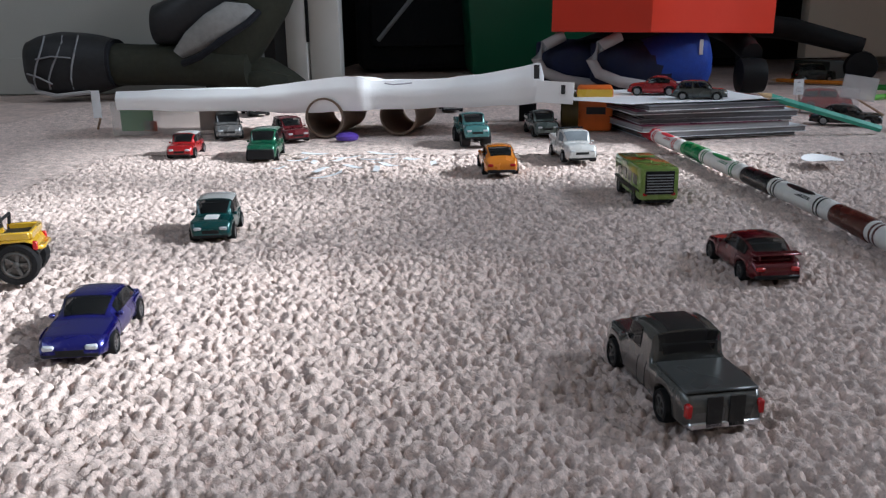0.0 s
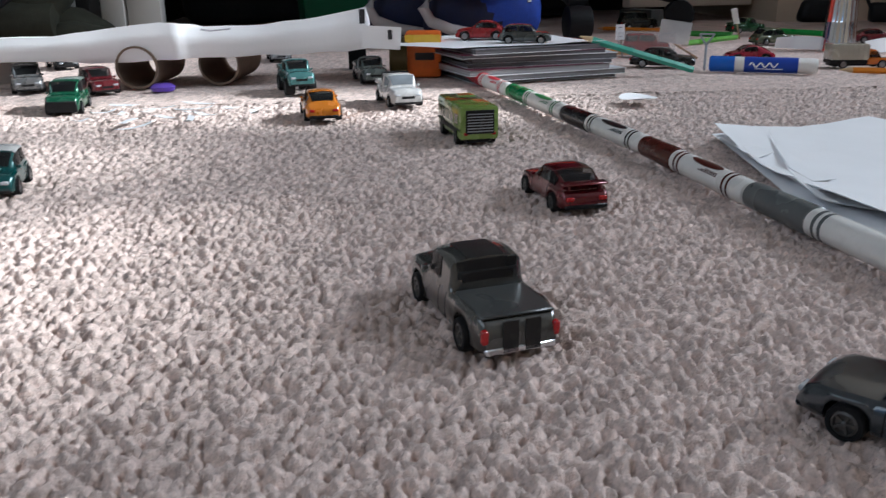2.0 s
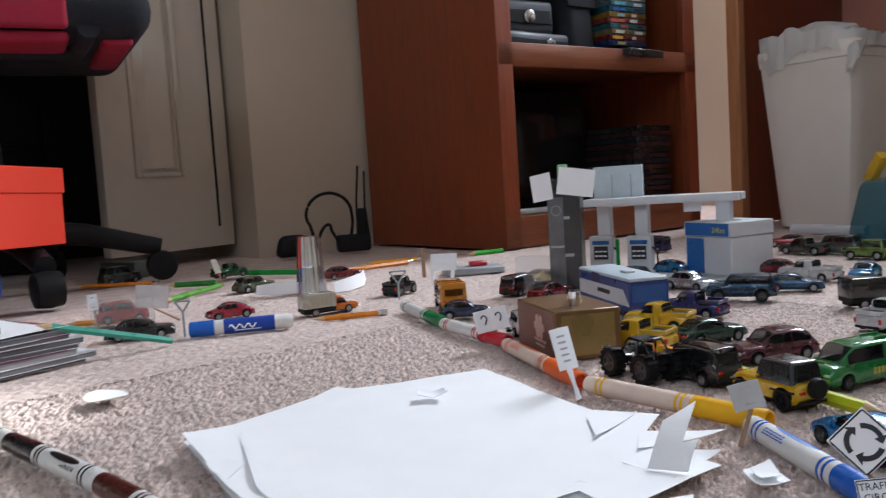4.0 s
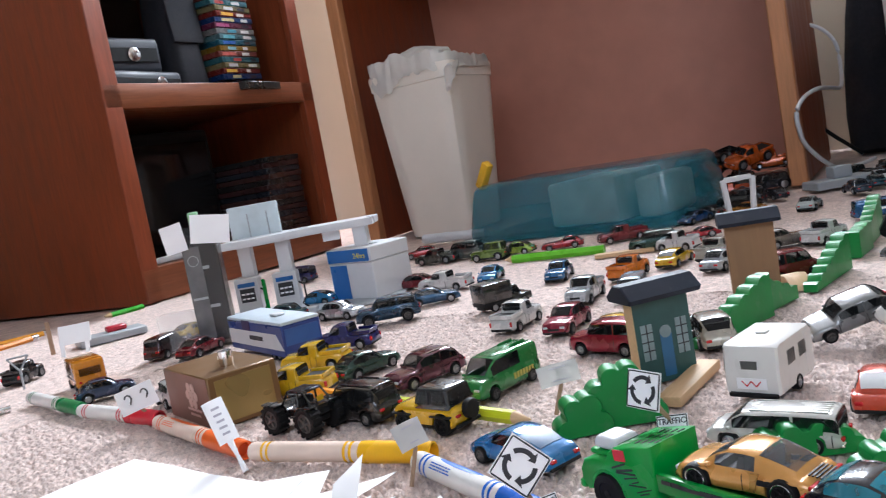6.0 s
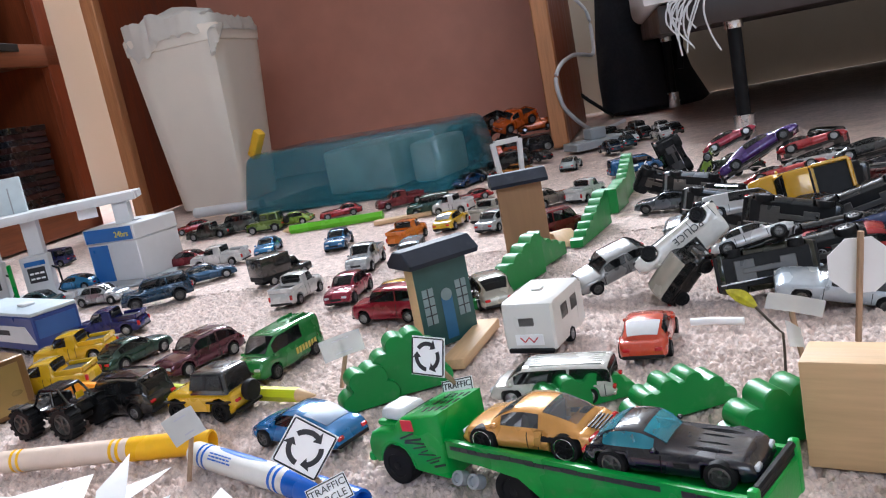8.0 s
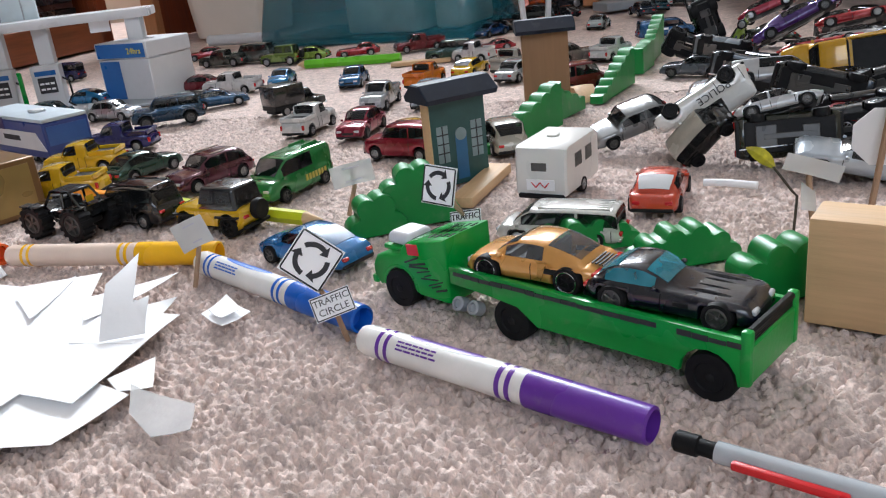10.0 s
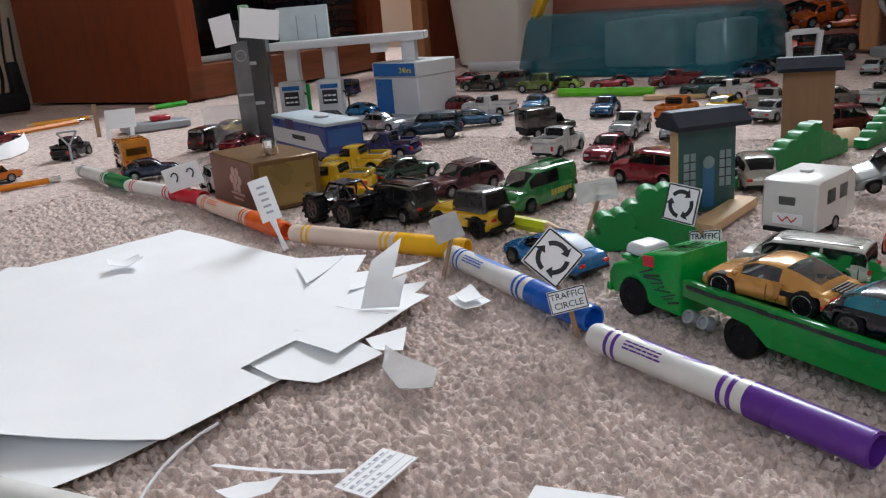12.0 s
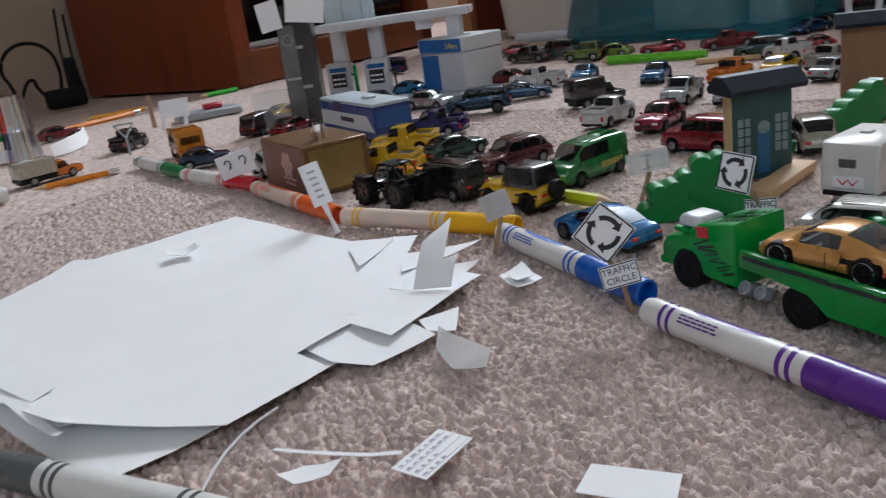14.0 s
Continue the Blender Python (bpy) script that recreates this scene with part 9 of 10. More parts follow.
def teal_bin():
    t = thing("teal_box", pose(1.735, 0.518, 0, 0, 0, 74), "translucent teal plastic box turned upside down", "plastic box")
    part("shell", box(0.47, 0.26, 0.115, (0, 0, 0), 0.02, 4, top=(0.93, 0.84)), M_TEAL, t)
    part("rim", box(0.48, 0.27, 0.01, (0, 0, 0), 0.003, 2), M_TEAL, t)
    part("papers_inside", box(0.05, 0.15, 0.075, (-0.16, 0, 0.012), 0.01, 2), mat("pale_contents", (0.6, 0.66, 0.62), rough=0.7, var=0.3, scale=20), t, "pale contents seen through the plastic")
    part("papers_inside", box(0.15, 0.19, 0.085, (-0.035, 0, 0.012), 0.008, 2), mat("pale_contents", (0.6, 0.66, 0.62), rough=0.7, var=0.3, scale=20), t, "pale contents seen through the plastic")
    return t


teal_bin()
solid("yellow_toy", box(0.06, 0.018, 0.02, bevel=0.003), plastic("yellow_plastic", (0.75, 0.45, 0.03)), pose(1.705, 0.722, 0.128, 0, 52, 60), "small yellow plastic toy on the teal box", "toy")
solid("white_pipe", tube([(1.78, 0.93, 0.012), (1.74, 0.76, 0.012)], 0.011, 12), M_WHITEPL, pose(0, 0, 0), "white plastic pipe on the carpet", "pipe")


# ---- bed corner, bag and cable beyond the desk ----
def bed():
    t = thing("bed", pose(1.53, -0.04, 0, 0, 0, -2), "bed with white cover, dark frame and fringed throw", "bed")
    part("frame", box(1.4, 1.96, 0.045, (0.71, -0.99, 0.19), 0.006, 2), mat("dark_brown_bed_frame", (0.05, 0.038, 0.035), rough=0.5, scale=30), t)
    part("mattress", box(1.42, 2.0, 0.22, (0.71, -0.99, 0.234), 0.03, 3), mat("white_bed_cover", (0.72, 0.72, 0.73), rough=0.85, var=0.05, scale=30, bump=0.2, bscale=120), t, "white bed cover")
    part("cover_drop", box(0.012, 2.0, 0.1, (-0.004, -0.99, 0.236), 0.004, 2), mat("white_bed_cover", (0.72, 0.72, 0.73)), t)
    for x, y in ((0.04, -0.125), (1.0, -0.07), (0.04, -1.85), (1.0, -1.85)):
        leg = part("leg", tube([(x, y, 0.0), (x, y, 0.195)], 0.011, 12), M_BLACK, t)
        part("foot", tube([(x, y, 0.0), (x, y, 0.04)], 0.017, 14), M_CHROME, leg)
        part("collar", tube([(x, y, 0.178), (x, y, 0.19)], 0.015, 12), M_CHROME, leg)
    rngf = random.Random(3)
    for k in range(14):
        y = -0.05 - 0.003 * k
        l = 0.06 + 0.06 * rngf.random()
        a, c = rngf.uniform(0.3, 1.5), rngf.uniform(-0.012, 0.012)
        part("fringe", tube(eased([(-0.012, y, 0.262), (-0.02, y + 0.008 * a, 0.24), (-0.022, y + 0.022 * a, 0.262 - l * 0.45), (-0.016, y + 0.026 * a + c, 0.262 - l * 0.75), (-0.02, y + 0.02 * a + 2 * c, 0.262 - l)]), 0.0014, 6), M_PAPER2, t)


bed()
sack = thing("black_bag", pose(2.62, -0.075, 0, 0, 0, 10), "black cloth bag standing against the wall", "bag")
part("body", loft([((0, -0.03, 0.0), (0, 1, 0), (1, 0, 0), 0.13, 0.08), ((0, -0.03, 0.012), (0, 1, 0), (1, 0, 0), 0.15, 0.1), ((0.01, -0.01, 0.1), (0, 1, 0), (1, 0, 0), 0.13, 0.1), ((0.02, 0.0, 0.22), (0, 1, 0), (1, 0, 0), 0.11, 0.09), ((0.03, 0.0, 0.36), (0, 1, 0), (1, 0, 0), 0.09, 0.08), ((0.03, -0.01, 0.5), (0, 1, 0), (1, 0, 0), 0.075, 0.06), ((0.03, -0.01, 0.62), (0, 1, 0), (1, 0, 0), 0.04, 0.04)], 24), M_BLACKCLOTH, sack, smooth=60)
part("strap", tube([(-0.06, -0.06, 0.5), (-0.09, -0.09, 0.4), (-0.1, -0.1, 0.25), (-0.11, -0.08, 0.1)], 0.009, 8), M_BLACK, sack)
CABLE = [(2.45, 0.19, 0.5), (2.45, 0.149, 0.405), (2.45, 0.124, 0.362), (2.45, 0.079, 0.332), (2.45, 0.052, 0.292), (2.42, 0.047, 0.235), (2.3, 0.052, 0.184), (2.15, 0.075, 0.185), (2.05, 0.097, 0.187), (1.96, 0.122, 0.174), (1.93, 0.137, 0.147), (1.93, 0.136, 0.11), (1.95, 0.127, 0.077), (2.0, 0.1, 0.038), (2.1, 0.07, 0.01), (2.2, 0.03, 0.006), (2.3, 0.0, 0.006)]
solid("white_cable", tube(eased(CABLE), 0.0045, 8), M_WHITEPL, pose(0, 0, 0), "white power cable hanging from the desk to the carpet", "cable")
solid("black_cable", tube([(2.5, 0.14, 0.12), (2.5, 0.08, 0.06), (2.5, 0.02, 0.006)], 0.005, 8), M_BLACK, pose(0, 0, 0), "black cable on the carpet", "cable")


def kiosk_base():
    t = thing("toy_platform", pose(1.85, 0.075, 0, 0, 0, -60), "grey plastic toy platform with a block on top", "toy base")
    part("plate", box(0.12, 0.06, 0.016, (0, 0, 0), 0.002, 1), M_GREYPL, t)
    part("block", box(0.036, 0.03, 0.022, (0.0, 0, 0.016), 0.002, 1), M_GREYPL, t)


kiosk_base()


def white_frame(x, y, head):
    t = thing("toy_gate", pose(x, y, 0, 0, 0, head), "small white plastic toy frame standing on the carpet", "toy frame")
    for sx in (-1, 1):
        part("post", box(0.008, 0.006, 0.075, (sx * 0.017, 0, 0), 0.001, 1, rot=Matrix.Rotation(radians(sx * 5), 4, "Y")), M_WHITEPL, t)
    part("crossbar", box(0.042, 0.006, 0.008, (0, 0, 0.07), 0.001, 1), M_WHITEPL, t)


white_frame(1.45, 0.21, -60)


def paper_gate():
    t = thing("toy_ticket_machine", pose(1.0, 1.12, 0, 0, 0, -30), "grey plastic toy base with red part and white paper sign", "toy base")
    part("plate", box(0.1, 0.05, 0.012, (0.03, 0, 0), 0.002, 1), M_GREYPL, t)
    part("red_piece", box(0.03, 0.02, 0.008, (0.04, 0.005, 0.012), 0.002, 1), plastic("red_plastic", (0.5, 0.03, 0.05)), t)
    fold = pose(1.0, 1.12, 0, 0, 0, -30).inverted() @ pose(0.945, 1.092, 0, 0, 0, -50) @ Matrix.Rotation(radians(-28), 4, "X")
    part("paper_sign", box(0.044, 0.001, 0.03, (0.002, 0, 0.016)), M_PAPER, t, "white paper barrier board", at=fold)
    for sx in (-0.016, 0.018):
        part("barrier_leg", box(0.006, 0.001, 0.02, (sx, 0, -0.002)), M_PAPER, t, at=fold)
    part("post", box(0.006, 0.004, 0.05, (-0.055, 0, 0)), M_STICK, t)


paper_gate()


def standing_strip(points, h, label):
    """A paper strip on edge, bent along its run and leaning a little."""
    bm = bmesh.new()
    run = [Vector((x, y, 0)) for x, y in points]
    rows = []
    for k, p in enumerate(run):
        d = (run[min(k + 1, len(run) - 1)] - run[max(k - 1, 0)]).normalized()
        side = Vector((-d.y, d.x, 0))
        rise = h * (0.75 + 0.25 * math.sin(k * 0.9))
        rows.append([bm.verts.new(q) for q in (p, p + side * 0.004 + Vector((0, 0, rise)), p + side * 0.0044 + Vector((0, 0, rise)), p + side * 0.0004)])
    for a, b in zip(rows, rows[1:]):
        for q in range(4):
            bm.faces.new((a[q], a[(q + 1) % 4], b[(q + 1) % 4], b[q]))
    bm.faces.new(rows[0])
    bm.faces.new(rows[-1][::-1])
    solid("paper_strip", bm, M_PAPER, pose(0, 0, 0.001), label, "paper")


standing_strip([(0.683, 1.233), (0.697, 1.206), (0.716, 1.188), (0.736, 1.186)], 0.019, "white paper strip standing on edge near the silver cup")
standing_strip([(0.762, 1.125), (0.79, 1.125), (0.835, 1.155), (0.885, 1.222)], 0.021, "curved white paper strip standing near the silver cup")


# ---- the heap of cars by the bed ----
HEAP = [
    ("hatch", (0.33, 0.34, 0.35), 0.774, 0.070, 0.012, (-13, 14, 111), "silver toy coupe tipped up against the heap", dict(L=0.064, H=0.022, metal=0.5, rim="dark", W=0.028)),
    ("van", (0.85, 0.84, 0.8), 0.749, 0.028, 0.047, (-158, 30, 100), "white toy police van overturned on the heap", dict(L=0.07, H=0.028, W=0.029, rim="black", metal=0.05, extras=("panel",))),
    ("van", (0.014, 0.014, 0.014), 0.732, 0.017, 0.014, (31, -49, -95), "cream and black toy truck on its side", dict(L=0.046, H=0.022, rim="black", roof=(0.5, 0.47, 0.4), W=0.024)),
    ("suv", (0.022, 0.025, 0.015), 0.704, -0.030, 0.022, (-105, -2, -88), "dark olive toy truck lying on its side", dict(L=0.066, H=0.028, W=0.03, rim="dark")),
    ("sedan", (0.6, 0.62, 0.64), 0.718, -0.025, 0.031, (-29, -12, -91), "silver toy sedan leaning on top of the heap", dict(L=0.056, H=0.017, metal=0.3, rim="dark", W=0.024, r=0.0045)),
    ("coupe", (0.58, 0.66, 0.74), 0.679, -0.065, 0.003, (-10, -13, 83), "pale blue-silver toy coupe before the heap", dict(L=0.078, H=0.021, metal=0.2, W=0.032, rim="dark")),
    ("van", (0.6, 0.61, 0.62), 0.835, -0.039, 0.028, (-25, -3, -98), "white toy delivery van on the heap", dict(L=0.066, H=0.022, extras=("panel",), W=0.026)),
    ("pickup", (0.75, 0.4, 0.01), 0.856, -0.088, 0.041, (-72, 8, 79), "yellow toy pickup lying on its side on the heap", dict(L=0.08, H=0.026, W=0.032, metal=0.1)),
    ("super", (0.075, 0.025, 0.2), 1.021, -0.090, 0.047, (-23, -26, -90), "purple toy supercar on top of the heap", dict(L=0.086, H=0.02, W=0.032, rim="dark")),
    ("coupe", (0.42, 0.02, 0.06), 1.189, -0.087, 0.042, (-21, -20, -90), "pink-red toy racing car on the heap", dict(L=0.066, H=0.018)),
    ("jeep", BLACK, 1.167, -0.018, 0.042, (88, -72, 100), "black toy jeep standing on its tail", dict(L=0.052, H=0.026, r=0.0085, rim="black")),
    ("suv", BLACK, 1.125, 0.008, 0.019, (72, -24, 101), "black toy wagon tipped on its roof", dict(L=0.052, H=0.024, r=0.0085, rim="black")),
    ("coupe", (0.4, 0.45, 0.5), 1.045, -0.022, 0.024, (-80, 11, -104), "silver and blue toy car showing its base", dict(L=0.064, H=0.02, metal=0.6, rim="dark")),
    ("coupe", LIME, 1.173, -0.046, 0.030, (-177, -59, -106), "lime green toy car in the heap", dict(L=0.04, H=0.016)),
    ("long", RED, 1.075, -0.152, 0.037, (-27, -11, -102), "red toy sports car behind the purple car", dict(L=0.07, H=0.018)),
    ("coupe", (0.5, 0.5, 0.5), 0.988, -0.140, 0.030, (-29, -5, -103), "pale silver toy coupe behind the yellow pickup", dict(L=0.075, H=0.018, metal=0.4)),
    ("long", (0.45, 0.02, 0.02), 0.973, -0.102, 0.028, (-29, -10, -100), "red toy racing car under the yellow pickup", dict(L=0.075, H=0.016)),
    ("pickup", BLACK, 0.791, -0.064, 0.033, (-93, 12, -110), "black toy pickup overturned in the heap", dict(L=0.07, H=0.022, r=0.0065)),
    ("coupe", (0.03, 0.04, 0.06), 0.829, -0.023, 0.025, (-84, 19, -108), "dark toy coupe showing its chassis", dict(L=0.06, H=0.018)),
    ("suv", (0.03, 0.03, 0.03), 0.782, -0.116, 0.035, (-87, -17, -103), "dark grey toy truck on its side in the heap", dict(L=0.08, H=0.026, r=0.0075)),
    ("long", RED, 0.734, -0.090, 0.017, (-11, -4, 79), "red toy sports car on the edge of the heap", dict(L=0.065, H=0.018)),
    ("coupe", (0.015, 0.04, 0.14), 0.740, -0.118, 0.023, (-37, -12, -105), "dark blue toy coupe on the heap", dict(L=0.065, H=0.018)),
    ("long", BLACK, 0.750, -0.078, 0.021, (-73, -7, -102), "black toy racing car overturned", dict(L=0.065, H=0.018)),
    ("coupe", (0.5, 0.08, 0.02), 0.824, -0.095, 0.022, (-31, -1, -104), "orange-red toy car in the heap", dict(L=0.065, H=0.018)),
    ("pickup", (0.02, 0.022, 0.025), 0.720, -0.067, 0.019, (-84, -10, -101), "dark toy pickup on its side in the heap", dict(L=0.06, H=0.022, r=0.0065)),
    ("coupe", (0.2, 0.22, 0.24), 0.921, -0.027, 0.025, (-86, 13, -100), "grey toy coupe overturned in the heap", dict(L=0.06, H=0.018, metal=0.5)),
    ("coupe", (0.03, 0.03, 0.035), 0.973, -0.181, 0.037, (-24, -10, -106), "black toy coupe at the back of the heap", dict(L=0.07, H=0.018)),
    ("suv", (0.02, 0.02, 0.02), 0.928, -0.125, 0.030, (-90, -1, -104), "black toy wagon on its back in the heap", dict(L=0.07, H=0.024)),
    ("van", (0.02, 0.12, 0.3), 1.385, 0.022, 0.0, (0, 0, -78), "blue toy race transporter van with white number print", dict(L=0.08, H=0.026, extras=("panel",))),
    ("coupe", (0.02, 0.05, 0.12), 1.13, -0.035, 0.022, (172, 4, 40), "dark blue toy coupe upside down under the heap", dict(rim="dark")),
    ("coupe", (0.12, 0.14, 0.17), 1.06, 0.004, 0.001, (0, 0, 70), "grey-blue toy coupe at the foot of the heap", dict(metal=0.5, rim="dark")),
    ("suv", BLACK, 0.995, -0.045, 0.016, (95, 0, 40), "black toy wagon on its side in the heap", dict(rim="dark")),
    ("sedan", (0.25, 0.27, 0.3), 0.93, -0.012, 0.006, (-12, 8, 75), "silver toy sedan at the foot of the heap", dict(L=0.062, H=0.019, metal=0.5, rim="dark")),
    ("coupe", (0.02, 0.03, 0.05), 0.865, -0.05, 0.022, (178, 0, 20), "dark toy coupe upside down under the heap", dict(rim="dark")),
    ("pickup", BLACK, 1.0, -0.135, 0.024, (178, 5, 60), "black toy pickup upside down in the heap", dict(rim="dark")),
    ("coupe", (0.03, 0.03, 0.03), 1.18, -0.2, 0.001, (0, 0, 40), "dark grey toy coupe behind the heap", dict(rim="dark")),
    ("suv", (0.02, 0.02, 0.025), 1.235, -0.165, 0.015, (92, 0, 30), "black toy wagon on its side behind the heap", dict(rim="dark")),
    ("sedan", (0.02, 0.02, 0.03), 1.1, -0.235, 0.001, (0, 0, 65), "black toy sedan behind the heap", dict(rim="dark")),
    ("coupe", (0.1, 0.01, 0.01), 1.03, -0.2, 0.022, (178, 0, 60), "dark red toy coupe upside down in the heap", dict(rim="dark")),
    ("super", (0.012, 0.02, 0.05), 0.86, -0.145, 0.02, (180, 0, 70), "navy toy sports car upside down in the heap", dict(rim="dark")),
    ("hatch", BLACK, 0.8, -0.1, 0.015, (92, 0, 70), "black toy hatchback on its side in the heap", dict(rim="dark")),
    ("suv", (0.015, 0.02, 0.02), 1.32, -0.22, 0.001, (0, 0, 30), "black toy wagon in the shade of the bed", dict(rim="dark")),
    ("coupe", (0.02, 0.02, 0.022), 0.99, -0.24, 0.001, (0, 6, 50), "black toy coupe in the shade of the bed", dict(rim="dark")),
    ("coupe", (0.03, 0.05, 0.03), 1.22, -0.09, 0.006, (20, 0, 60), "dark green toy coupe in the heap", dict()),
    ("coupe", BLACK, 1.06, -0.09, 0.006, (170, 0, 30), "black toy coupe tipped over", dict()),
    ("suv", BLACK, 0.93, -0.16, 0.01, (100, 0, 60), "black toy wagon on its side in the heap", dict()),
    ("coupe", (0.05, 0.05, 0.06), 0.86, -0.02, 0.004, (175, 5, 50), "dark grey toy coupe upside down", dict()),
    ("sedan", WHITE, 1.83, 0.010, -0.001, (0, 0, 10), "white and black toy police car in the far row", dict()),
    ("sedan", WHITE, 1.8, -0.050, -0.001, (0, 0, 16), "white and black toy police car in the far row", dict()),
    ("coupe", BLACK, 1.9, 0.030, -0.001, (0, 0, 30), "black toy car in the far row", dict()),
    ("coupe", (0.01, 0.06, 0.09), 1.77, 0.020, -0.001, (0, 0, 14), "dark teal toy car in the far row", dict()),
    ("suv", (0.02, 0.03, 0.025), 1.95, 0.060, -0.001, (0, 0, 50), "dark toy wagon in the far row", dict()),
    ("sedan", (0.03, 0.05, 0.09), 1.71, 0.050, -0.001, (0, 0, 20), "dark blue toy sedan in the far row", dict()),
    ("pickup", (0.7, 0.12, 0.01), 1.98, 0.34, 0.035, (30, 20, 40), "orange toy truck on the pile under the desk", dict(L=0.09, W=0.04, H=0.036)),
    ("pickup", (0.7, 0.12, 0.01), 2.0, 0.2, 0.04, (10, 0, 100), "orange toy truck on the pile under the desk", dict(L=0.085, W=0.04, H=0.036)),
    ("suv", BLACK, 1.93, 0.36, 0.006, (0, 10, 70), "black toy truck under the desk", dict(L=0.09, W=0.04, H=0.04, r=0.011)),
    ("suv", BLACK, 1.97, 0.27, 0.012, (20, 0, 20), "black toy truck under the desk", dict(L=0.09, W=0.04, H=0.04, r=0.011)),
    ("suv", (0.02, 0.02, 0.03), 1.94, 0.21, -0.001, (0, 0, 120), "dark toy truck under the desk", dict(L=0.09, W=0.04, H=0.036, r=0.011)),
    ("coupe", (0.4, 0.02, 0.05), 1.86, 0.35, -0.001, (0, 0, 60), "red toy car under the desk edge", dict()),
    ("suv", BLACK, 1.72, 0.24, -0.001, (0, 0, 80), "black toy wagon by the teal box", dict(L=0.085, W=0.036, H=0.034)),
    ("coupe", (0.02, 0.02, 0.03), 1.78, 0.19, -0.001, (0, 0, 40), "dark toy coupe near the desk post", dict()),
    ("coupe", (0.5, 0.2, 0.02), 1.6, 0.22, -0.001, (0, 0, 60), "orange toy car beyond the white frame", dict()),
    ("suv", BLACK, 2.0, 0.3, 0.055, (25, 12, 50), "black toy truck on top of the pile under the desk", dict(L=0.09, W=0.04, H=0.04, r=0.011)),
    ("pickup", (0.7, 0.12, 0.01), 1.97, 0.24, 0.06, (-14, 10, 130), "orange toy truck on the pile under the desk", dict(L=0.1, W=0.044, H=0.04, r=0.01)),
    ("suv", (0.025, 0.02, 0.02), 2.04, 0.36, 0.05, (10, -20, 80), "dark toy truck on the pile under the desk", dict(L=0.1, W=0.044, H=0.04, r=0.011)),
    ("pickup", (0.6, 0.08, 0.01), 1.9, 0.28, 0.004, (0, 0, 95), "orange-red toy truck at the foot of the pile", dict(L=0.085, W=0.036, r=0.009)),
    ("sedan", BLACK, 1.88, -0.020, -0.001, (0, 0, 12), "black and white toy police car in the far row", dict(roof=WHITE)),
    ("sedan", BLACK, 1.85, -0.075, -0.001, (0, 0, 14), "black and white toy police car in the far row", dict(roof=WHITE)),
    ("sedan", WHITE, 1.93, -0.060, -0.001, (0, 0, 10), "white and black toy police car in the far row", dict()),
    ("suv", BLACK, 1.97, -0.010, -0.001, (0, 0, 16), "black toy wagon in the far row", dict()),
]
for kind, color, x, y, z, rot, label, more in HEAP:
    toy_car(kind, color, 0, 0, 0, label, m=pose(x, y, z, *rot), group="heap of toy cars", **more)


def police_print():
    """Black letters on the side of the overturned white van."""
    car = next(o for o in scene.objects if o.get("label", "").startswith("white toy police van"))
    side = Matrix(((1, 0, 0, 0), (0, 0, -1, 0), (0, 1, 0, 0), (0, 0, 0, 1)))
    lettering("POLICE", 0.0075, M_INK, car, Matrix.Translation((-0.008, -0.0146, 0.0115)) @ side)
    van = next(o for o in scene.objects if o.get("label", "").startswith("blue toy race transporter"))
    lettering("6", 0.014, M_PAPER, van, Matrix.Translation((0.012, -0.0147, 0.012)) @ side)
    part("writing_bar", box(0.026, 0.0005, 0.0028, (-0.012, -0.0147, 0.012)), M_PAPER, van, "white printed letter bar")


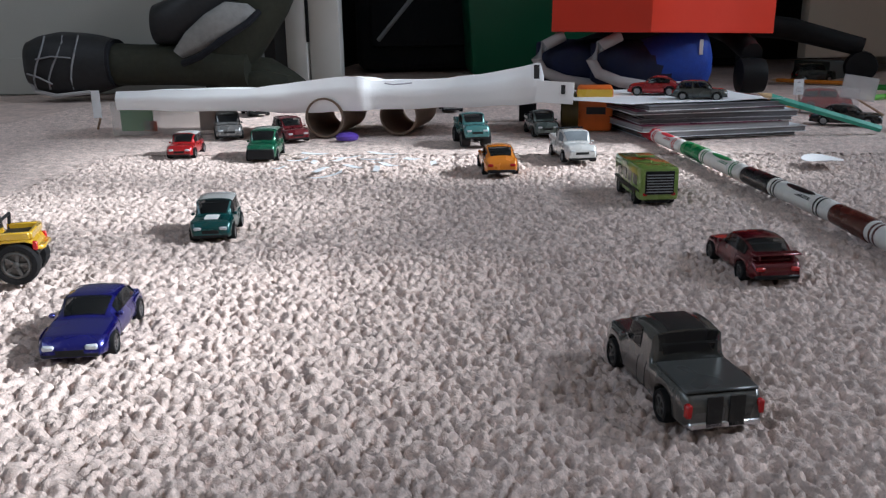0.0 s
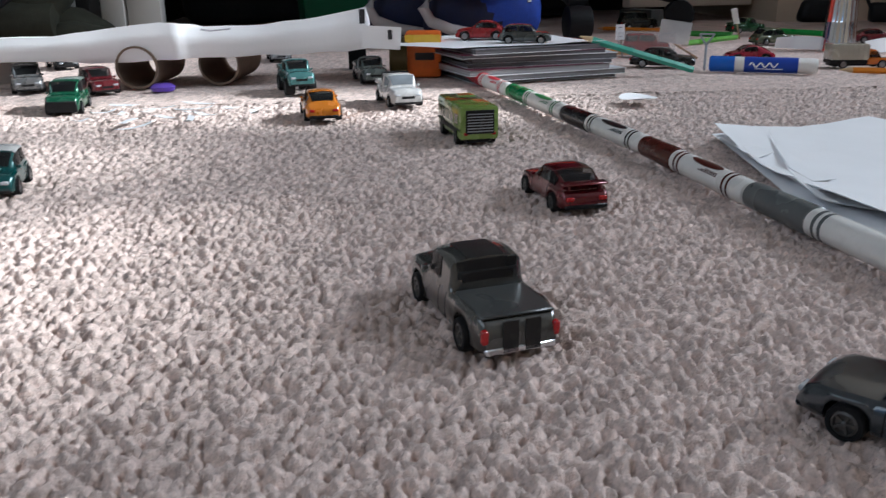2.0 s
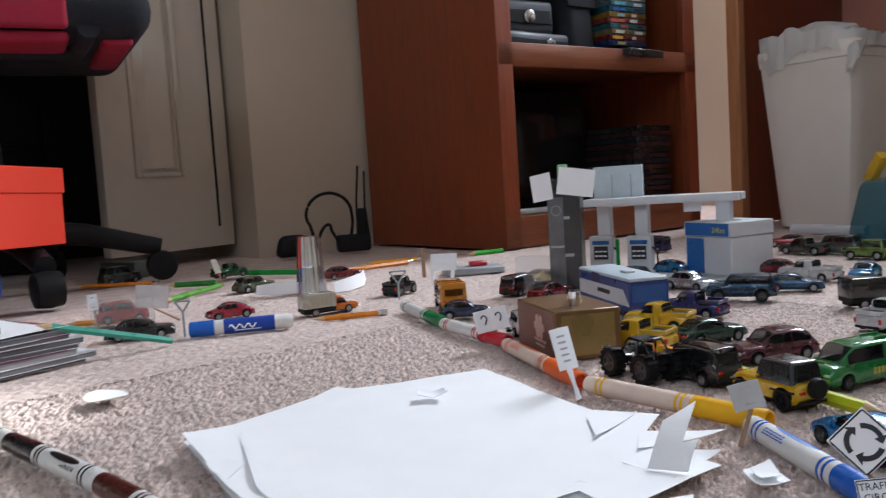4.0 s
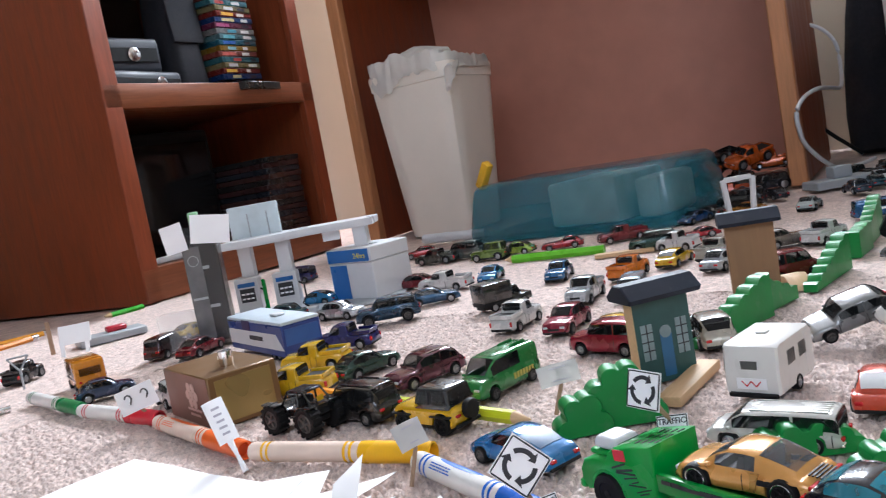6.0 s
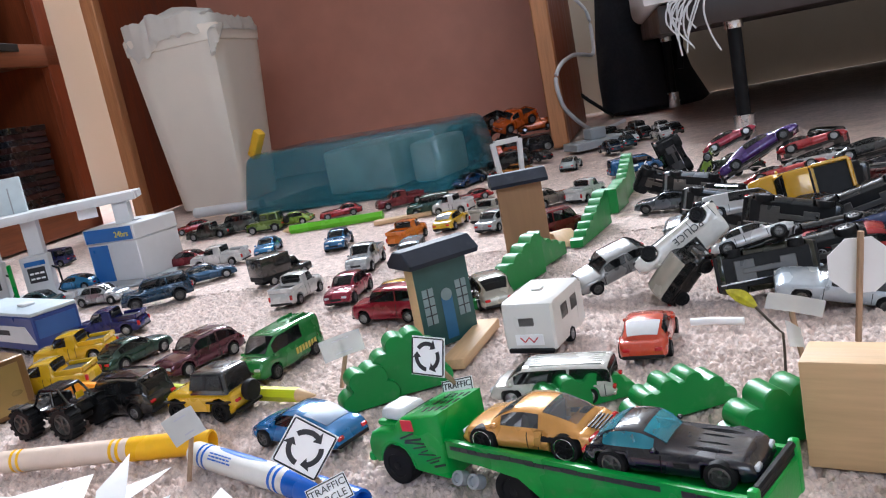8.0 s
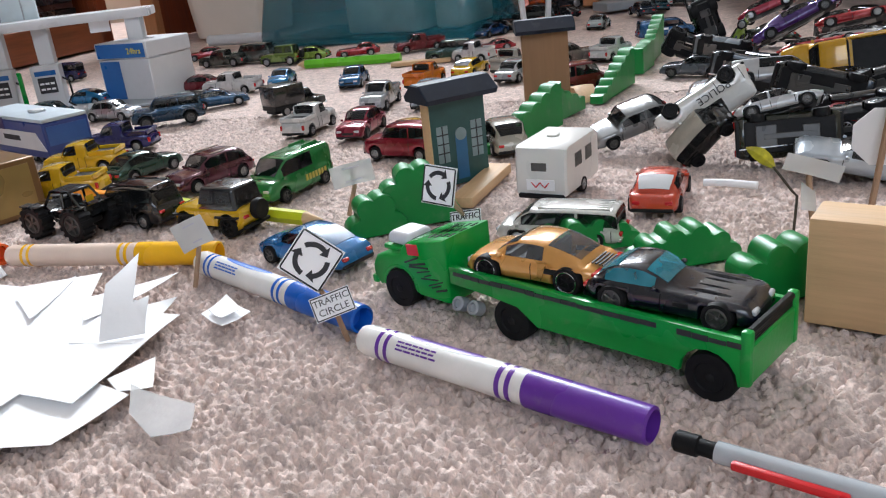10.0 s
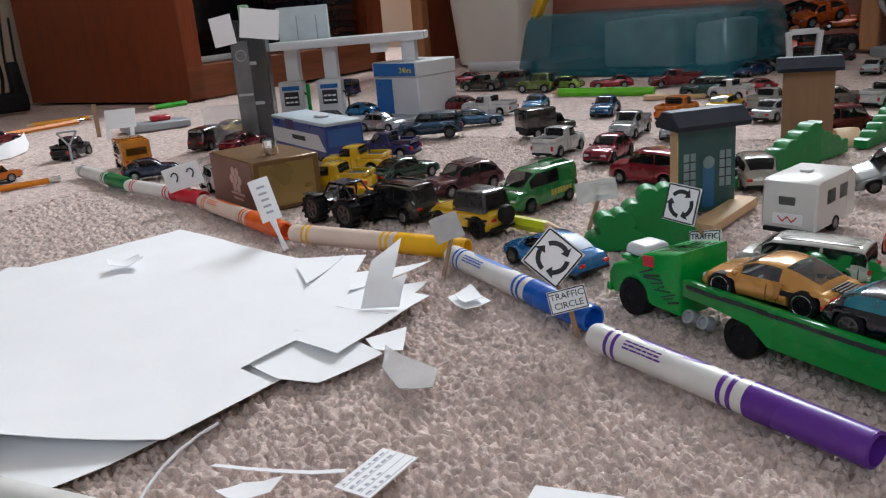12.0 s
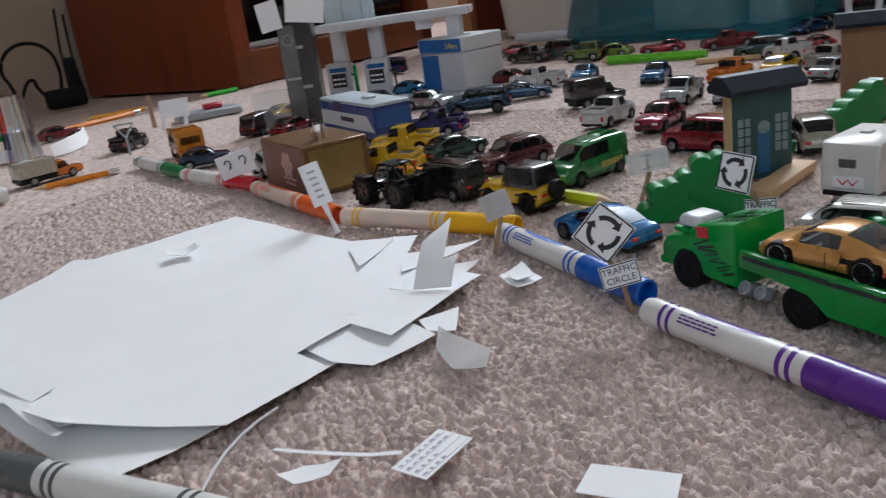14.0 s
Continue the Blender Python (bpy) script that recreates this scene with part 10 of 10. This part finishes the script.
police_print()
solid("paper_strip", tube([(0.668, 0.0265, 0.003), (0.664, 0.014, 0.0036), (0.657, -0.004, 0.0032)], 0.0024, 10), M_PAPER, pose(0, 0, 0), "rolled white paper strip on the carpet", "paper")
sheet("brown_card", [(0.7299, -0.0257), (0.7914, -0.0541), (0.7651, -0.0563), (0.7183, -0.0291)], 0.005, "brown card scrap before the heap", M_CARD, curl=0.006, seed=50)


def leaf_sprig():
    """A dried yellow leaf on a bent stem."""
    t = thing("leaf_sprig", pose(0.56, -0.0073, 0), "dried yellow leaf on a thin dark bent stem", "leaf")
    part("stem", tube([(0, 0, -0.002), (0, -0.001, 0.018), (0, -0.0013, 0.0275), (0, 0.001, 0.03), (0.001, 0.01, 0.0425)], 0.0007, 6), mat("dark_stem", (0.06, 0.045, 0.035), rough=0.7, scale=200), t)
    bm = bmesh.new()
    rows = []
    for i in range(9):
        u = i / 8
        w = 0.0042 * math.sin(math.pi * min(1, u * 0.94 + 0.05)) ** 0.8 * (1 - 0.25 * u)
        c = Vector((0.001, 0.0095 + 0.0135 * u, 0.042 + 0.0105 * u + 0.0015 * math.sin(3 * u)))
        side = Vector((0.3, 0.62, -0.75)).normalized()
        rows.append([bm.verts.new(c + side * w * k + Vector((0.0016 * abs(k), 0, 0))) for k in (-1, -0.5, 0, 0.5, 1)])
    for p, q in zip(rows, rows[1:]):
        for i in range(4):
            bm.faces.new((p[i], p[i + 1], q[i + 1], q[i]))
    bmesh.ops.solidify(bm, geom=bm.faces[:], thickness=0.0003)
    part("blade", bm, mat("yellow_dry_leaf", (0.5, 0.46, 0.06), rough=0.5, var=0.5, scale=300, bump=0.4, bscale=400), t, "yellow dotted leaf blade")


leaf_sprig()
plate_sign((0.562, -0.0155, 0.0415), (0, -0.0268, -0.0085), (0, 0, 1), 0.0275, 0.0085, (0.566, -0.019, 0), "translucent crumpled paper sign on a thin stick", 0, M_FILM)
sheet("film_scrap", [(-0.004, 0.008), (0.003, 0.002), (0.004, -0.008), (-0.003, -0.007)], 0, "crumpled translucent film hanging from the paper sign", M_FILM, curl=0.004, seed=52, seglen=0.003, at=Matrix.Translation((0.56, -0.0137, 0.0275)) @ Matrix(((0, 0, -1, 0), (-1, 0, 0, 0), (0, 1, 0, 0), (0, 0, 0, 1))))
